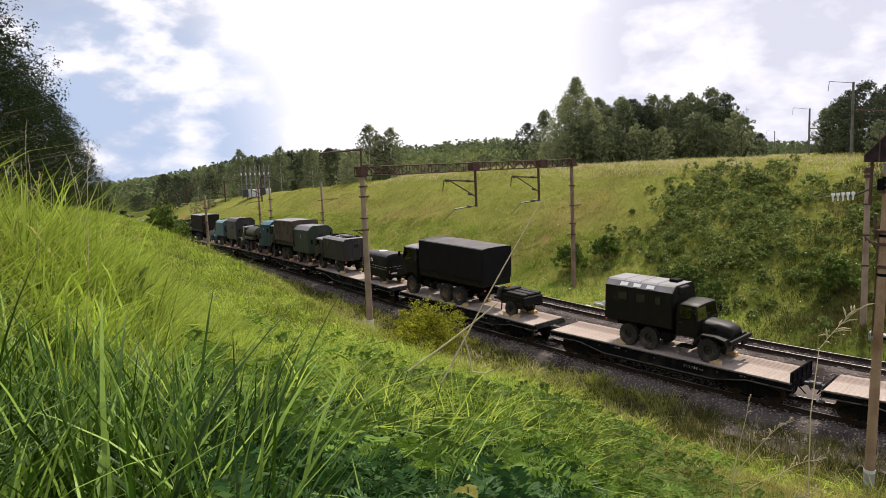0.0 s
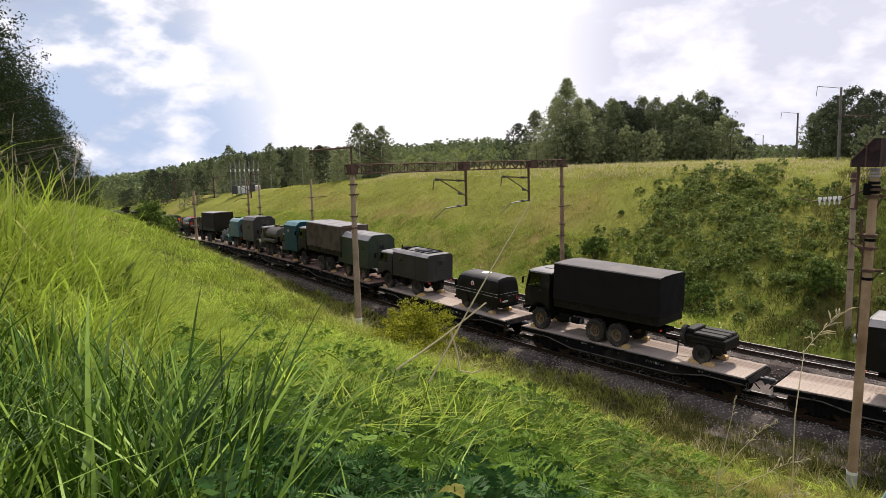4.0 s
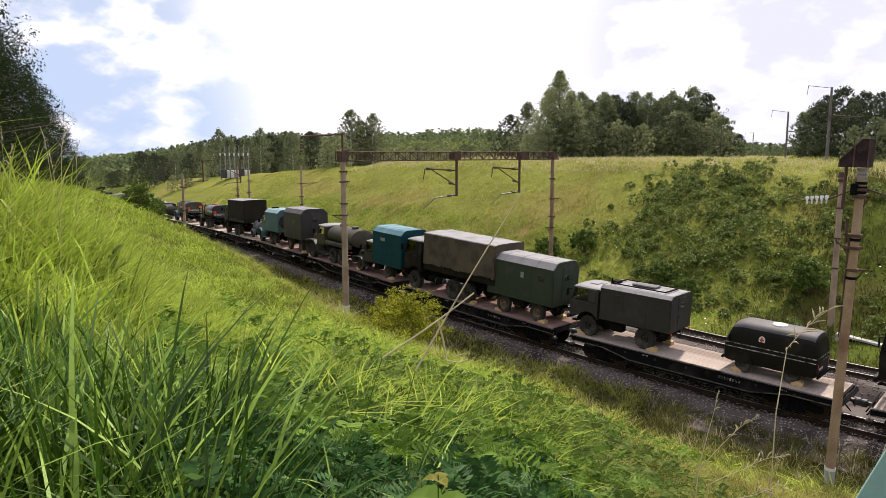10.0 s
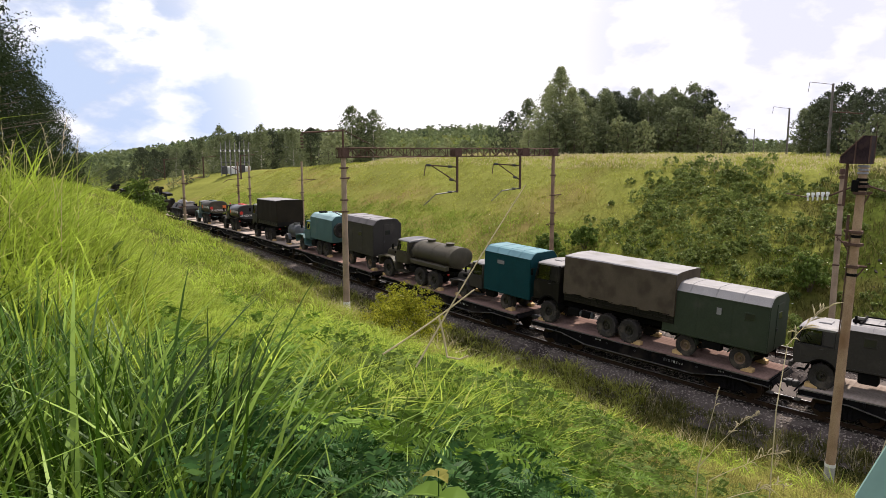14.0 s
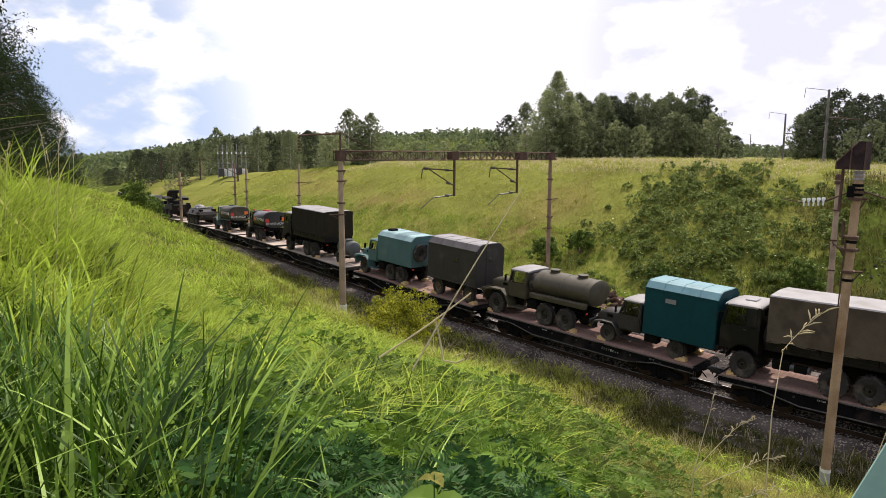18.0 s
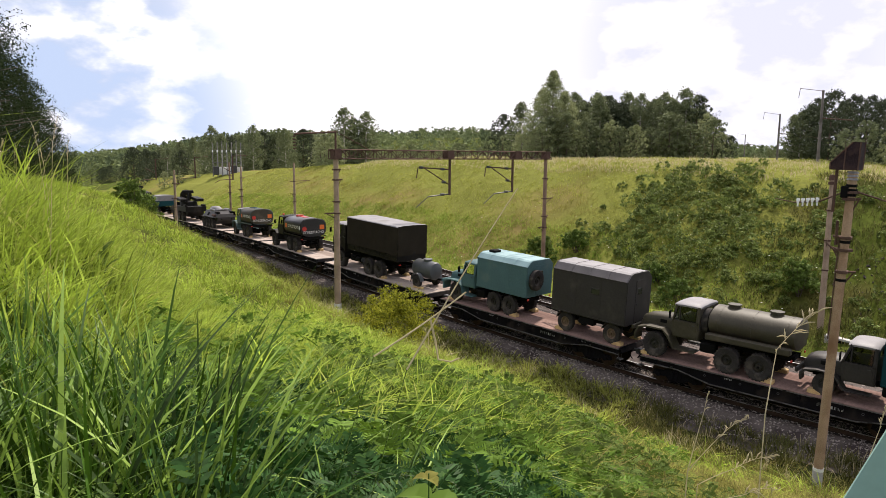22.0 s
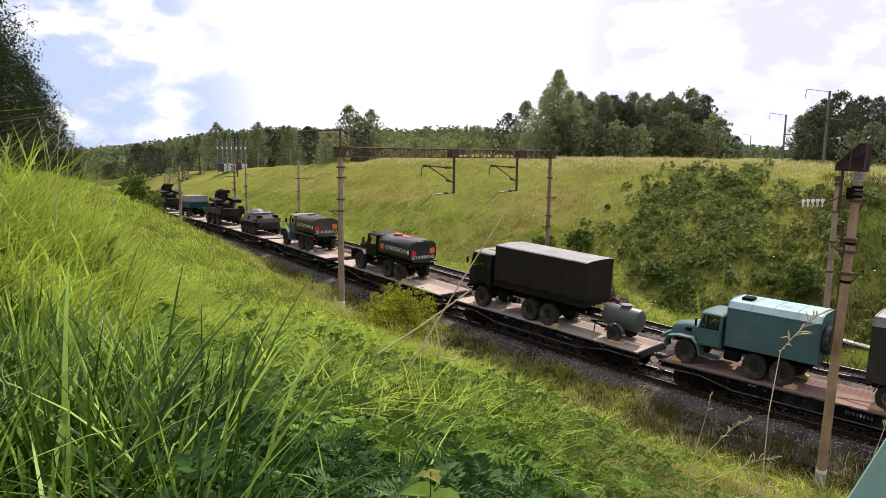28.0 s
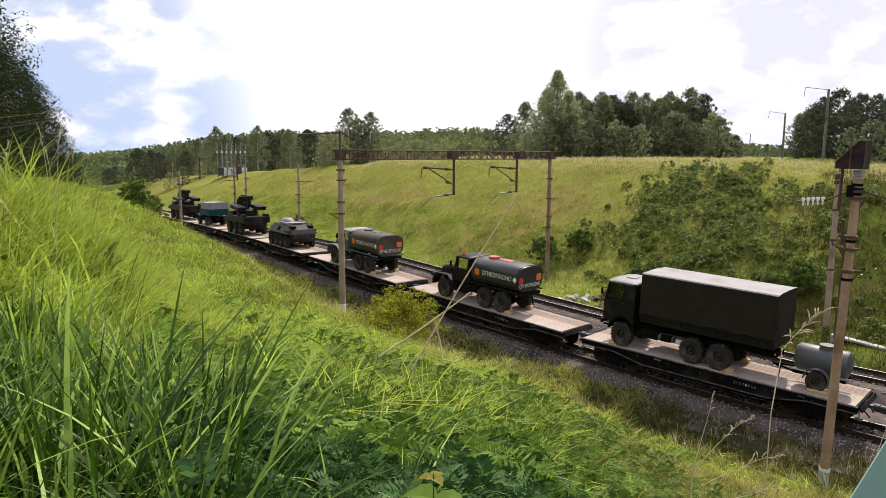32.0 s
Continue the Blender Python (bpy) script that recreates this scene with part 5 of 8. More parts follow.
def small_van():
    """Forward-control ambulance minibus."""
    t = thing("ambulance_minibus", "dark green minibus with grey roof, white stripes and red cross", "minibus")
    wheels(t, (0, -2.3), 1.45, 0.38, 0.22, False, None)
    chassis(t, -3.2, 0.7, 0.5, (0, -2.3), 1.45, 0.38)
    h = 0.94
    def hoop(x, k, low, top, lean):
        sec = ((0.93, 0.0), (0.985, 0.12), (1.0, 0.33), (0.99, 0.52), (0.95, 0.75), (0.90, 0.87), (0.78, 0.95), (0.45, 0.995), (0.0, 1.01))
        pts = [(h * k * a, low + (top - low) * b) for a, b in sec]
        return [(x - lean * max(0.0, (z - low) / (top - low) - 0.45), y, z) for y, z in pts + [(-a, b) for a, b in pts[-2::-1]]]
    bm = loft(B(), [hoop(0.97, 0.86, 0.55, 1.80, 0.55), hoop(0.90, 0.95, 0.46, 1.96, 0.62), hoop(0.66, 1.0, 0.42, 2.03, 0.55), hoop(0.1, 1.0, 0.42, 2.07, 0.1), hoop(-3.0, 1.0, 0.42, 2.07, 0.0), hoop(-3.28, 0.99, 0.44, 2.02, -0.16), hoop(-3.38, 0.95, 0.50, 1.93, -0.22), hoop(-3.41, 0.88, 0.58, 1.80, -0.22)])
    bmesh.ops.recalc_face_normals(bm, faces=bm.faces)
    bm.normal_update()
    # Upward faces take a greyer tone that carries the light from above.
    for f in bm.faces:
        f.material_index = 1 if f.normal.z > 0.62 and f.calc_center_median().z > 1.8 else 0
    body = part("body", bm, [M_KHAKI, M_ROOF_DARK], t, "dark shell with a dull grey roof", smooth=True)
    bm = B()
    rod(bm, (-1.35, 0.1, 2.05), (-1.35, 0.1, 2.10), 0.34, 20)
    part("roof_disc", bm, M_WHITE, body, "white disc on the roof")
    for sd in (-1, 1):
        for x0, x1 in ((0.02, -0.62), (-0.80, -1.62), (-1.74, -2.42), (-2.54, -3.2)):
            bm = B()
            prism(bm, [(x0, 1.30), (x1, 1.30), (x1 + 0.02, 1.70), (x0 - (0.18 if x0 > 0 else 0.02), 1.70)], "y", sd * (h * 0.945), sd * (h * 0.955))
            for v in bm.verts:
                v.co.y += sd * ((1.5 - v.co.z) * 0.125 + 0.004)
            part("side_window", bm, M_GLASS if x0 > -0.7 else M_KHAKI, body)
        bm = B()
        box(bm, (-1.25, sd * (h + 0.002), 1.18), (4.2, 0.02, 0.035))
        box(bm, (-1.25, sd * (h + 0.006), 1.02), (4.2, 0.02, 0.035))
        part("side_stripe", bm, M_MARK, body, "thin white stripe")
        bm = B()
        rod(bm, (-0.85, sd * (h * 0.93), 1.50), (-0.85, sd * (h * 0.975), 1.50), 0.155, 18)
        disc = part("cross_disc", bm, M_WHITE, body, "white disc with a red cross")
        bm = box(B(), (-0.85, sd * (h * 0.98), 1.50), (0.20, 0.008, 0.06))
        box(bm, (-0.85, sd * (h * 0.98), 1.50), (0.06, 0.009, 0.20))
        part("red_cross", bm, M_RED, disc)
        part("wheel_arch", prism(B(), [(0.5 * math.cos(a), 0.42 + 0.46 * math.sin(a)) for a in np.linspace(0, math.pi, 9)] + [(0.44 * math.cos(a), 0.42 + 0.40 * math.sin(a)) for a in np.linspace(math.pi, 0, 9)], "y", sd * (h - 0.1), sd * (h + 0.03)), M_KHAKI, body)
        part("tail_lamp", box(B(), (-3.39, sd * 0.72, 0.86), (0.04, 0.10, 0.2)), M_RED, body)
        mirror(t, 0.6, sd * 1.12, 1.4)
    bm = B()
    box(bm, (-3.385, 0, 1.18), (0.02, 1.7, 0.035))
    box(bm, (-3.39, 0, 1.02), (0.02, 1.7, 0.035))
    part("rear_stripe", bm, M_MARK, body, "thin white stripe")
    part("rear_plate", box(B(), (-3.40, 0.3, 0.74), (0.02, 0.5, 0.12)), M_WHITE, body)
    part("rear_bumper", box(B(), (-3.46, 0, 0.5), (0.1, 1.8, 0.12), bevel=0.02), M_CHASSIS, t)
    part("front_bumper", box(B(), (1.0, 0, 0.5), (0.1, 1.8, 0.12), bevel=0.02), M_CHASSIS, t)
    bm = B()
    for sd in (-1, 1):
        prism(bm, [(0.775, 1.28), (0.60, 1.70), (0.618, 1.705), (0.80, 1.285)], "y", sd * 0.04, sd * 0.76)
    part("windscreen", bm, M_GLASS, body)
    return t


def flat_nose_van_truck():
    """Two-axle cab-over truck with a box body."""
    t = thing("workshop_van_truck", "dark grey-green cab-over van truck with pale roof", "truck", "trucks on the train")
    wheels(t, (0, -3.3), 1.77, 0.52, 0.32)
    chassis(t, -4.5, 0.9, 0.9, (0, -3.3), 1.77, 0.55)
    cab_over(t, 1.12, -0.58, 0.92, 2.50, 2.30, M_GREY, M_ROOF_GREY, 0.12, 0.66)
    b = van_body(t, -0.72, -4.65, 1.02, 2.72, 2.32, M_GREY, M_ROOF_GREY, 0.26, ((0.75, 0.76, 0.42, 0.28, (1, -1), M_GLASS),))
    for x in (-1.2, -4.1):
        part("roof_bar", rod(B(), (x, -0.7, 2.80), (x, 0.7, 2.80), 0.045, 6), M_CHASSIS, b)
    for y in (-0.7, 0.7):
        part("roof_rail", rod(B(), (-1.2, y, 2.80), (-4.1, y, 2.80), 0.03, 6), M_CHASSIS, b)
    part("vent_pipe", rod(B(), (-1.0, 0.5, 2.7), (-1.0, 0.5, 3.02), 0.05, 8), M_CHASSIS, b)
    part("roof_vent", box(B(), (-1.05, 0.1, 2.78), (0.4, 0.5, 0.16), bevel=0.03), M_CHASSIS, b)
    part("folded_sheet", box(B(), (-2.6, -0.2, 2.78), (1.3, 0.7, 0.10), bevel=0.04), M_ROOF_DARK, b, "folded grey sheet")
    under_boxes(t, -1.7, 2.3, 1.0)
    tail_lamps(t, -4.65, 2.2, 0.95)
    return t


def van_trailer(name, label, paint, roof, wid, z0, z1, ln, axles, pale_edge, windows, rim):
    t = thing(name, label, "trailer", "trailers on the train")
    wheels(t, axles, 1.75, 0.50, 0.28, False, rim)
    bm = B()
    for sd in (-1, 1):
        box(bm, ((axles[0] + axles[1]) / 2, sd * 0.5, 0.78), (ln - 0.3, 0.1, 0.16))
    for x in axles:
        rod(bm, (x, -0.8, 0.5), (x, 0.8, 0.5), 0.07, 8)
        for sd in (-1, 1):
            box(bm, (x, sd * 0.55, 0.66), (0.95, 0.08, 0.08))
    part("chassis_frame", bm, M_CHASSIS, t)
    mid = (axles[0] + axles[1]) / 2
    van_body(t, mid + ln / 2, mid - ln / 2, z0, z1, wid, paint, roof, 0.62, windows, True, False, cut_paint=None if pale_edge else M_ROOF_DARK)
    bm = B()
    for sd in (-1, 1):
        rod(bm, (axles[0] + 0.3, sd * 0.45, 0.72), (mid + ln / 2 + 1.2, 0, 0.72), 0.045, 6)
    part("drawbar", bm, M_CHASSIS, t)
    for sd in (-1, 1):
        for x in axles:
            part("mudguard", prism(B(), [(x + 0.6 * math.cos(a), 0.5 + 0.6 * math.sin(a)) for a in np.linspace(0.25, math.pi - 0.25, 8)] + [(x + 0.565 * math.cos(a), 0.5 + 0.565 * math.sin(a)) for a in np.linspace(math.pi - 0.25, 0.25, 8)], "y", sd * 0.72, sd * 1.05), paint, t)
        part("locker", box(B(), (mid, sd * (wid / 2 - 0.22), z0 - 0.2), (0.9, 0.34, 0.34), bevel=0.02), M_CHASSIS, t)
    return t


def barrel_trailer():
    t = thing("barrel_trailer", "grey painted two-wheeled water barrel trailer", "trailer", "trailers on the train")
    wheels(t, (0,), 1.6, 0.42, 0.24, False, None, (), False)
    bm = B()
    box(bm, (-0.17, 0.8, 0.06), (0.9, 0.26, 0.12), bevel=0.02)
    part("timber_chock", bm, M_CHOCK, t, "fresh timber chock")
    lathe_bm = lathe(B(), [(0.0001, -1.12), (0.30, -1.10), (0.52, -1.0), (0.56, -0.9), (0.56, 0.9), (0.52, 1.0), (0.30, 1.10), (0.0001, 1.12)], 26, "x")
    bmesh.ops.translate(lathe_bm, verts=lathe_bm.verts, vec=(0, 0, 1.12))
    tk = part("barrel", lathe_bm, M_BARREL, t, smooth=True)
    bm = B()
    rod(bm, (-0.1, 0, 1.62), (-0.1, 0, 1.76), 0.28, 16)
    rod(bm, (-0.1, 0, 1.76), (-0.1, 0, 1.79), 0.32, 16)
    part("hatch", bm, M_BARREL, tk)
    bm = B()
    for sd in (-1, 1):
        rod(bm, (0.9, sd * 0.5, 0.55), (2.0, 0, 0.55), 0.045, 6)
        box(bm, (0, sd * 0.45, 0.55), (2.1, 0.08, 0.12))
    rod(bm, (0, -0.75, 0.42), (0, 0.75, 0.42), 0.06, 8)
    rod(bm, (1.7, 0, 0.55), (1.75, 0, 0.0), 0.035, 6)
    part("drawbar_frame", bm, M_CHASSIS, t)
    for sd in (-1, 1):
        part("mudguard", prism(B(), [(0.54 * math.cos(a), 0.42 + 0.54 * math.sin(a)) for a in np.linspace(0.1, math.pi - 0.1, 9)] + [(0.50 * math.cos(a), 0.42 + 0.50 * math.sin(a)) for a in np.linspace(math.pi - 0.1, 0.1, 9)], "y", sd * 0.66, sd * 0.95), M_BARREL, t)
    return t


def generator_cart():
    t = thing("generator_trailer", "dark green two-wheeled generator trailer with ribbed lid", "trailer", "trailers on the train")
    wheels(t, (0,), 1.55, 0.46, 0.26, False, None)
    bm = box(B(), (-0.1, 0, 0.98), (2.0, 1.7, 0.52), bevel=0.05)
    body = part("body", bm, M_KHAKI, t)
    for i, y in enumerate((-0.56, 0.0, 0.56)):
        bm = box(B(), (-0.25, y, 1.30), (1.5, 0.5, 0.16), bevel=0.05)
        part("lid", bm, M_KHAKI, body, "ribbed steel lid")
    part("engine_box", box(B(), (0.75, 0.0, 1.34), (0.45, 1.3, 0.28), bevel=0.04), M_KHAKI, body)
    spare(t, 1.0, 0.55, 1.18, 0.42, 0.22)
    bm = B()
    for sd in (-1, 1):
        rod(bm, (0.85, sd * 0.5, 0.66), (2.1, 0, 0.66), 0.045, 6)
        box(bm, (0, sd * 0.5, 0.66), (2.1, 0.08, 0.12))
    rod(bm, (0, -0.72, 0.46), (0, 0.72, 0.46), 0.06, 8)
    rod(bm, (1.6, 0, 0.66), (1.65, 0, 0.0), 0.04, 6)
    box(bm, (2.15, 0, 0.66), (0.2, 0.14, 0.1))
    part("drawbar_frame", bm, M_CHASSIS, t)
    for sd in (-1, 1):
        part("mudguard", box(B(), (0, sd * 0.78, 1.0), (1.1, 0.3, 0.05), bevel=0.02), M_KHAKI, t)
        part("tool_locker", box(B(), (-0.75, sd * 0.8, 0.72), (0.45, 0.26, 0.3), bevel=0.02), M_KHAKI, t)
    return t


def teal_bonnet_truck():
    t = thing("teal_van_truck", "two-axle bonnet truck with dark teal box body", "truck", "trucks on the train")
    wheels(t, (0, -3.77), 1.75, 0.44, 0.24, False, None, (1,))
    chassis(t, -5.6, 0.8, 0.8, (0, -3.77), 1.75, 0.47)
    bonnet_cab(t, 0.92, -0.55, -1.85, 0.78, 1.50, 2.32, 2.25, 1.35, M_GREY, M_ROOF_GREY, 0.47, 0.28)
    van_body(t, -2.05, -5.75, 0.92, 3.42, 2.36, M_TEAL, M_ROOF_TEAL, 0.55, ((0.62, 0.80, 0.55, 0.20, (1,), M_ROOF_GREY),))
    under_boxes(t, -2.5, 2.3, 0.95)
    tail_lamps(t, -5.75, 2.2, 0.85)
    return t


def milk_tanker():
    t = big_bonnet_base("tanker_truck", "olive heavy bonnet tanker truck with pale cab roof and two hatches", M_OLIVE, M_ROOF_GREY, -6.2)
    tank(t, -2.45, -6.35, 2.02, 1.06, 0.66, M_OLIVE, (0.22, 0.70))
    bm = B()
    for sd in (-1, 1):
        box(bm, (-4.35, sd * 1.1, 1.46), (3.7, 0.36, 0.28), bevel=0.04)
    part("hose_locker", bm, M_OLIVE, t)
    spare(t, -2.25, 0.3, 1.9, 0.60, 0.36)
    return t


def personnel_carrier():
    """Eight-wheeled boat-hulled armoured carrier."""
    t = thing("armoured_carrier", "grey-green eight-wheeled armoured carrier under pale sheets", "armoured carrier")
    for x in (0, -1.35, -2.7, -4.05):
        for sd in (-1, 1):
            wheel(t, x, sd * 1.17, 0.55, 0.34)
    sec = [(1.55, 1.0), (1.05, 0.55), (-4.7, 0.5), (-5.45, 0.95), (-5.5, 1.25), (1.5, 1.25)]
    hull = part("lower_hull", prism(B(), sec, "y", -1.0, 1.0), M_GREY, t)
    bm = B()
    v = {}
    for k, (x, y, z) in enumerate([(1.5, 1.0, 1.15), (0.2, 1.38, 1.2), (-4.4, 1.38, 1.2), (-5.5, 1.15, 1.25), (0.5, 0.72, 1.72), (-0.1, 0.9, 1.92), (-4.0, 0.9, 1.92), (-5.3, 0.85, 1.6)]):
        v[k, 1], v[k, -1] = bm.verts.new((x, y, z)), bm.verts.new((x, -y, z))
    for sd in (1, -1):
        for f in ((0, 1, 4), (1, 5, 4), (1, 2, 6, 5), (2, 3, 7, 6)):
            bm.faces.new([v[k, sd] for k in f])
    for f in ((0, 4), (4, 5), (5, 6), (6, 7), (7, 3), (3, 2), (2, 1), (1, 0)):
        bm.faces.new((v[f[0], 1], v[f[1], 1], v[f[1], -1], v[f[0], -1]))
    part("upper_hull", bm, M_GREY, t)
    bm = lathe(B(), [(0.74, 1.90), (0.66, 2.12), (0.42, 2.30), (0.1, 2.34)], 14, "z")
    bmesh.ops.translate(bm, verts=bm.verts, vec=(-0.9, 0, 0))
    part("turret", bm, M_ROOF_GREY, t, "pale sheeted turret", smooth=True)
    bm = B()
    rod(bm, (-0.4, 0.1, 2.12), (0.9, 0.1, 2.18), 0.04, 8)
    part("gun_barrel", bm, M_CHASSIS, t)
    for x in (-2.4, -3.3):
        for sd in (-1, 1):
            part("roof_hatch", box(B(), (x, sd * 0.42, 1.95), (0.7, 0.6, 0.06), bevel=0.02), M_ROOF_GREY, t, "pale hatch cover")
    for sd in (-1, 1):
        part("wave_rail", box(B(), (-2.0, sd * 1.33, 1.22), (5.6, 0.14, 0.05)), M_GREY, t)
        headlamp(t, 1.2, sd * 0.75, 1.32, 0.09)
        part("stowage_box", box(B(), (-4.7, sd * 0.8, 1.75), (0.8, 0.4, 0.24), bevel=0.03), M_CHASSIS, t)
        part("muffler", rod(B(), (-4.9, sd * 1.2, 1.45), (-3.9, sd * 1.2, 1.45), 0.13, 10), M_RUST, t, "rusty muffler", smooth=True)
        part("side_hatch", box(B(), (-2.0, sd * 1.16, 1.56), (0.62, 0.05, 0.42), (sd * 33, 0, 0), bevel=0.02), M_CHASSIS, t)
        part("tarp_roll", rod(B(), (-1.9, sd * 0.86, 2.0), (-4.0, sd * 0.86, 1.98), 0.13, 8), M_ROOF_GREY, t, "pale rolled sheet", smooth=True)
        part("towing_hook", box(B(), (-5.5, sd * 0.6, 1.05), (0.16, 0.12, 0.14), bevel=0.03), M_CHASSIS, t)
        for x in (-0.7, -2.05, -3.4):
            part("wheel_arch", box(B(), (x, sd * 1.12, 1.12), (0.16, 0.5, 0.18), bevel=0.03), M_GREY, t)
    part("sheet", box(B(), (-3.0, 0, 2.02), (1.9, 1.2, 0.09), (0, 2, 0), bevel=0.04), M_ROOF_GREY, t, "pale sheet over the engine deck")
    part("wave_board", box(B(), (1.25, 0, 1.42), (0.7, 1.7, 0.05), (0, 28, 0), bevel=0.02), M_GREY, t)
    return t


def missile_carrier():
    """Six-wheeled amphibious carrier with launcher turret."""
    t = thing("missile_carrier", "dark green six-wheeled carrier with launcher boxes and radar", "armoured carrier", "missile carriers on the train")
    for x in (0, -2.6, -4.6):
        for sd in (-1, 1):
            wheel(t, x, sd * 1.2, 0.62, 0.40)
    sec = [(1.9, 1.30), (1.2, 0.62), (-5.6, 0.62), (-6.4, 1.1), (-6.5, 1.75), (1.7, 1.75)]
    part("hull", prism(B(), sec, "y", -1.05, 1.05), M_KHAKI, t)
    bm = prism(B(), [(1.85, 1.25), (-6.45, 1.25), (-6.45, 1.86), (0.2, 1.86), (1.0, 1.72), (1.85, 1.5)], "y", -1.38, 1.38)
    part("hull_deck", bm, M_KHAKI, t)
    bm = prism(B(), [(0.9, 1.74), (0.55, 2.25), (-0.8, 2.3), (-0.9, 1.86)], "y", -1.1, 1.1)
    part("cab", bm, M_KHAKI, t)
    bm = lathe(B(), [(1.15, 1.84), (1.1, 2.35), (0.8, 2.5), (0.3, 2.52)], 16, "z")
    bmesh.ops.translate(bm, verts=bm.verts, vec=(-2.9, 0, 0))
    tu = part("turret", bm, M_KHAKI, t, smooth=True)
    for sd in (-1, 1):
        for q in range(3):
            part("launch_box", box(B(), (-3.2, sd * (0.75 + 0.32 * q), 2.72 + 0.0 * q), (3.1, 0.3, 0.36), (0, -4, 0), bevel=0.02), M_KHAKI, tu)
    bm = lathe(B(), [(0.05, 0.0), (0.5, 0.04), (0.82, 0.16), (0.80, 0.2), (0.5, 0.09), (0.05, 0.05)], 20, "x")
    bmesh.ops.translate(bm, verts=bm.verts, vec=(-1.75, 0, 3.1))
    part("radar_dish", bm, M_CANVAS_OLIVE, tu, "brown radar dish", smooth=True)
    bm = B()
    rod(bm, (-2.9, 0, 2.5), (-2.6, 0, 3.6), 0.12, 8)
    rod(bm, (-2.6, -0.8, 3.6), (-2.6, 0.8, 3.6), 0.07, 8)
    box(bm, (-2.6, 0, 3.65), (0.25, 1.5, 0.4), bevel=0.05)
    part("search_radar", bm, M_KHAKI, tu)
    for sd in (-1, 1):
        headlamp(t, 1.9, sd * 0.8, 1.42, 0.1)
        part("side_locker", box(B(), (-5.6, sd * 1.2, 1.98), (1.2, 0.34, 0.26), bevel=0.03), M_KHAKI, t)
    return t


def tarped_truck():
    """Teal truck whose bed is roped under a pale sheet."""
    t = truck_base("sheeted_truck", "teal bonnet truck with load under a pale sheet", (0, -3.35, -4.6), 1.82, 0.54, 0.32, -5.7, 0.95)
    bonnet_cab(t, 1.05, -0.55, -1.75, 1.0, 1.72, 2.50, 2.42, 1.25, M_TEAL, M_ROOF_GREY, 0.60)
    cargo_bed(t, -1.95, -5.8, 1.3, 2.4, M_TEAL, 0.7)
    canvas_tilt(t, -1.98, -5.82, 2.0, 2.75, 2.42, M_ROOF_GREY, M_ROOF_GREY, 0.08, 9)
    return t


# ---- what stands on which wagon ----
KUNG_WIN = ((0.80, 0.74, 0.3, 0.34, (1, -1), M_GLASS), (0.55, 0.74, 0.5, 0.34, (1, -1), M_GLASS), (0.28, 0.74, 0.5, 0.34, (1, -1), M_GLASS))
zil = bonnet_van_truck("command_van_truck", "dark green three-axle bonnet van truck with roof hatches", M_KHAKI, M_ROOF_GREY, KUNG_WIN)
for x in (-3.3, -4.1, -4.9):
    for sd in (-1, 1):
        m = box(B(), (x, sd * 1.085, 3.0), (0.46, 0.03, 0.22), (sd * 47.7, 0, 0), bevel=0.008)
        part("roof_window", m, M_WHITE, zil, "pale frosted roof window")
load(zil, 0, -2.65, 0, 180, (0.96, 1.05, 1.12))
load(generator_cart(), 1, -4.3)
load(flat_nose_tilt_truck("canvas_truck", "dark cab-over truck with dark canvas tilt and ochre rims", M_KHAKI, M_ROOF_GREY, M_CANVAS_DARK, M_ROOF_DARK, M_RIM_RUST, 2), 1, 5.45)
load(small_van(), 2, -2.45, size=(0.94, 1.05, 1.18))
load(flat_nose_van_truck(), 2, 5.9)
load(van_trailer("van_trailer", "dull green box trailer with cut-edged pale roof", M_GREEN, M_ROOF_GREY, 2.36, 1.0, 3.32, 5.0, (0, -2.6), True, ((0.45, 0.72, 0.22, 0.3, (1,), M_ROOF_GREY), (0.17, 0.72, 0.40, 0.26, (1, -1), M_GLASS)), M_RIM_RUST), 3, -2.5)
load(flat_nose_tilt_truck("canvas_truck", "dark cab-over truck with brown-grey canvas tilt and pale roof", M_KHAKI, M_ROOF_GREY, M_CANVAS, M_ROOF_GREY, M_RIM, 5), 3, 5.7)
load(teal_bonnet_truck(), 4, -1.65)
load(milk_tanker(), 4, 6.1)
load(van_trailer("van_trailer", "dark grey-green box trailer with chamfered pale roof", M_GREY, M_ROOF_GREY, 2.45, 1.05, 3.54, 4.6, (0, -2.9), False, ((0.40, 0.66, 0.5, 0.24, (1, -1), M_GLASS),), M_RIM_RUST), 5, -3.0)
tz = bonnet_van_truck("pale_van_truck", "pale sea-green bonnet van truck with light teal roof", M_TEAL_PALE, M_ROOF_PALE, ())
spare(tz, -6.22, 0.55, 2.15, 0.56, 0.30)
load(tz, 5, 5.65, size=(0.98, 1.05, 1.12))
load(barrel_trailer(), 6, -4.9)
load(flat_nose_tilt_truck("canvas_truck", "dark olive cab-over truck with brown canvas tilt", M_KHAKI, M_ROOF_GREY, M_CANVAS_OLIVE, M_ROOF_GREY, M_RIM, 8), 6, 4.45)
load(fuel_tanker("fuel_tanker_truck", "dark green fuel tanker with red hatch and white warning lettering", M_KHAKI, M_TANK, M_KHAKI, True), 7, 3.3)
load(fuel_tanker("fuel_tanker_truck", "fuel tanker with grey-turquoise cab and olive tank", M_TURQUOISE, M_OLIVE, M_ROOF_GREY, False), 8, 2.5)
load(personnel_carrier(), 9, 1.6)
mc = missile_carrier()
load(mc, 10, 2.6)
load(tarped_truck(), 11, 3.6)
mc2 = copy_thing(mc, Matrix())
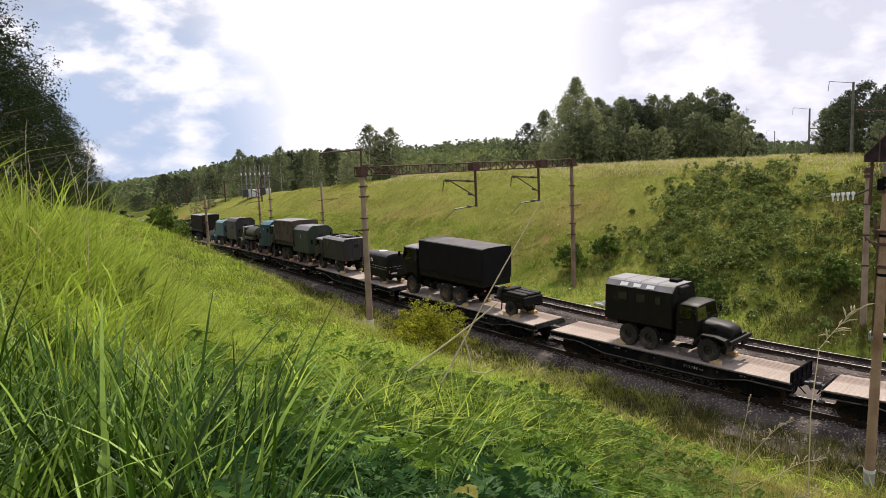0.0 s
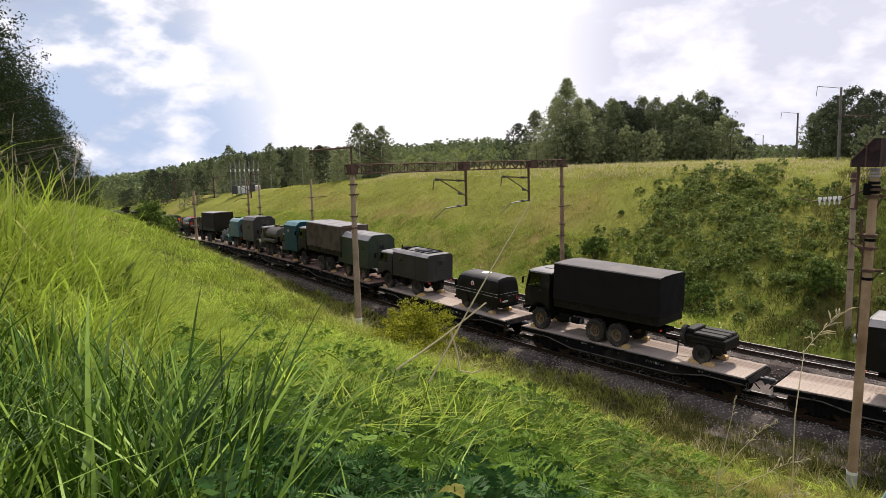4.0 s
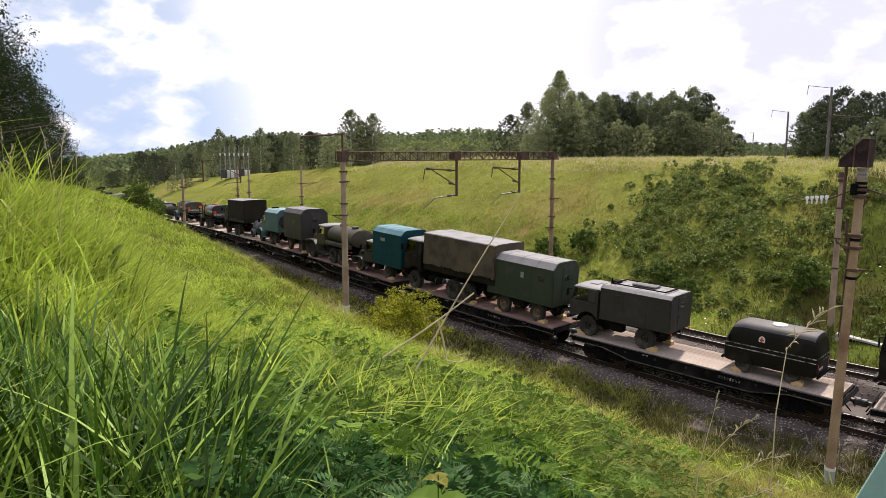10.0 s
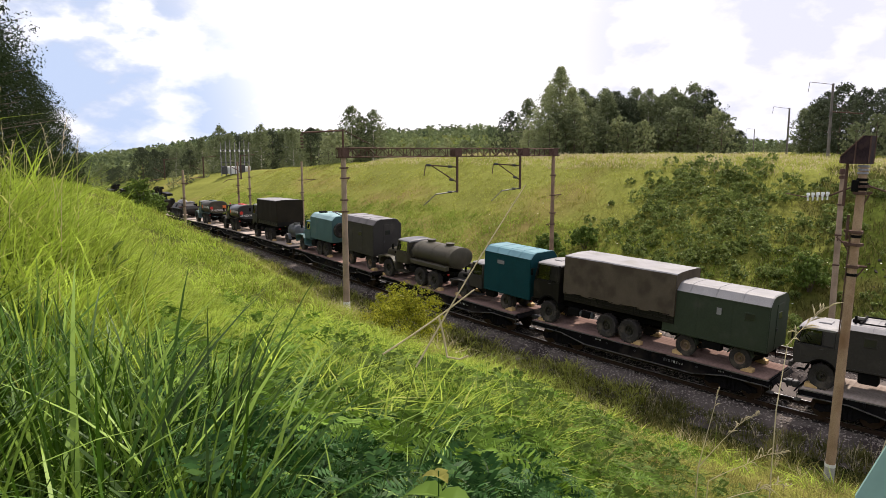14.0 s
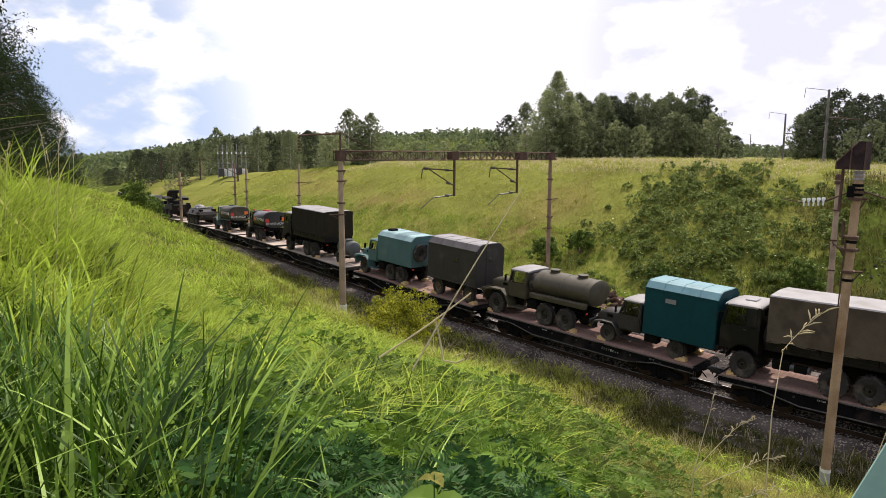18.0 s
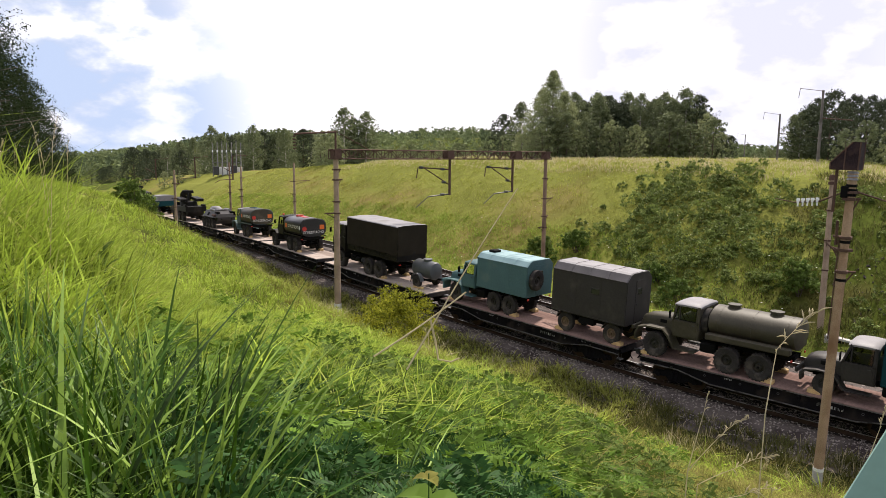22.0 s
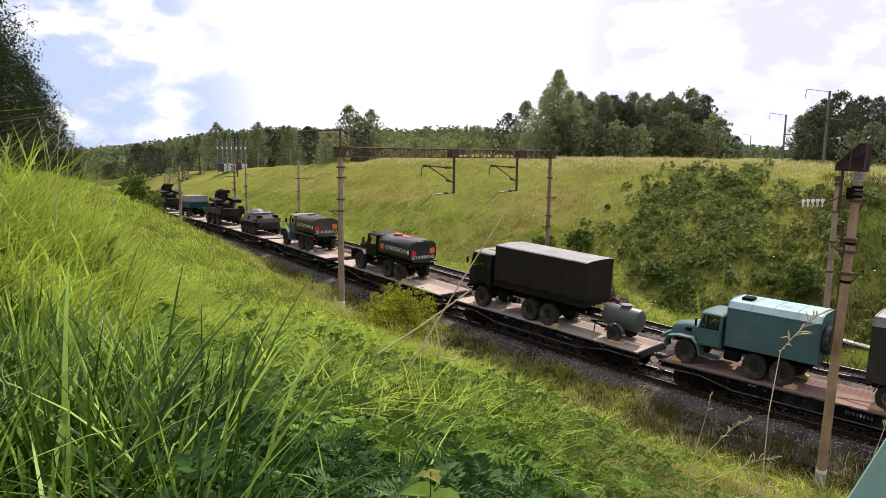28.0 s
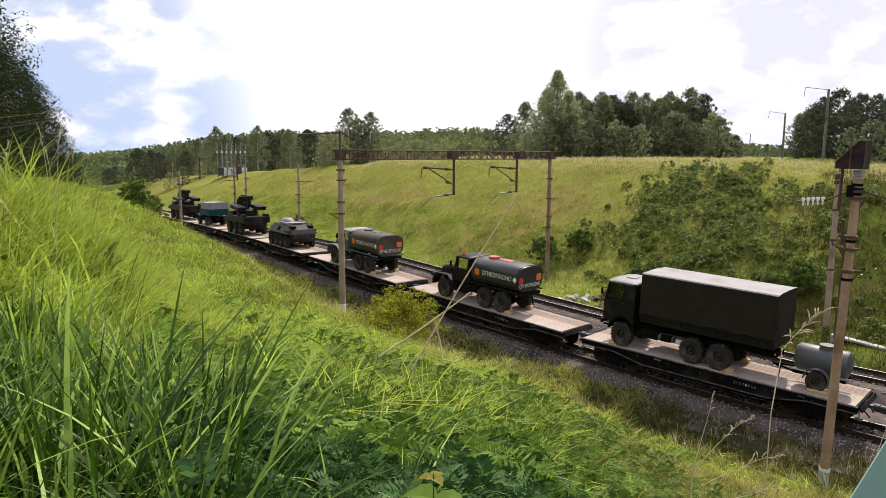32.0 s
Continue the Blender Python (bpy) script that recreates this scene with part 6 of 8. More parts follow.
load(mc2, 12, 3.0)

# ---- poles and overhead line ----
def pole_mast(name, label, p, top, r0, r1, material, base=True, group="concrete poles"):
    """A tapered concrete pole standing on the ground, with a white-painted foot."""
    t = thing(name, label, "pole", group)
    t.location = p
    bm = rod(B(), (0, 0, -0.5), (0, 0, top), r0, 14, r1)
    part("mast", bm, material, t, smooth=True)
    if base:
        part("foot_band", rod(B(), (0, 0, -0.4), (0, 0, 0.75), r0 * 1.06, 14), M_WHITE, t, "peeling white paint band at the foot", smooth=True)
    return t


def bracket_arm(t, z, r, ln, turn):
    bm = B()
    rod(bm, (-ln * 0.25, 0, z), (ln, 0, z + 0.03), 0.045, 6)
    rod(bm, (0.1, 0, z - 0.45), (ln * 0.8, 0, z - 0.02), 0.03, 6)
    box(bm, (0, 0, z), (2.4 * r, 2.4 * r, 0.10))
    a = part("bracket", bm, M_RUST, t)
    a.matrix_basis = Matrix.Rotation(radians(turn), 4, "Z")
    return a


def lattice(bm, a, b, wid, hgt, n, r=0.035):
    """A square lattice girder from a to b."""
    a, b = Vector(a), Vector(b)
    d = (b - a).normalized()
    side = Vector((-d.y, d.x, 0)).normalized() * wid / 2
    up = Vector((0, 0, hgt / 2))
    cs = [side + up, side - up, -side - up, -side + up]
    for c in cs:
        rod(bm, a + c, b + c, r * 1.25, 4)
    for i in range(n):
        p, q = a + (b - a) * i / n, a + (b - a) * (i + 1) / n
        for k in range(4):
            u, w = (cs[k], cs[(k + 1) % 4]) if i % 2 == 0 else (cs[(k + 1) % 4], cs[k])
            rod(bm, p + u, q + w, r, 4, caps=False)
            if k % 2 == 0:
                rod(bm, p + cs[k], p + cs[(k + 1) % 4], r, 4, caps=False)


GANTRY_S = 38.2
g0, g1 = on_line(GANTRY_S, -5.05), on_line(GANTRY_S, 16.9)
BEAM_Z = 11.05
z0 = ground_at(g0.x, g0.y)
mast_a = pole_mast("gantry_pole", "tall concrete overhead-line pole with rusty brackets", (g0.x, g0.y, z0), BEAM_Z - z0 + 0.1, 0.24, 0.17, M_CONCRETE)
z1 = ground_at(g1.x, g1.y)
mast_b = pole_mast("gantry_pole", "brown concrete overhead-line pole beyond the tracks", (g1.x, g1.y, z1), BEAM_Z - z1 + 0.1, 0.21, 0.15, M_CONCRETE_DARK, False)
hd = math.degrees(math.atan2((g1 - g0).y, (g1 - g0).x))
for z, ln in ((6.6, -0.95), (8.9, 0.5), (9.6, 0.4), (7.4, 0.3)):
    bracket_arm(mast_a, z - z0 + 0.4, 0.17, ln, hd)
for z, ln in ((7.2, 1.1), (5.6, 0.5), (4.6, -0.8), (9.0, 0.4)):
    bracket_arm(mast_b, z - z1, 0.17, ln, hd)
bm = B()
d01 = (g1 - g0).normalized()
lattice(bm, (*(g0 - d01 * 0.4).xy, BEAM_Z), (*(g1 + d01 * 0.5).xy, BEAM_Z), 0.55, 0.62, 34)
beam = tagged(obj("gantry_beam", bm, M_RUST), "rusty lattice steel beam spanning the tracks", "gantry beam")
for f in (0.0, 0.47, 0.82, 1.0):
    c = g0.lerp(g1, f)
    part("junction_plate", box(B(), (c.x, c.y, BEAM_Z), (0.5 if f in (0.0, 1.0) else 0.7, 0.62, 0.70), (0, 0, hd)), M_RUST, beam)


def hanger(lat):
    """A post hung from the beam, with the struts that steady the wires."""
    h = thing("wire_hanger", "rusty hanging post with insulated wire struts", "wire hanger", "hangers under the beam")
    p = on_line(GANTRY_S, lat)
    h.location = (p.x, p.y, 0)
    h.rotation_euler = (0, 0, radians(hd))
    part("post", box(B(), (0, 0, BEAM_Z - 1.7), (0.14, 0.14, 2.9)), M_RUST, h)
    bm = B()
    rod(bm, (0, 0, 9.9), (-3.0, 0, 10.1), 0.05, 6)
    rod(bm, (-2.6, 0, 10.05), (-0.1, 0, 8.75), 0.045, 6)
    rod(bm, (-3.2, 0, 10.1), (-3.35, 0, 9.3), 0.04, 6)
    part("upper_strut", bm, M_RUST, h)
    bm = B()
    rod(bm, (0, 0, 8.0), (-2.2, 0, 7.85), 0.05, 6)
    rod(bm, (-2.2, 0, 7.85), (-3.4, 0, 7.05), 0.035, 6)
    part("lower_strut", bm, M_STEEL, h)
    for x, z in ((-0.55, 9.94), (-0.55, 7.96), (-0.4, 8.92), (-2.7, 10.08)):
        bm = B()
        for k in range(4):
            rod(bm, (x - 0.05 - 0.09 * k, 0, z + 0.005 * k), (x - 0.10 - 0.09 * k, 0, z + 0.005 * k), 0.10, 10)
        part("insulator", bm, M_STEEL, h)
    return h


hanger(5.4)
hanger(12.6)
# feeder bracket on top of the near pole
bm = B()
up = Vector((g0.x, g0.y, z0))
rod(bm, Vector((g0.x, g0.y, BEAM_Z)) - up, Vector((g0.x, g0.y, 12.65)) - up, 0.07, 8)
e = on_line(GANTRY_S, -8.2)
rod(bm, Vector((g0.x, g0.y, 12.55)) - up, Vector((e.x, e.y, 12.35)) - up, 0.06, 6)
f = on_line(GANTRY_S, -2.2)
rod(bm, Vector((g0.x, g0.y, 12.6)) - up, Vector((f.x, f.y, BEAM_Z + 0.3)) - up, 0.03, 6)
for k in range(5):
    rod(bm, Vector((e.x, e.y, 12.25 - 0.2 * k)) - up, Vector((e.x, e.y, 12.15 - 0.2 * k)) - up, 0.10, 8)
part("feeder_bracket", bm, M_RUST, mast_a)

# second pole pair by the near end, with the back of a signal head
SIG_S = 7.7
s0 = on_line(SIG_S, -5.45)
zs = ground_at(s0.x, s0.y)
sig = pole_mast("signal_pole", "leaning rust-stained concrete pole carrying a signal", (s0.x, s0.y - 0.15, zs), 12.0, 0.18, 0.145, M_POLE, False)
part("foot_band", rod(B(), (0, 0, 0.62), (0, 0, 0.74), 0.192, 14), M_WHITE, sig, "white paint ring at the foot", smooth=True)
part("foot", rod(B(), (0, 0, -0.4), (0, 0, 0.62), 0.188, 14), M_SLAB, sig, "grey bare foot", smooth=True)
sig.rotation_euler = (radians(1.4), 0, 0)
for z, ln, tn in ((8.35, 0.45, -80), (9.6, 0.4, 100), (9.15, 0.5, 75), (11.25, 0.3, 80), (11.0, 0.35, -90)):
    bracket_arm(sig, z, 0.17, ln, tn)
bm = B()
for z, r in ((11.15, 0.19), (11.32, 0.21), (11.48, 0.19), (9.45, 0.18), (8.05, 0.18)):
    part("clamp", rod(B(), (0, 0, z - 0.05), (0, 0, z + 0.05), r, 12), M_CHASSIS, sig)
box(bm, (-0.12, 0.16, 11.25), (0.2, 0.24, 0.42), bevel=0.03)
part("clamp_box", bm, M_CHASSIS, sig)
bm = B()
for z in (11.68, 11.80, 11.92):
    rod(bm, (0, 0, z), (0, 0, z + 0.07), 0.20, 12, 0.17)
part("collar", bm, M_ROOF_GREY, sig, "worn pale collar under the signal")
bm = B()
rod(bm, (-0.1, 0.17, 5.8), (-0.1, 0.17, 9.6), 0.025, 6)
rod(bm, (0, 0.52, 10.5), (0, 0.52, 12.1), 0.055, 6)
rod(bm, (-0.05, 0.28, 9.3), (-0.05, 0.30, 10.2), 0.05, 6)
rod(bm, (0, 0.16, 9.0), (0, 0.62, 9.35), 0.03, 6)
part("conduit", bm, M_RUST, sig)
# signal head: a dark hooded box seen from behind
v = look((0, 0, 0), (EYE.x - s0.x, EYE.y - s0.y, 0)).to_euler().z
bm = prism(B(), [(-0.20, 12.03), (0.70, 12.03), (0.70, 12.28), (0.04, 13.02), (-0.20, 13.02)], "x", -0.25, 0.35)
head = part("signal_head", bm, M_SIGNAL, sig, "dark hooded signal box")
for y0, z0_, z1_ in ((-0.2, 12.03, 13.02), (0.25, 12.03, 12.79), (0.7, 12.03, 12.28)):
    bm = B()
    for x in (-0.25, 0.35):
        rod(bm, (x, y0, z0_), (x, y0, z1_), 0.025, 4)
    part("frame_angle", bm, M_RUST, head)
for x in (-0.25, 0.35):
    part("hood_edge", rod(B(), (x, 0.70, 12.28), (x, 0.04, 13.02), 0.022, 4), M_RUST, head)
# cross-arm with telegraph insulators
bm = rod(B(), (0, 0.1, 11.30), (0, 1.0, 10.84), 0.03, 6)
rod(bm, (0, 0.95, 10.85), (0, 1.85, 10.74), 0.03, 6)
rod(bm, (0, 1.85, 10.74), (0.2, 2.6, 10.82), 0.018, 5)
rod(bm, (0, -0.1, 11.3), (0.6, -1.4, 10.85), 0.03, 6)
arm = part("cross_arm", bm, M_RUST, sig)
for k in range(5):
    y = 1.06 + 0.165 * k
    bm = B()
    for q, r in enumerate((0.055, 0.07)):
        rod(bm, (0, y, 10.82 + 0.075 * q - 0.02 * k), (0, y, 10.90 + 0.075 * q - 0.02 * k), r, 10, r * 0.8)
    rod(bm, (0, y, 10.68 - 0.02 * k), (0, y, 10.84 - 0.02 * k), 0.03, 8)
    part("insulator", bm, M_PORCELAIN, arm, "white porcelain insulator")
q0 = Vector((17.3, 13.78, 0))
zq = ground_at(q0.x, q0.y)
far_pole = pole_mast("line_pole", "slim concrete pole beyond the tracks with small brackets", (q0.x, q0.y, zq), 9.9 - zq, 0.21, 0.16, M_CONCRETE, False)
for z, ln, tn in ((9.4, 0.5, 10), (5.6, 0.55, 190), (7.6, 0.3, 30), (3.6, 0.4, 10)):
    bracket_arm(far_pole, z - zq, 0.17, ln, tn)
part("cap", rod(rod(B(), (0, 0, 9.3 - zq), (0, 0, 9.5 - zq), 0.26, 10), (0, 0, 9.6 - zq), (0, 0, 9.95 - zq), 0.25, 10, 0.2), M_RUST, far_pole)

# poles further along the line
for s, lat, top, mat_, lb in ((84.0, -5.0, 8.9, M_CONCRETE, "grey concrete pole beside the line"), (86.0, 11.5, 9.8, M_CONCRETE, "slim concrete pole with a bracket beyond the tracks"), (101.0, 9.0, 9.0, M_CONCRETE, "far concrete pole beyond the tracks"), (112.0, 11.0, 9.5, M_CONCRETE_DARK, "far brown pole beyond the tracks")):
    p = on_line(s, lat)
    z = ground_at(p.x, p.y)
    t = pole_mast("line_pole", lb, (p.x, p.y, z), top - z, 0.2, 0.14, mat_, False)
    bracket_arm(t, 7.2 - z, 0.16, 3.3 if lat == 11.5 else 0.8, 15)
    bracket_arm(t, 5.4 - z, 0.16, 0.5, 190)
    bracket_arm(t, 4.3 - z, 0.16, 0.5, 190)


def far_hanger(s, lat, zt, zb):
    h = thing("wire_hanger", "dark hanging post with struts far along the line", "wire hanger", "hangers under the beam")
    p = on_line(s, lat)
    h.location = (p.x, p.y, 0)
    h.rotation_euler = (0, 0, radians(hd))
    part("post", box(B(), (0, 0, (zt + zb) / 2), (0.16, 0.16, zt - zb)), M_RUST, h)
    bm = B()
    rod(bm, (0, 0, zb + 0.1), (-2.0, 0, zb), 0.05, 6)
    rod(bm, (-2.0, 0, zb), (-2.7, 0, zb - 0.4), 0.04, 6)
    rod(bm, (0, 0, zb + 1.0), (-1.8, 0, zb + 2.0), 0.05, 6)
    part("strut", bm, M_RUST, h)
    bm = B()
    rod(bm, (0, 0, zt - 0.1), (2.2, 0, zt + 0.05), 0.05, 6)
    part("cross_arm", bm, M_RUST, h)


far_hanger(94, 5.4, 10.7, 7.2)
far_hanger(108, 4.0, 10.4, 7.0)
far_hanger(118, 0.5, 10.0, 6.5)

# poles of the other line on the plateau
def stand_at(bearing, dist):
    return EYE.x + dist * math.sin(radians(bearing)), EYE.y + dist * math.cos(radians(bearing))


for bearing, dist, top in ((73.45, 92, 18.8), (70.75, 128, 18.15), (68.47, 255, 18.5)):
    x, y = stand_at(bearing, dist)
    z = ground_at(x, y)
    t = pole_mast("plateau_pole", "tall concrete overhead-line pole on the plateau", (x, y, z), top - z, 0.19, 0.13, M_POLE_GREY, False)
    bm = B()
    r = Matrix.Rotation(radians(-bearing), 3, "Z")
    rod(bm, (0, 0, top - z - 0.1), r @ Vector((-2.4, 0, top - z + 0.3)), 0.03, 6)
    rod(bm, r @ Vector((-2.4, 0, top - z + 0.3)), r @ Vector((-2.5, 0, top - z - 0.8)), 0.03, 6)
    part("bracket", bm, M_RUST, t)
    bm = B()
    rod(bm, (0, 0, top - z - 3.2), r @ Vector((3.2, 0, top - z - 3.5)), 0.06, 6)
    rod(bm, r @ Vector((0, 0, top - z - 2.2)), r @ Vector((2.0, 0, top - z - 3.4)), 0.03, 6)
    part("bracket", bm, M_RUST, t)


def substation():
    """Masts and busbar beams over a low pale building."""
    t = thing("substation", "grey steel masts and busbars over a low pale building", "substation")
    x, y = stand_at(27.2, 195)
    t.location = (x, y, ground_at(x, y))
    t.rotation_euler = (0, 0, radians(-27))
    for i in range(7):
        part("mast", rod(B(), (-3.6 + 1.2 * i, 0, -0.5), (-3.6 + 1.2 * i + 0.2 * i / 7, 0, 8.6 + 0.25 * (i % 3)), 0.15, 6, 0.10), M_ROOF_GREY, t)
        part("insulator", rod(B(), (-3.6 + 1.2 * i, 0, 6.0), (-3.6 + 1.2 * i, 0, 6.6), 0.2, 6), M_PORCELAIN, t)
    for z in (3.2, 6.4):
        part("busbar_beam", rod(B(), (-3.8, 0, z), (3.9, 0, z), 0.1, 4), M_STEEL, t)
    part("building", box(B(), (0.5, 1.5, 1.0), (7.0, 3.0, 2.0)), M_WHITE, t, "low pale building")
    part("transformer", box(B(), (-2.8, -0.8, 1.1), (1.5, 1.2, 2.2), bevel=0.1), M_STEEL, t)
    part("transformer", box(B(), (1.8, -0.8, 1.3), (1.5, 1.2, 2.4), bevel=0.1), M_STEEL, t)


substation()

# concrete culvert wall beyond the tracks
def culvert():
    t = thing("culvert_wall", "dark concrete wall with a pale worn coping", "wall")
    a, b = on_line(12.2, 15.0), on_line(4.0, 15.0)
    d = b - a
    t.location = a
    t.rotation_euler = (0, math.atan2(0.9, 8.2), math.atan2(d.y, d.x))
    ln = d.length
    part("wall", box(B(), (ln / 2, 0, -0.75), (ln, 0.3, 1.7), bevel=0.02), M_WAGON, t)
    part("coping", box(B(), (ln / 2, 0, 0.18), (ln + 0.1, 0.5, 0.14), bevel=0.02), M_SLAB, t)
    part("post", box(B(), (0.15, 0, -0.5), (0.4, 0.42, 1.5), bevel=0.02), M_SLAB, t)


culvert()

# ---- trees and bushes ----
def stand(bearing, dist):
    """A plan point by bearing from the bank's top (degrees clockwise from +y) and distance."""
    return EYE.x + dist * math.sin(radians(bearing)), EYE.y + dist * math.cos(radians(bearing))


def leaf_quads(centres, radius, per, size, rng, flat=0.75, hang=0.0):
    """Small tilted leaf cards scattered about clump centres: vertices and quads."""
    n = len(centres) * per
    c = np.repeat(centres, per, 0)
    off = rng.normal(size=(n, 3))
    off /= np.linalg.norm(off, axis=1, keepdims=True) + 1e-9
    off *= (rng.random((n, 1)) ** 0.45) * np.repeat(radius, per)[:, None]
    off[:, 2] *= flat
    p = c + off
    nrm = off / (np.linalg.norm(off, axis=1, keepdims=True) + 1e-9) + rng.normal(size=(n, 3)) * 0.55 + np.array([0, 0, 0.35])
    nrm /= np.linalg.norm(nrm, axis=1, keepdims=True)
    a = np.cross(nrm, rng.normal(size=(n, 3)))
    a /= np.linalg.norm(a, axis=1, keepdims=True) + 1e-9
    b = np.cross(nrm, a)
    s = size * rng.uniform(0.55, 1.35, (n, 1))
    a, b = a * s, b * s * rng.uniform(0.4, 0.75, (n, 1))
    v = np.stack([p - a, p + b * 0.9 - a * 0.1, p + a, p - b * 0.9 + a * 0.1], 1).reshape(-1, 3)
    v[:, 2] -= hang * np.tile([0, 0, 1, 0], n)
    q = np.arange(n * 4).reshape(-1, 4)
    return v, q


def limb(bm, a, b, r0, r1, seg=6):
    rod(bm, a, b, r0, seg, r1)


SHAPES = {
    "birch": ([0.02, 0.15, 0.35, 0.6, 0.85, 1.0], [0.18, 0.30, 0.33, 0.27, 0.15, 0.03]),
    "poplar": ([0.02, 0.15, 0.36, 0.62, 0.85, 1.0], [0.26, 0.34, 0.33, 0.23, 0.11, 0.02]),
    "round": ([0.02, 0.16, 0.42, 0.7, 0.9, 1.0], [0.22, 0.34, 0.37, 0.31, 0.18, 0.04]),
    "wide": ([0.02, 0.18, 0.42, 0.7, 0.9, 1.0], [0.30, 0.42, 0.43, 0.33, 0.18, 0.04]),
}


def make_tree(name, label, h, shape, leaf, bark, seed, clumps=120, per=22, size=0.16):
    """Tapered trunk, limbs into the crown, and a crown of leaf clumps with gaps."""
    rng = np.random.default_rng(seed)
    t = thing(name, label, "tree", "trees on the banks")
    hs, rs = SHAPES[shape]
    bm = B()
    lean = rng.normal(size=2) * 0.02 * h
    pts = [Vector((lean[0] * f * f, lean[1] * f * f, h * f)) for f in (0, 0.2, 0.45, 0.7, 0.93)]
    pts[0].z = -0.4
    r = 0.016 * h + 0.03
    for i, (a, b) in enumerate(zip(pts, pts[1:])):
        limb(bm, a, b, r * (1 - 0.23 * i), r * (1 - 0.23 * (i + 1)), 8)
    cen, rad = [], []
    n_limb = 16
    for i in range(n_limb):
        f = 0.2 + 0.7 * (i + rng.random()) / n_limb
        reach = np.interp(f + 0.06, hs, rs) * h * rng.uniform(0.6, 1.05)
        ang = i * 2.4 + rng.normal() * 0.4
        base = Vector((lean[0] * f * f, lean[1] * f * f, h * f * 0.88))
        tip = base + Vector((math.cos(ang) * reach, math.sin(ang) * reach, h * 0.09 * rng.uniform(0.3, 1.3)))
        limb(bm, base, tip, r * 0.32 * (1.1 - f), 0.012, 5)
    part("trunk", bm, bark, t, smooth=True)
    lobes = [(rng.uniform(0, 6.28), rng.uniform(0.15, 0.9), rng.uniform(0.72, 1.12)) for _ in range(9)]
    while len(cen) < clumps:
        f = rng.uniform(hs[0], 1.0)
        R = np.interp(f, hs, rs) * h
        ang = rng.uniform(0, 6.28)
        k = 1.0
        for la, lf, lk in lobes:
            w = math.exp(-((f - lf) / 0.13) ** 2) * max(0, math.cos(ang - la))
            k *= 1 + (lk - 1) * w
        rr = R * k * rng.random() ** 0.55
        if rng.random() < 0.10:
            rr = R * k * rng.uniform(1.0, 1.22)
        cen.append((lean[0] * f * f + rr * math.cos(ang), lean[1] * f * f + rr * math.sin(ang), h * f))
        rad.append(h * rng.uniform(0.022, 0.058))
    v, q = leaf_quads(np.array(cen), np.array(rad), per, size, rng, 1.05, 0.12 * size)
    me = mesh_np("crown", v, q)
    me.materials.append(leaf)
    c = new("crown", me)
    c.parent = t
    return t


KINDS = {
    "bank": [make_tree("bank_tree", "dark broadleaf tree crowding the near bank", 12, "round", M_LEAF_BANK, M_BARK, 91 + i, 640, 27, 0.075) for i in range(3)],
    "birch": [make_tree("birch_tree", "tall birch tree with pale trunk and loose crown", 12, "birch", M_LEAF, M_BIRCH, 11 + i, 420, 13, 0.19) for i in range(4)],
    "dark": [make_tree("broadleaf_tree", "dark green broadleaf tree with dense crown", 12, "round", M_LEAF_DARK, M_BARK, 31 + i, 480, 13, 0.20) for i in range(4)],
    "poplar": [make_tree("willow_tree", "tall light green tree with pointed crown", 14, "poplar", M_LEAF_LIGHT, M_BARK, 51 + i, 700, 18, 0.16) for i in range(2)],
    "low": [make_tree("small_tree", "low light green spreading tree at the meadow's edge", 6, "wide", M_LEAF_LIGHT, M_BARK, 61 + i, 170, 13, 0.16) for i in range(3)],
    "mid": [make_tree("small_tree", "low mid-green bushy tree at the meadow's edge", 6, "wide", M_LEAF, M_BARK, 71 + i, 170, 13, 0.16) for i in range(3)],
}
_used = {k: 0 for k in KINDS}
_rt = random.Random(5)


def plant(kind, x, y, h):
    """Set a tree: the first of each model is moved to its place, the rest are copies."""
    models = KINDS[kind]
    i = _used[kind]
    _used[kind] += 1
    src = models[i % len(models)]
    base_h = {"bank": 12, "birch": 12, "dark": 12, "poplar": 14, "low": 6, "mid": 6}[kind]
    k = h / base_h
    m = Matrix.Translation((x, y, ground_at(x, y) - 0.05)) @ Matrix.Rotation(_rt.uniform(0, 6.28), 4, "Z") @ Matrix.Diagonal((k * _rt.uniform(0.9, 1.12), k * _rt.uniform(0.9, 1.12), k, 1))
    if i < len(models):
        src.matrix_basis = m
        return src
    ob = copy_thing(src, Matrix())
    ob.matrix_basis = m
    return ob


def wood(b0, b1, d0, d1, n, h0, h1, kinds, seed):
    rr = random.Random(seed)
    for i in range(n):
        b = b0 + (b1 - b0) * (i + rr.random()) / n
        plant(rr.choice(kinds), *stand(b, rr.uniform(d0, d1)), rr.uniform(h0, h1))


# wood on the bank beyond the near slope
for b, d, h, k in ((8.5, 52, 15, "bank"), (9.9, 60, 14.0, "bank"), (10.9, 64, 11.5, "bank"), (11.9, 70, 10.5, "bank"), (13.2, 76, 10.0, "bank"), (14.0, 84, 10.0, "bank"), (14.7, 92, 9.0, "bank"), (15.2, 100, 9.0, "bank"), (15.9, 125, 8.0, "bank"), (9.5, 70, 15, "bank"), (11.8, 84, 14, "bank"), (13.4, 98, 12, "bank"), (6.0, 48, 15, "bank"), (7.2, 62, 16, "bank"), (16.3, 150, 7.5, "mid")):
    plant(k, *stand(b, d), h)
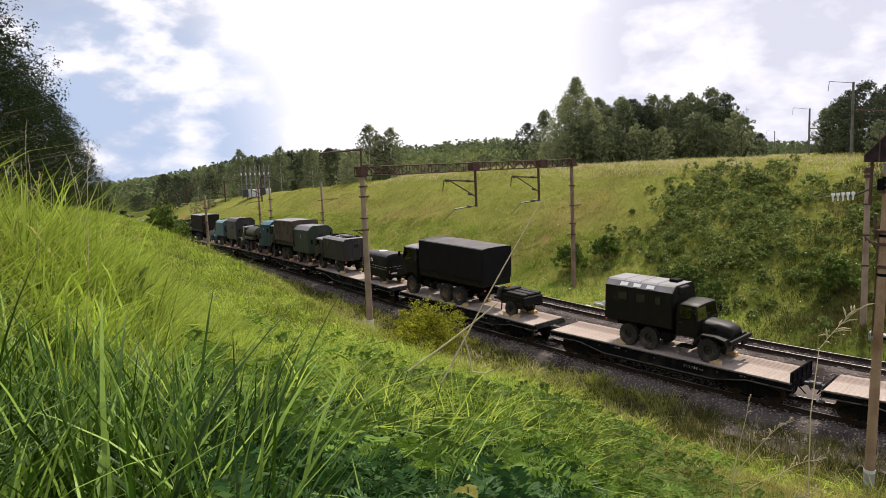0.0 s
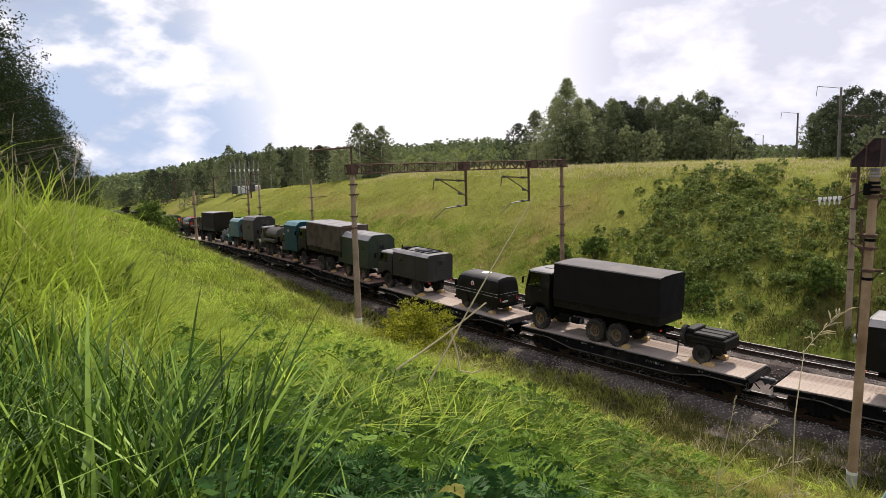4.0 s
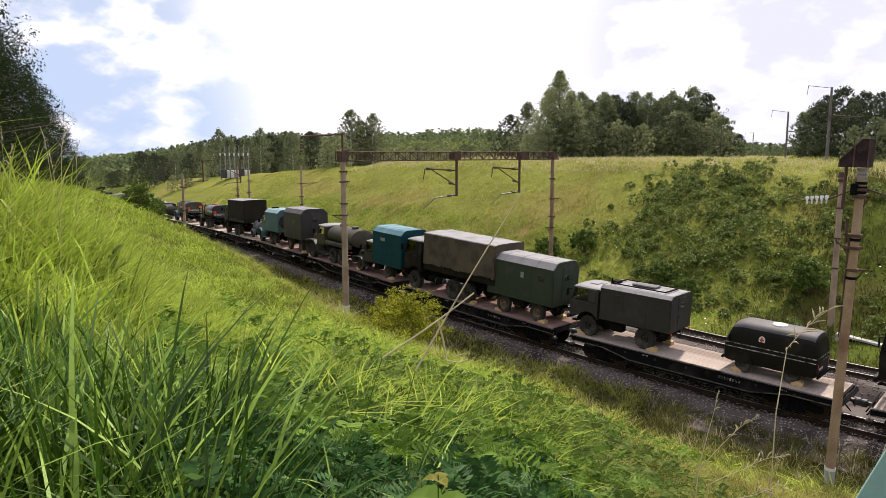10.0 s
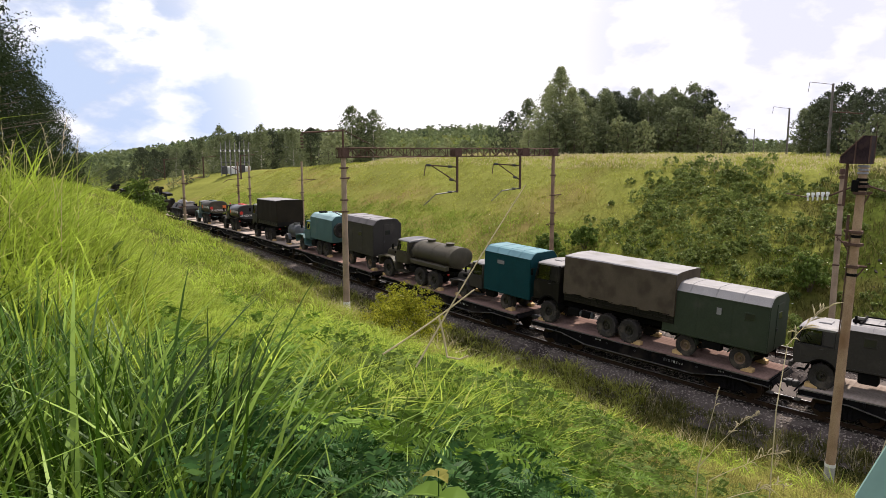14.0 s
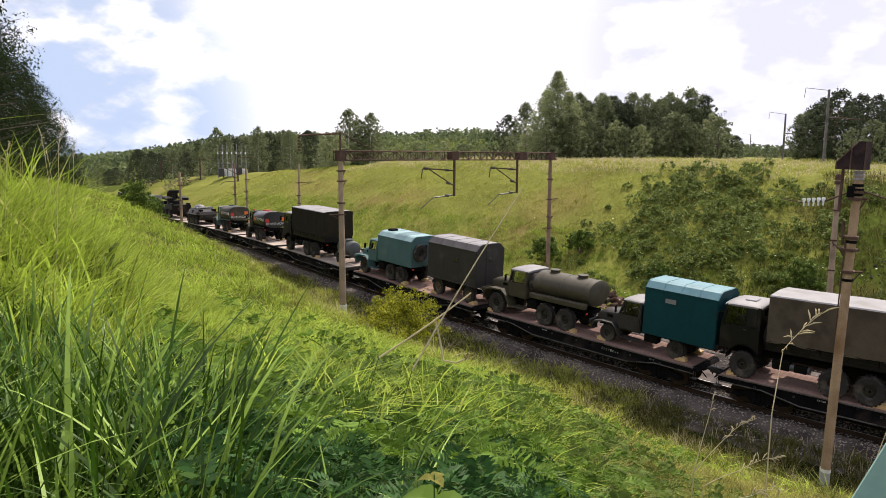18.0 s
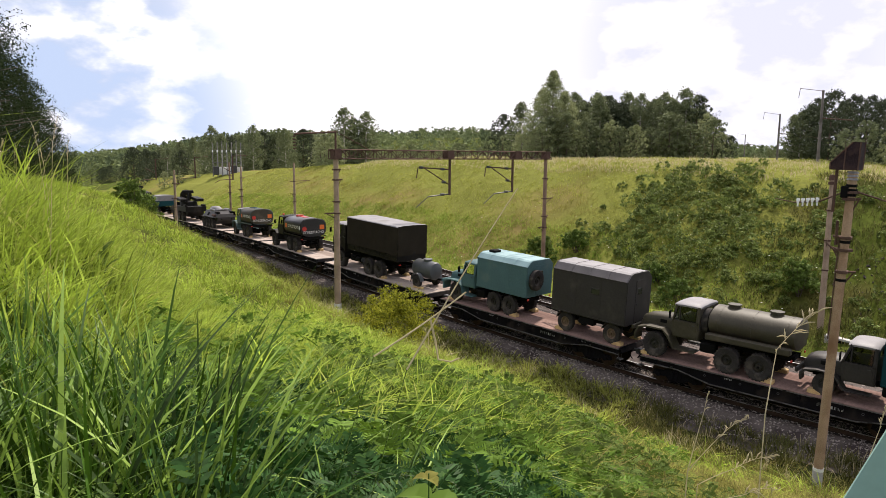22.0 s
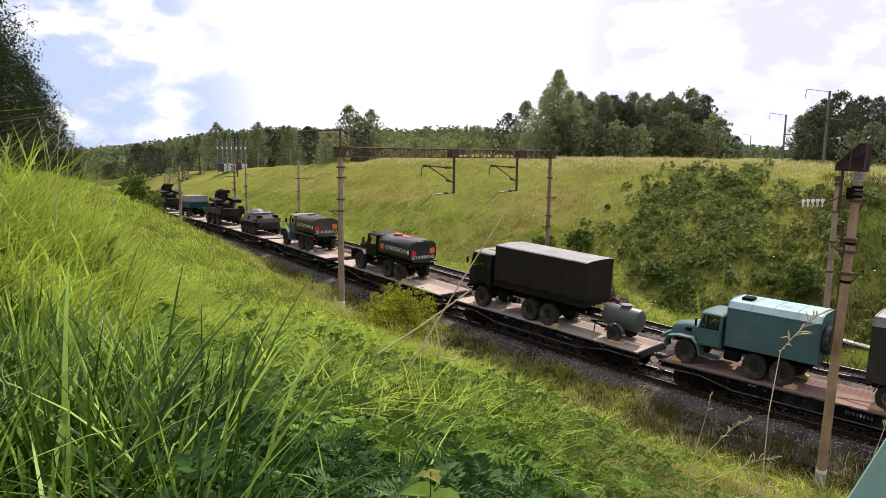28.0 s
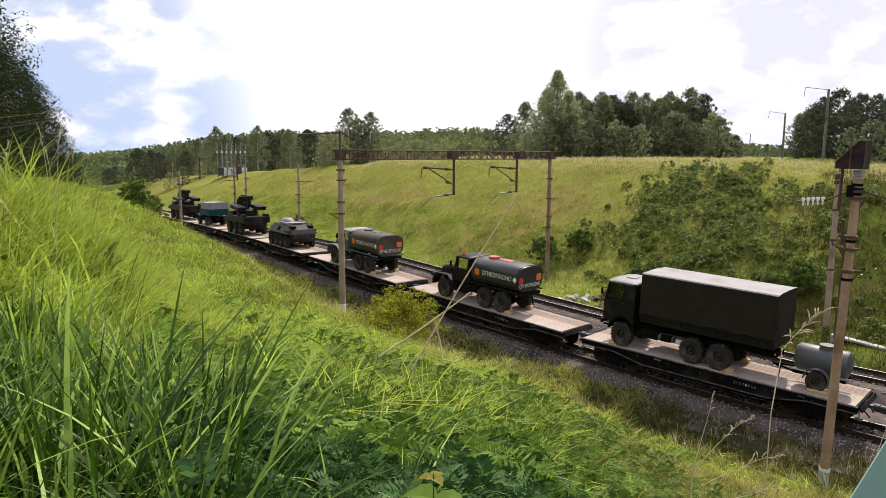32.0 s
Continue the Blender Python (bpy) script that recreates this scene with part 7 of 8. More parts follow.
# valley and far tree lines
plant("dark", *stand(20.4, 235), 12.5)
wood(17.4, 20.0, 300, 420, 6, 7, 9, ("mid", "dark"), 1)
wood(20.9, 25.8, 240, 290, 12, 9, 13, ("dark", "birch", "birch"), 2)
wood(26.0, 34.0, 215, 250, 15, 11.5, 14.5, ("birch", "dark", "birch"), 3)
wood(20.0, 33.0, 205, 215, 9, 3.5, 5.5, ("mid", "low"), 14)
plant("birch", *stand(36.5, 165), 14.0)
plant("dark", *stand(37.3, 168), 11.5)
plant("birch", *stand(38.3, 166), 13.0)
wood(34.5, 36.2, 150, 175, 4, 6, 8, ("low", "mid"), 4)
wood(38.8, 49.5, 180, 240, 17, 5.0, 7.5, ("low", "mid", "low"), 5)
plant("dark", *stand(49.7, 165), 11.0)
plant("birch", *stand(51.3, 130), 10.5)
plant("poplar", *stand(53.7, 116), 14.2)
plant("poplar", *stand(52.8, 119), 11.5)
plant("poplar", *stand(54.7, 117), 11.0)
wood(55.2, 65.6, 116, 128, 20, 9.0, 11.8, ("birch", "dark", "birch"), 6)
wood(51.0, 66.6, 110, 116, 20, 4.0, 7.5, ("low", "mid", "mid"), 7)
wood(56.0, 66.0, 128, 150, 10, 9.0, 11.5, ("dark",), 8)
wood(66.0, 67.5, 125, 140, 4, 3.5, 6.0, ("mid", "dark"), 9)
wood(68.5, 72.0, 220, 300, 8, 2.6, 4.2, ("dark", "mid"), 10)
wood(71.6, 73.2, 104, 116, 4, 6.0, 8.0, ("dark", "birch"), 18)
wood(72.9, 84.0, 96, 112, 14, 7.5, 9.0, ("dark", "birch", "dark"), 11)
wood(74.5, 84.0, 86, 94, 7, 4, 6, ("low", "mid"), 12)
wood(-40.0, 6.0, 60, 90, 12, 11, 15, ("dark", "birch"), 15)


def far_forest():
    """The wooded ridge on the skyline, too far to count."""
    rng = np.random.default_rng(77)
    n = 3000
    az = np.radians(rng.uniform(9, 76, n))
    d = rng.uniform(430, 900, n)
    x, y = EYE.x + d * np.sin(az), EYE.y + d * np.cos(az)
    z = ground(x, y)
    cen = np.repeat(np.stack([x, y, z], 1), 4, 0)
    hh = np.repeat(rng.uniform(5, 11, n), 4)
    k = np.tile([0.25, 0.5, 0.72, 0.92], n)
    cen[:, 2] += hh * k
    cen[:, :2] += rng.normal(size=(len(cen), 2)) * 1.3
    rad = hh * np.tile([0.34, 0.32, 0.24, 0.12], n)
    v, q = leaf_quads(cen, rad, 9, 1.25, rng)
    me = mesh_np("far_forest", v, q)
    me.materials.append(M_LEAF_FAR)
    tagged(new("far_forest", me), "hazy green mixed forest on the distant ridge", "forest", kind="stuff")


far_forest()


def bush(name, label, x, y, r, h, leaf, seed, per=30, size=0.07, clumps=80):
    rng = np.random.default_rng(seed)
    t = thing(name, label, "bush", "bushes on the slopes")
    t.location = (x, y, ground_at(x, y) - 0.03)
    bm = B()
    cen, rad = [], []
    for i in range(10):
        a = i * 2.4
        tip = (r * 0.7 * math.cos(a) * rng.uniform(0.3, 1), r * 0.7 * math.sin(a) * rng.uniform(0.3, 1), h * rng.uniform(0.6, 0.95))
        limb(bm, (0.1 * math.cos(a), 0.1 * math.sin(a), -0.1), tip, 0.03, 0.008, 5)
    part("branch", bm, M_BARK, t)
    for i in range(clumps):
        a, f = rng.uniform(0, 6.28), rng.random() ** 0.7
        R = r * math.sqrt(max(0.02, 1 - (f * 0.97) ** 2)) * rng.uniform(0.35, 1.0) * (1 + 0.28 * math.sin(3 * a + seed) + 0.16 * math.sin(7 * a + 2 * seed))
        cen.append((R * math.cos(a), R * math.sin(a), 0.12 * h + h * 0.85 * f * rng.uniform(0.75, 1.12) * (1 + 0.16 * math.sin(5 * a + seed))))
        rad.append(h * rng.uniform(0.06, 0.15))
    v, q = leaf_quads(np.array(cen), np.array(rad), per, size, rng)
    me = mesh_np("foliage", v, q)
    me.materials.append(leaf)
    c = new("foliage", me)
    c.parent = t
    return t


p = on_line(28.6, -8.0)
bush("young_bush", "bright green young bush at the foot of the bank", p.x, p.y, 2.7, 2.8, M_BUSH, 3, 44, 0.06, 420)
for b, d, r, h, sd in ((20.2, 66, 2.0, 3.4, 4), (21.3, 72, 1.7, 2.6, 16), (19.6, 76, 2.2, 3.6, 17)):
    p = Vector((*stand(b, d), 0))
    bush("willow_bush", "dark green bush on the bank beside the line", p.x, p.y, r * 0.75, h * 0.72, M_SHRUB, sd, 26, 0.12, 90)
for s, u, r, h, sd in ((41, 19.5, 1.8, 2.2, 7), (38, 21.5, 1.6, 2.3, 8), (92, 14, 1.8, 2.4, 9), (24, 17.5, 1.7, 1.8, 10), (15.5, 20, 1.6, 2.6, 21), (27, 19, 1.3, 1.5, 22)):
    p = on_line(s, u)
    bush("slope_bush", "green bush growing low on the cutting slope", p.x, p.y, r, h, M_SHRUB, sd, 30, 0.11, 120)


def thicket():
    """Tangled low shrubs over part of the far slope: rounded crowns with gaps between them."""
    rng = np.random.default_rng(9)
    n = 900
    u = rng.uniform(14.5, 42, n)
    mid = 27.5 + 0.35 * (u - 28)
    s = mid + rng.uniform(-19, 19, n)
    edge = ((s - mid) / 12.5) ** 2 + ((u - 28) / 12.5) ** 2
    keep = edge < rng.uniform(0.25, 1.0, n) + 0.9 * rng.random(n) ** 5
    s, u, edge = s[keep], u[keep], edge[keep]
    s = np.concatenate([s, rng.uniform(-14, 17, 110)])
    u = np.concatenate([u, rng.uniform(15, 36, 110)])
    edge = np.concatenate([edge, rng.uniform(0.5, 1.1, 110)])
    h = heading(s)
    x = np.interp(s, LINE_S, LINE_X) + u * np.cos(h)
    y = np.interp(s, LINE_S, LINE_Y) - u * np.sin(h)
    keep = hum(x, y, 2.6, 3.0) + 0.5 * hum(x, y, 1.1, 5.0) > -0.5
    x, y, edge = x[keep], y[keep], edge[keep]
    z = ground(x, y)
    m = len(x)
    big = rng.random(m) ** 2.2
    wide = (0.5 + 0.75 * big) * (1.08 - 0.3 * np.clip(edge, 0, 1.2))
    high = (0.55 + 1.35 * big * rng.uniform(0.6, 1.2, m)) * (1.08 - 0.35 * np.clip(edge, 0, 1.2))
    per = 22
    a = rng.uniform(0, 6.28, m * per)
    f = rng.random(m * per)
    rr = np.sqrt(np.clip(1 - (f * 0.95) ** 2, 0, 1)) * rng.uniform(0.7, 1.15, m * per)
    cen = np.stack([np.repeat(x, per) + np.repeat(wide, per) * rr * np.cos(a), np.repeat(y, per) + np.repeat(wide, per) * rr * np.sin(a), np.repeat(z, per) + np.repeat(high, per) * (0.1 + 0.9 * f)], 1)
    rad = np.repeat(wide, per) * rng.uniform(0.13, 0.30, m * per)
    v, q = leaf_quads(cen, rad, 13, 0.105, rng)
    me = mesh_np("shrub_thicket", v, q)
    me.materials.append(M_THICKET)
    tagged(new("shrub_thicket", me), "dense dark green low shrubs covering the slope", "shrubs", kind="stuff")


thicket()

# ---- grass and weeds ----
def blades(name, x, y, ln, wid, bend, material, label, seed, category="grass", spread=0.35, tuft=0, reach=0.1, plain=False, smooth=False):
    """Curved tapering blades rooted in the ground at plan points (arrays)."""
    rng = np.random.default_rng(seed)
    ln = ln * (0.95 + 0.4 * hum(x, y, 2.2, 1.0))
    a = rng.uniform(0, 6.28, len(x) * max(1, tuft))
    if tuft:
        ln = np.repeat(ln * rng.uniform(0.6, 1.35, len(x)), tuft)
        r = reach * rng.random(len(a)) ** 0.7
        x, y = np.repeat(x, tuft) + r * np.cos(a), np.repeat(y, tuft) + r * np.sin(a)
    n = len(x)
    z = ground(x, y) - 0.03
    dx, dy = np.cos(a), np.sin(a)
    ln = ln * rng.uniform(0.55, 1.25, n)
    wid = wid * rng.uniform(0.6, 1.3, n)
    bend = bend * rng.uniform(0.3, 1.6, n)
    lean = rng.uniform(0, spread, n)
    px, py = -dy, dx
    tw = rng.uniform(-0.7, 0.7, n)
    sx, sy = px * np.cos(tw) + dx * np.sin(tw), py * np.cos(tw) + dy * np.sin(tw)
    rows = []
    steps = ((0.0, 0.75), (0.5, 1.0), (1.0, 0.0)) if plain else ((0.0, 0.75), (0.38, 1.0), (0.72, 0.7), (1.0, 0.0))
    if smooth:
        steps = ((0.0, 0.7), (0.2, 0.95), (0.4, 1.0), (0.58, 0.9), (0.74, 0.7), (0.88, 0.42), (1.0, 0.0))
    for f, w in steps:
        out = ln * (lean * f + bend * f * f * 0.9)
        up = ln * (f - 0.45 * bend * f ** 2.4)
        cx, cy, cz = x + dx * out, y + dy * out, z + up
        if w:
            rows.append(np.stack([cx - sx * wid * w / 2, cy - sy * wid * w / 2, cz], 1))
            rows.append(np.stack([cx + sx * wid * w / 2, cy + sy * wid * w / 2, cz], 1))
        else:
            rows.append(np.stack([cx, cy, cz], 1))
    v = np.stack(rows, 1).reshape(-1, 3)
    k = len(steps) - 1
    o = (np.arange(n) * (2 * k + 1))[:, None]
    q = np.concatenate([o + [2 * i, 2 * i + 1, 2 * i + 3, 2 * i + 2] for i in range(k - 1)])
    t = o + [2 * k - 2, 2 * k - 1, 2 * k]
    me = mesh_np(name, v, q, t)
    me.materials.append(material)
    return tagged(new(name, me), label, category, kind="stuff")


def polar(n, d0, d1, b0, b1, rng, power=1.0):
    """Random plan points in a sector of the bank about its top."""
    d = np.sqrt(d0 * d0 + (d1 * d1 - d0 * d0) * rng.random(n) ** power)
    a = np.radians(rng.uniform(b0, b1, n))
    return EYE.x + d * np.sin(a), EYE.y + d * np.cos(a)


def strip(n, s0, s1, u0, u1, rng):
    s, u = rng.uniform(s0, s1, n), rng.uniform(u0, u1, n)
    h = heading(s)
    return np.interp(s, LINE_S, LINE_X) + u * np.cos(h), np.interp(s, LINE_S, LINE_Y) - u * np.sin(h)


def clumped(x, y, rng, size=0.6, amount=0.75):
    """Thin points out so that they gather in tufts."""
    k = hum(x, y, size, 4.0) * 0.5 + 0.5
    keep = rng.random(len(x)) < (1 - amount) + amount * k * 1.6
    return x[keep], y[keep]


rg = np.random.default_rng(21)
x, y = polar(20000, 1.25, 7.5, -25, 115, rg, 1.2)
k = np.degrees(np.arctan2(x - EYE.x, y)) < 50 + 30 * rg.random(len(x))
x, y = x[k], y[k]
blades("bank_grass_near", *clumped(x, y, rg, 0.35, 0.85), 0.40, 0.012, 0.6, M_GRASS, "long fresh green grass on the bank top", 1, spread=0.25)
x, y = polar(1150, 3.8, 12.0, -20, 27, rg)
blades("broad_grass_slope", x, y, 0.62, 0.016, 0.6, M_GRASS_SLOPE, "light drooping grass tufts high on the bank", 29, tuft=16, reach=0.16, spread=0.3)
x, y = polar(640, 1.7, 4.6, -25, 26, rg)
blades("broad_grass_near", *clumped(x, y, rg, 0.7, 0.8), 0.60, 0.015, 0.55, M_BLADE, "broad bright grass blades arching over", 2, tuft=11, reach=0.12, spread=0.2, smooth=True)
x, y = polar(240, 1.5, 5.0, 16, 64, rg)
blades("arching_grass_near", x, y, 0.50, 0.0115, 0.95, M_BLADE, "pale arching grass blades among the weeds", 22, tuft=6, reach=0.12, smooth=True)
x, y = polar(420, 3.4, 7.5, -10, 25, rg)
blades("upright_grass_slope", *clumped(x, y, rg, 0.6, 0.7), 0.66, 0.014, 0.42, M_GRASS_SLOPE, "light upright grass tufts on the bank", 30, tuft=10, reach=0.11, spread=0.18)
x, y = polar(230, 1.5, 4.2, -8, 25, rg)
blades("upright_grass_near", *clumped(x, y, rg, 0.5, 0.8), 0.66, 0.0145, 0.38, M_BLADE, "tall upright light green grass blades", 12, tuft=9, reach=0.1, spread=0.15, smooth=True)
x, y = polar(4200, 5.0, 22.0, -14, 64, rg, 1.0)
blades("bank_grass_under", x, y, 0.36, 0.022, 0.8, M_GRASS, "short grass under the slope tufts, its dark colour carrying shade", 23, tuft=9, reach=0.3, plain=True)
x, y = polar(2600, 0.7, 16.0, 64, 334, rg)
blades("bank_grass_around", *clumped(x, y, rg, 0.8, 0.7), 0.38, 0.022, 0.9, M_GRASS_LOW, "trampled olive grass on the bank top", 24, tuft=9, reach=0.3, plain=True)
x, y = polar(7000, 4.5, 23.0, -14, 54, rg, 0.95)
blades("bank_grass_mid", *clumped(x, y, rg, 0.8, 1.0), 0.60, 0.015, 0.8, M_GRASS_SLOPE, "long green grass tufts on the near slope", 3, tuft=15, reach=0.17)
x, y = polar(820, 4.0, 24.0, -10, 52, rg, 0.9)
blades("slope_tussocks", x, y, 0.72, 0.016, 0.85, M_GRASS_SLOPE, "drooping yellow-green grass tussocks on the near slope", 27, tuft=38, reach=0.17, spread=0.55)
x, y = polar(5600, 5.0, 24.0, 46, 100, rg, 1.1)
blades("bank_grass_low", *clumped(x, y, rg, 1.6, 0.6), 0.46, 0.015, 0.8, M_GRASS_LOW, "dull olive grass low on the near slope", 13, tuft=13, reach=0.25, plain=True)
x, y = polar(2600, 6.0, 25.0, 46, 84, rg, 1.0)
blades("bank_grass_fresh", *clumped(x, y, rg, 2.1, 1.0), 0.44, 0.013, 0.8, M_MEADOW, "fresh yellow-green grass low on the near slope", 25, tuft=13, reach=0.28, plain=True)
x, y = strip(11000, -12, 104, -34, -8, rg)
k = np.hypot(x - EYE.x, y) > 20
x, y = clumped(x[k], y[k], rg, 1.1, 1.0)
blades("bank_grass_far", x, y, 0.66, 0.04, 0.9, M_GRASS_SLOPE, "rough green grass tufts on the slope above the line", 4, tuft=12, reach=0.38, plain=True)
x, y = strip(4200, -12, 90, -13, -4.4, rg)
blades("bank_grass_foot", *clumped(x, y, rg, 1.4, 0.6), 0.50, 0.026, 0.7, M_GRASS_LOW, "dull olive grass at the foot of the slope", 14, tuft=13, reach=0.36, plain=True)
x, y = strip(4200, -14, 85, -5.8, -2.35, rg)
blades("track_weeds", *clumped(x, y, rg, 0.9, 0.8), 0.52, 0.026, 0.55, M_WEED, "dark weeds growing along the ballast edge", 5, "weeds", tuft=14, reach=0.22, plain=True)
x, y = strip(2600, 26, 108, -3.8, -1.9, rg)
blades("ballast_weeds", *clumped(x, y, rg, 1.3, 0.9), 0.46, 0.03, 0.6, M_WEED, "low weeds creeping over the ballast", 28, "weeds", tuft=12, reach=0.3, plain=True)
x, y = strip(1100, -14, 85, -7.5, -2.6, rg)
blades("track_dry_grass", *clumped(x, y, rg, 0.9, 0.6), 0.6, 0.016, 0.4, M_GRASS_DRY, "brownish dry grass along the ballast edge", 6, tuft=7, reach=0.2, plain=True)
x, y = strip(14000, 17, 160, 19, 60, rg)
blades("cutting_grass", *clumped(x, y, rg, 3.5, 0.45), 0.36, 0.055, 0.7, M_MEADOW, "short yellow-green meadow grass on the cutting slope", 7, tuft=8, reach=0.6, plain=True)
x, y = strip(8500, 17, 150, 11.2, 25, rg)
blades("cutting_grass_foot", *clumped(x, y, rg, 2.6, 0.6), 0.44, 0.05, 0.7, M_MEADOW_LUSH, "lush green grass low on the cutting slope", 26, tuft=8, reach=0.55, plain=True)
x, y = strip(9000, -25, 120, 36.5, 52, rg)
blades("crest_dry_grass", *clumped(x, y, rg, 2.5, 0.95), 0.5, 0.05, 0.5, M_GRASS_DRY, "tall pale dry grass along the slope's crest", 8, tuft=3, reach=0.3, plain=True)
x, y = strip(5200, -25, 20, 11.2, 40, rg)
blades("cutting_weeds", *clumped(x, y, rg, 1.8, 0.8), 0.6, 0.05, 0.6, M_WEED, "rough brownish weeds on the cutting slope", 15, "weeds", tuft=9, reach=0.6, plain=True)
x, y = strip(4600, 16, 108, -9.5, -2.5, rg)
blades("verge_grass", *clumped(x, y, rg, 1.2, 0.7), 0.70, 0.035, 0.7, M_MEADOW, "yellow-green verge grass beside the ballast", 16, tuft=13, reach=0.35, plain=True)
x, y = strip(260, 24, 104, -9, -3.2, rg)
blades("verge_tussocks", x, y, 0.9, 0.03, 0.9, M_GRASS_DRY, "pale dry tussocks in the verge", 17, tuft=8, reach=0.2)
x, y = polar(5200, 6, 40, -5, 20, rg, 1.3)
blades("bank_tall_grass", x, y, 1.25, 0.018, 0.6, M_GRASS_SLOPE, "tall seeding grass on the bank's crest", 9)


def fronds(name, x, y, ln, high, pairs, material, label, seed):
    """Feathery weed leaves: a bent rib, tilted any way, with pairs of narrow leaflets."""
    rng = np.random.default_rng(seed)
    n = len(x)
    a, el, roll = rng.uniform(0, 6.28, n), rng.uniform(-0.15, 1.15, n), rng.normal(0, 0.5, n)
    lnn = ln * rng.uniform(0.6, 1.4, n)
    base = np.stack([x, y, ground(x, y) + high * rng.uniform(0.1, 1.0, n) ** 0.7], 1)
    up = np.array([0.0, 0.0, 1.0])
    rib = np.stack([np.cos(a) * np.cos(el), np.sin(a) * np.cos(el), np.sin(el)], 1)
    side = np.stack([-np.sin(a), np.cos(a), np.zeros(n)], 1)
    side = side * np.cos(roll)[:, None] + np.cross(rib, side) * np.sin(roll)[:, None]
    V = []
    for i in range(pairs):
        f = (i + 1) / (pairs + 0.3)
        c = base + rib * (lnn * f)[:, None] - up * (lnn * 0.55 * f * f)[:, None]
        size = (lnn * 0.30 * np.sin(np.pi * (0.2 + 0.72 * f)))[:, None]
        for sd in (-1, 1):
            tip = c + (side * sd + rib * 0.55) * size - up * size * 0.15
            mid = c * 0.45 + tip * 0.55
            w = rib * (lnn * 0.36 / pairs)[:, None]
            V.append(np.stack([c, mid + w, tip, mid - w], 1))
    v = np.concatenate(V, 1).reshape(-1, 3)
    me = mesh_np(name, v, np.arange(len(v)).reshape(-1, 4))
    me.materials.append(material)
    return tagged(new(name, me), label, "weeds", kind="stuff")


x, y = polar(12000, 1.5, 5.8, 21, 66, rg, 0.75)
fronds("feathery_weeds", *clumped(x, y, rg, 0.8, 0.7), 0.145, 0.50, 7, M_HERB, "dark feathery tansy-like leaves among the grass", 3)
x, y = polar(6000, 2.9, 9.5, 21, 62, rg)
fronds("light_feathery_weeds", *clumped(x, y, rg, 0.7, 0.8), 0.20, 0.60, 8, M_FERN, "light green feathery leaves among the grass", 5)
x, y = polar(2600, 6.0, 16.0, 34, 72, rg)
fronds("feathery_weeds_slope", *clumped(x, y, rg, 1.6, 0.9), 0.30, 0.60, 7, M_SHRUB, "mid-green feathery weeds among the slope grass", 4)
x, y = polar(3000, 7.0, 24.0, 26, 66, rg)
fronds("light_weeds_slope", *clumped(x, y, rg, 1.3, 0.9), 0.30, 0.64, 7, M_FERN, "light green feathery weeds among the slope grass", 6)


def flower_specks(name, x, y, high, size, material, label, seed):
    """Small flat flower heads on the tops of weeds."""
    rng = np.random.default_rng(seed)
    n = len(x)
    c = np.stack([x, y, ground(x, y) + high * rng.uniform(0.5, 1.1, n)], 1)
    s = size * rng.uniform(0.5, 1.4, n)
    ring = [c + np.stack([np.cos(k * 1.047) * s, np.sin(k * 1.047) * s, rng.uniform(-0.3, 0.5, n) * s], 1) for k in range(6)]
    v = np.stack(ring, 1).reshape(-1, 3)
    o = (np.arange(n) * 6)[:, None]
    me = mesh_np(name, v, np.concatenate([o + [0, 1, 2, 3], o + [0, 3, 4, 5]]))
    me.materials.append(material)
    return tagged(new(name, me), label, "flowers", kind="stuff")


x, y = strip(900, -25, 60, 11.5, 46, rg)
flower_specks("slope_flowers", *clumped(x, y, rg, 3.0, 0.95), 0.75, 0.05, M_PETAL, "scattered small white flower heads on the slope", 1)
x, y = strip(110, -5, 40, -14, -3, rg)
flower_specks("bank_flowers", *clumped(x, y, rg, 2.0, 0.95), 0.62, 0.022, M_PETAL, "scattered small white flower heads by the line", 2)

# ---- straws, stalks and small growth by the camera ----
def stem(bm, pts, r0, r1, seg=5):
    pts = [Vector(p) for p in pts]
    n = len(pts) - 1
    rings = []
    for i, p in enumerate(pts):
        d = (pts[min(i + 1, n)] - pts[max(i - 1, 0)]).normalized()
        a = d.orthogonal().normalized() if not rings else (side - d * side.dot(d)).normalized()
        side = a
        b = d.cross(a)
        r = r0 + (r1 - r0) * i / n
        rings.append([bm.verts.new(p + (a * math.cos(k * 6.2832 / seg) + b * math.sin(k * 6.2832 / seg)) * r) for k in range(seg)])
    for p, q in zip(rings, rings[1:]):
        for k in range(seg):
            bm.faces.new((p[k], p[(k + 1) % seg], q[(k + 1) % seg], q[k]))
    bm.faces.new(rings[0])
    bm.faces.new(rings[-1][::-1])


def arc(a, b, sag, n=7):
    a, b = Vector(a), Vector(b)
    return [a.lerp(b, i / n) + Vector((0, 0, sag * math.sin(math.pi * i / n))) for i in range(n + 1)]


def straw(label, pts, r0, r1, foot=None):
    bm = B()
    stem(bm, pts, r0, r1)
    if foot:
        k = len(bm.faces)
        stem(bm, [foot, pts[0]], 0.0014, 0.0016)
        bm.faces.ensure_lookup_table()
        for f in bm.faces[k:]:
            f.material_index = 1
    return tagged(obj("dry_straw", bm, [M_GRASS_DRY, M_BLADE], smooth=True), label, "straw", "dry straws in the grass")


def down(p, lean=(0, 0, 0)):
    """The root under a stem's lowest point."""
    x, y = p[0] + lean[0], p[1] + lean[1]
    return (x, y, ground_at(x, y) - 0.02)


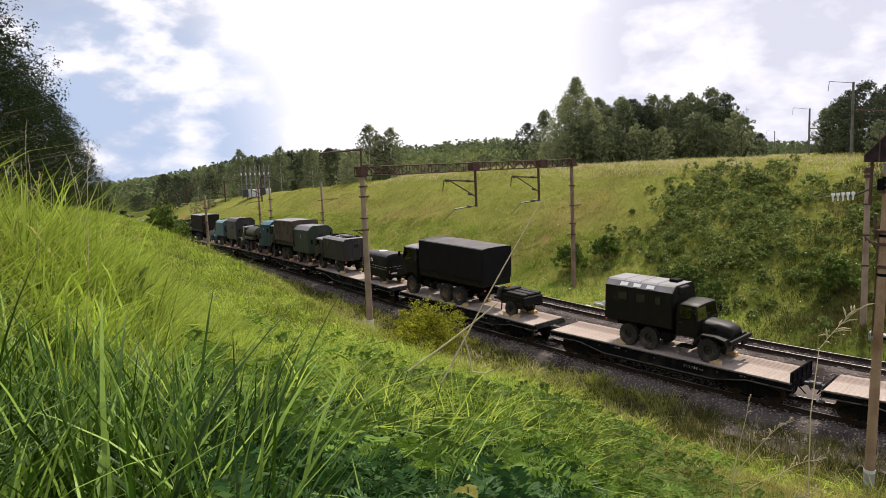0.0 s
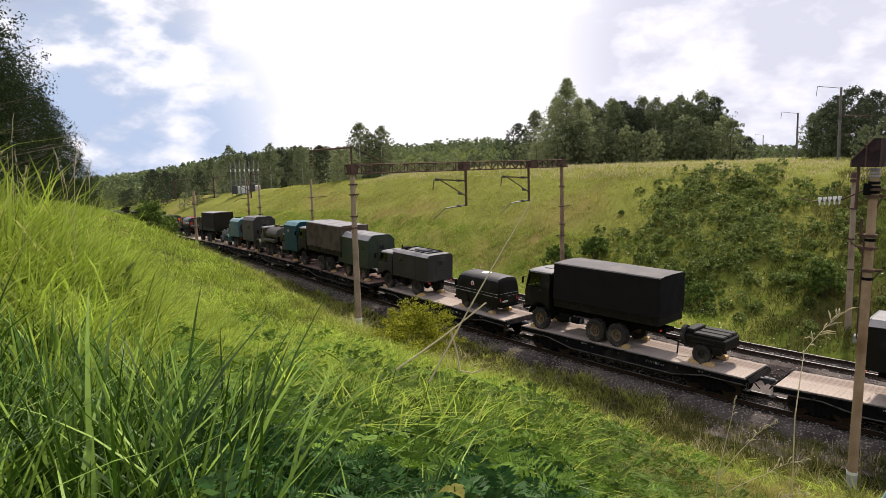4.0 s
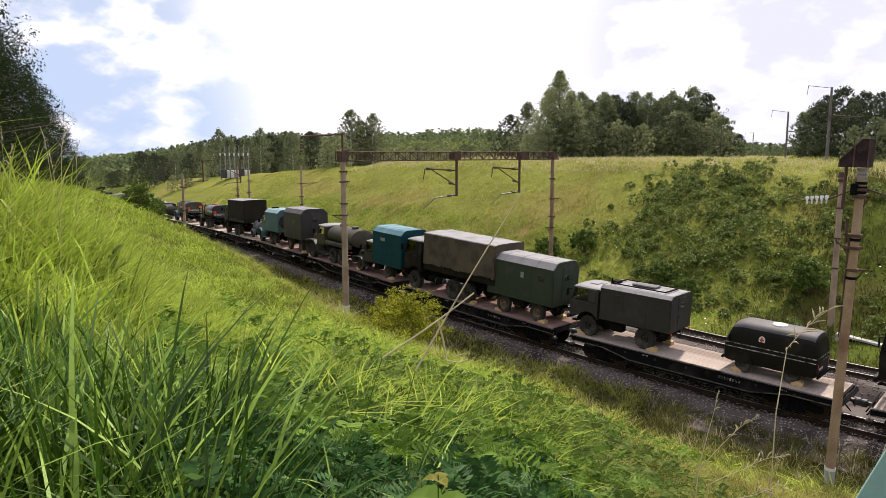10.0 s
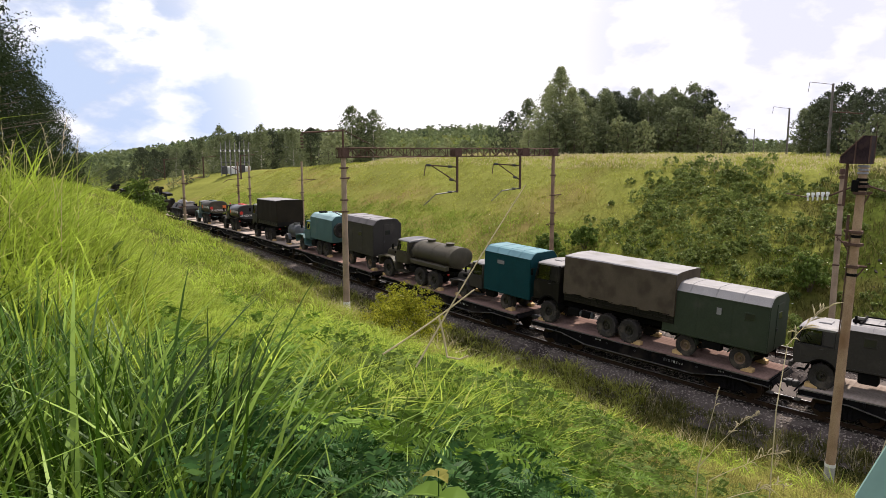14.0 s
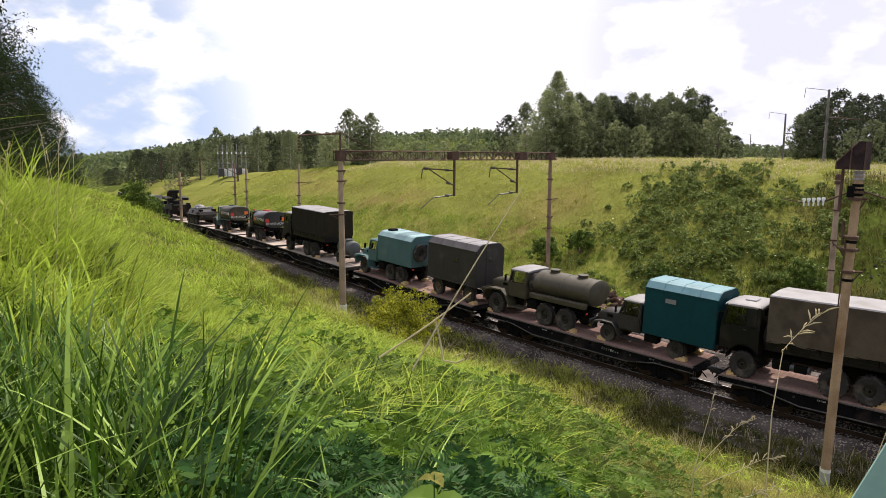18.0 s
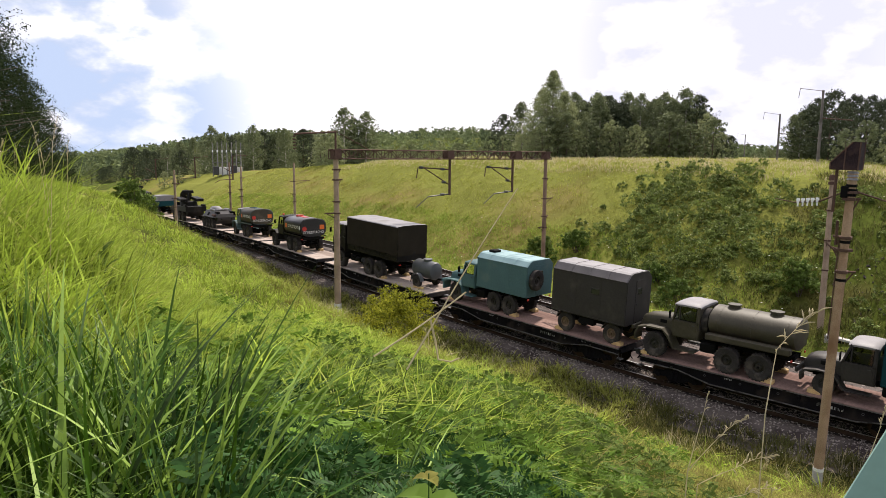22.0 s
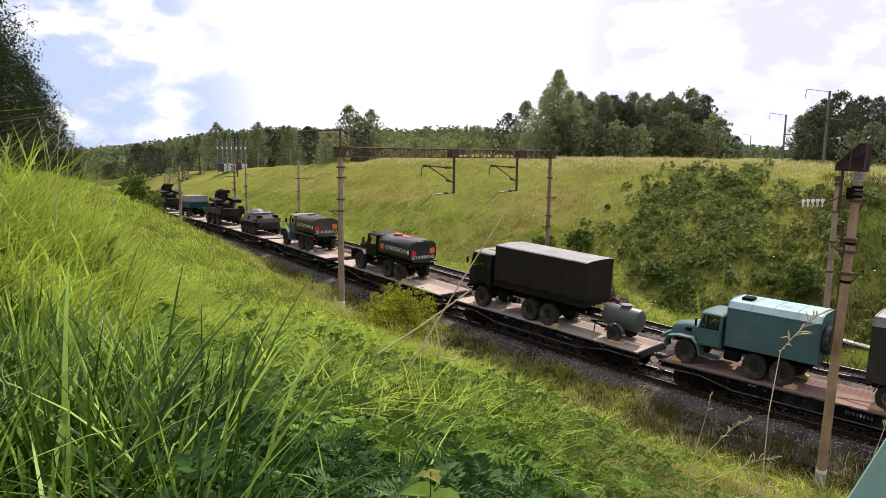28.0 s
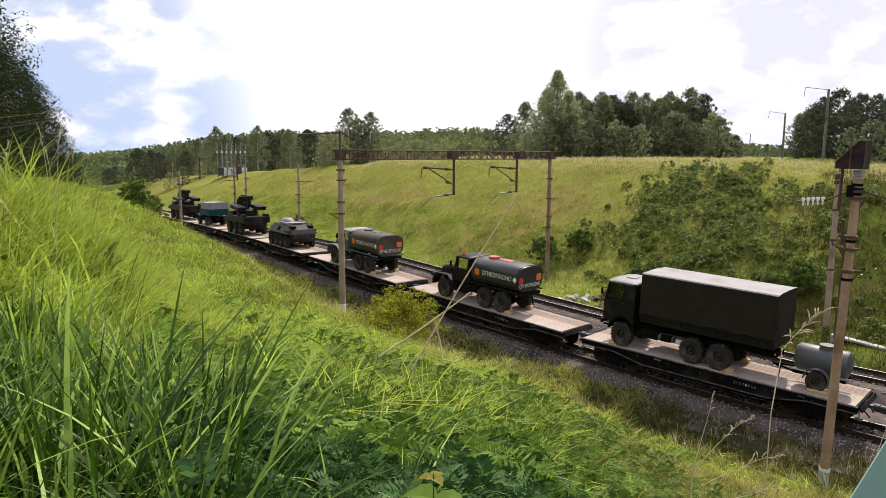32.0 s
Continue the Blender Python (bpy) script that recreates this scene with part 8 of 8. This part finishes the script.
A0, A1 = (-31.06, 1.56, 10.41), (-30.51, 1.57, 10.97)
straw("long pale dry straw leaning over the slope", arc(A0, A1, 0.012), 0.0032, 0.002, down(A0, (-0.3, 0.02, 0)))
B0, B1 = (-31.13, 1.64, 10.45), (-30.81, 1.54, 10.63)
straw("broken pale straw across the grass", arc(B0, B1, -0.006), 0.0031, 0.0027, down(B0, (-0.3, 0.05, 0)))
straw("bent pale straw hanging from a stem", [(-30.91, 1.61, 10.54), (-30.905, 1.59, 10.47), (-30.91, 1.57, 10.41), (-30.88, 1.54, 10.402), (-30.86, 1.52, 10.415)], 0.004, 0.003)


def seed_stalk(label, low, high, tip, awns, r, seed, size=0.06):
    """A grass stalk with a drooping seed head."""
    rr = random.Random(seed)
    t = thing("seed_stalk", label, "grass stalk", "seeding grass stalks")
    low, high, tip = Vector(low), Vector(high), Vector(tip)
    bm = B()
    stem(bm, [down(low, ((low - high).x * 0.5, (low - high).y * 0.5, 0)), low, *arc(low, high, 0.004)[1:], *arc(high, tip, 0.015, 4)[1:]], r, r * 0.4)
    part("stalk", bm, M_GRASS_DRY, t, smooth=True)
    bm = B()
    side = (tip - high).normalized()
    for i in range(awns):
        f = i / max(1, awns - 1)
        p = high.lerp(tip, f) + Vector((0, 0, 0.015 * math.sin(math.pi * f)))
        d = (side * rr.uniform(0.2, 1.0) + Vector((rr.uniform(-0.4, 0.4), rr.uniform(-0.6, 0.6), rr.uniform(-0.7, 0.5)))).normalized()
        q = p + d * size * rr.uniform(0.6, 1.3) * (1.1 - 0.5 * f)
        m = (p + q) / 2 + Vector((0, 0, 0.006))
        rod(bm, p, m, r * 0.45, 4, r * 1.5)
        rod(bm, m, q, r * 1.5, 4, r * 0.2)
    tagged(part("seed_head", bm, M_GRASS_DRY, t), "pale drooping seed head", kind="stuff")
    return t


seed_stalk("tall dry grass stalk with drooping pale seed head", (-29.56, 0.98, 10.02), (-29.33, 1.03, 10.24), (-29.15, 0.93, 10.40), 16, 0.0028, 1, 0.085)
seed_stalk("thin upright dry grass stalk", (-29.96, 1.12, 9.85), (-29.86, 1.11, 10.08), (-29.83, 1.11, 10.14), 6, 0.0022, 2, 0.02)
seed_stalk("arching dry grass stalk with slim seed head", (-29.98, 1.11, 9.86), (-29.90, 1.03, 10.0), (-29.80, 0.96, 10.07), 12, 0.0022, 3, 0.03)
seed_stalk("low dry grass stalk with loose seed head", (-30.02, 1.05, 9.84), (-29.92, 0.96, 9.90), (-29.78, 0.86, 9.94), 14, 0.002, 4, 0.04)
seed_stalk("low dry grass stalk with loose seed head", (-30.05, 0.98, 9.80), (-29.95, 0.90, 9.83), (-29.84, 0.82, 9.84), 12, 0.002, 5, 0.04)
seed_stalk("dry grass stalk beside the pole's line", (-29.5, 0.62, 9.86), (-29.40, 0.60, 10.02), (-29.36, 0.59, 10.10), 9, 0.0022, 6, 0.025)
rs = random.Random(8)
for i in range(34):
    b, d = rs.uniform(4, 16), rs.uniform(6, 14)
    x, y = EYE.x + d * math.sin(radians(b)), EYE.y + d * math.cos(radians(b))
    z = ground_at(x, y)
    h = rs.uniform(0.8, 1.35)
    dx, dy = rs.uniform(-0.1, 0.25), rs.uniform(-0.12, 0.12)
    seed_stalk("tall seeding grass stalk on the bank's crest", (x, y, z + 0.3), (x + dx * 0.6, y + dy, z + h * 0.85), (x + dx, y + dy * 1.5, z + h), 10, 0.0026, 20 + i, 0.035)


def leaf_blade(bm, base, tip, wid, droop, n=10):
    """A broad pointed leaf with a folded midrib and toothed edge."""
    base, tip = Vector(base), Vector(tip)
    d = tip - base
    side = d.cross(Vector((0, 0, 1))).normalized()
    rows = []
    for i in range(n + 1):
        f = i / n
        c = base + d * f - Vector((0, 0, droop * f * f))
        w = wid * math.sin(math.pi * min(1, 0.08 + 0.92 * f) ** 0.75) * (1 + (0.05 if i % 2 else -0.04))
        if i == n:
            w = 0.001
        rows.append([bm.verts.new(c - side * w + Vector((0, 0, w * 0.35))), bm.verts.new(c), bm.verts.new(c + side * w + Vector((0, 0, w * 0.35)))])
    for a, b in zip(rows, rows[1:]):
        for k in range(2):
            bm.faces.new((a[k], a[k + 1], b[k + 1], b[k]))


def nettle(x, y, z, seed):
    """A young broad-leaved weed with a yellowing top."""
    rr = random.Random(seed)
    t = thing("broad_leaved_weed", "broad-leaved green weed with a yellowed top leaf", "weed", "weeds by the camera")
    g = ground_at(x, y)
    part("stem", rod(B(), (x, y, g - 0.02), (x, y, z), 0.0025, 6, 0.0015), M_HERB, t)
    for k in range(3):
        zz = z - 0.015 - 0.05 * k
        for j in range(2 if k else 3):
            a = k * 1.57 + j * (3.14 if k else 2.1) + 0.3
            ln = (0.040, 0.105, 0.12)[k]
            bm = B()
            leaf_blade(bm, (x, y, zz), (x + ln * math.cos(a), y + ln * math.sin(a), zz + (0.02, 0.015, 0.0)[k]), (0.016, 0.040, 0.045)[k], (0.02, 0.045, 0.06)[k])
            part("leaf", bm, M_FERN if k else M_GRASS_LOW, t, "yellowed leaf" if k == 0 else "", smooth=True)


nettle(-31.40, 1.10, 10.34, 1)

# corner of a pale green plastic sheet standing in the grass
bm = B()
g = ground_at(-31.0, 0.28)
prism(bm, [(0.0, g - 10.4), (0.60, g - 10.4), (0.60, 0.35), (0.085, 0.22), (0.0, 0.0)], "y", -0.004, 0.004)
sheet = tagged(obj("plastic_sheet", bm, M_PLASTIC), "corner of a pale green plastic sheet in the grass", "plastic sheet")
sheet.matrix_basis = Matrix.Translation((-31.02, 0.33, 10.43)) @ Matrix.Rotation(radians(-70), 4, "Z")


# rubble, litter and a fallen post along the line
def heap(name, label, category, x, y, n, spread, size, material, seed, high=0.5):
    """A low pile of broken pieces, heaped towards its middle."""
    rr = random.Random(seed)
    t = thing(name, label, category)
    t.location = (x, y, ground_at(x, y))
    for i in range(n):
        a, f = rr.uniform(0, 6.28), rr.random() ** 0.6
        k = size * rr.uniform(0.4, 1.2)
        px, py = spread * f * math.cos(a), spread * f * math.sin(a)
        pz = ground_at(x + px, y + py) - t.location.z + high * (1 - f) * rr.random() + 0.1 * k
        bm = box(B(), (px, py, pz), (k * rr.uniform(0.8, 1.8), k, k * rr.uniform(0.3, 0.8)), (rr.uniform(-40, 40), rr.uniform(-40, 40), rr.uniform(0, 180)), bevel=0.12 * k)
        part("piece", bm, material, t)
    return t


heap("brush_pile", "heap of dark brown rotten timber and brush", "brush pile", 13.7, 28.4, 34, 1.5, 0.55, M_RUST, 1, 0.9)
heap("rubble_heap", "pale broken concrete beside the far track", "rubble", 12.5, 30.8, 16, 1.2, 0.4, M_SLAB, 2, 0.3)
heap("rubble_heap", "pale broken concrete beside the far track", "rubble", 12.6, 25.9, 9, 0.8, 0.4, M_SLAB, 3, 0.2)
heap("stone_scree", "loose grey stones on the bare slope", "stones", 23.0, 11.4, 50, 3.2, 0.2, M_BALLAST, 4, 0.0)
heap("stone_scree", "loose grey stones on the bare slope", "stones", 19.0, 9.8, 34, 2.4, 0.18, M_BALLAST, 5, 0.0)
for (s, u, tilt, size) in ((31.6, -2.7, 35, (0.32, 0.22, 0.03)), (30.7, -2.9, -15, (0.42, 0.16, 0.03))):
    p = on_line(s, u)
    sc = tagged(obj("paper_scrap", box(B(), (0, 0, 0.06), size, (tilt, 12, 30), bevel=0.008), M_WHITE), "crumpled white paper scrap beside the ballast", "litter")
    sc.location = (p.x, p.y, max(p.z - 0.75, ground_at(p.x, p.y)))
p = on_line(GANTRY_S + 0.6, -6.3)
post = tagged(obj("fallen_post", box(B(), (0, 0, 0.12), (2.0, 0.22, 0.18), (3, 5, 0), bevel=0.03), M_SLAB), "pale concrete post lying by the pole's foot", "concrete post")
post.location = (p.x, p.y, ground_at(p.x, p.y))
post.rotation_euler = (0, 0, radians(115))


def dock(x, y, h, seed):
    """A coarse weed with dark upright leaves."""
    rr = random.Random(seed)
    t = thing("dock_plant", "coarse weed with dark upright leaves in the grass", "weed", "coarse weeds on the bank")
    g = ground_at(x, y)
    part("stem", rod(B(), (x, y, g - 0.03), (x, y, g + h * 0.8), 0.006, 6, 0.003), M_HERB, t)
    for k in range(9):
        a, z = k * 2.4, g + h * (0.08 + 0.075 * k)
        ln = h * rr.uniform(0.38, 0.55) * (1 - 0.05 * k)
        bm = B()
        leaf_blade(bm, (x, y, z), (x + ln * 0.6 * math.cos(a), y + ln * 0.6 * math.sin(a), z + ln * 0.8), 0.045 * h / 0.7, ln * 0.35)
        part("leaf", bm, M_SHRUB, t, smooth=True)


for b, d, h in ((23.5, 6.2, 0.8), (24.4, 6.6, 0.7), (31.0, 4.6, 0.65), (36.0, 3.6, 0.5), (41.5, 2.9, 0.45), (18.0, 7.6, 0.8), (47.0, 5.0, 0.55)):
    dock(EYE.x + d * math.sin(radians(b)), EYE.y + d * math.cos(radians(b)), h, int(b * 10))


def motions():
    """The train slows as it rolls towards -y; its loads ride on it."""
    times = [i * 0.5 for i in range(65)]
    poses = {k: [wagon_pose(k, t) for t in times] for k in WAGONS}
    for k, w in WAGONS.items():
        walk(w, list(zip(times, poses[k])))
    for ob, k, m in LOADS:
        walk(ob, [(t, p @ m) for t, p in zip(times, poses[k])])


motions()
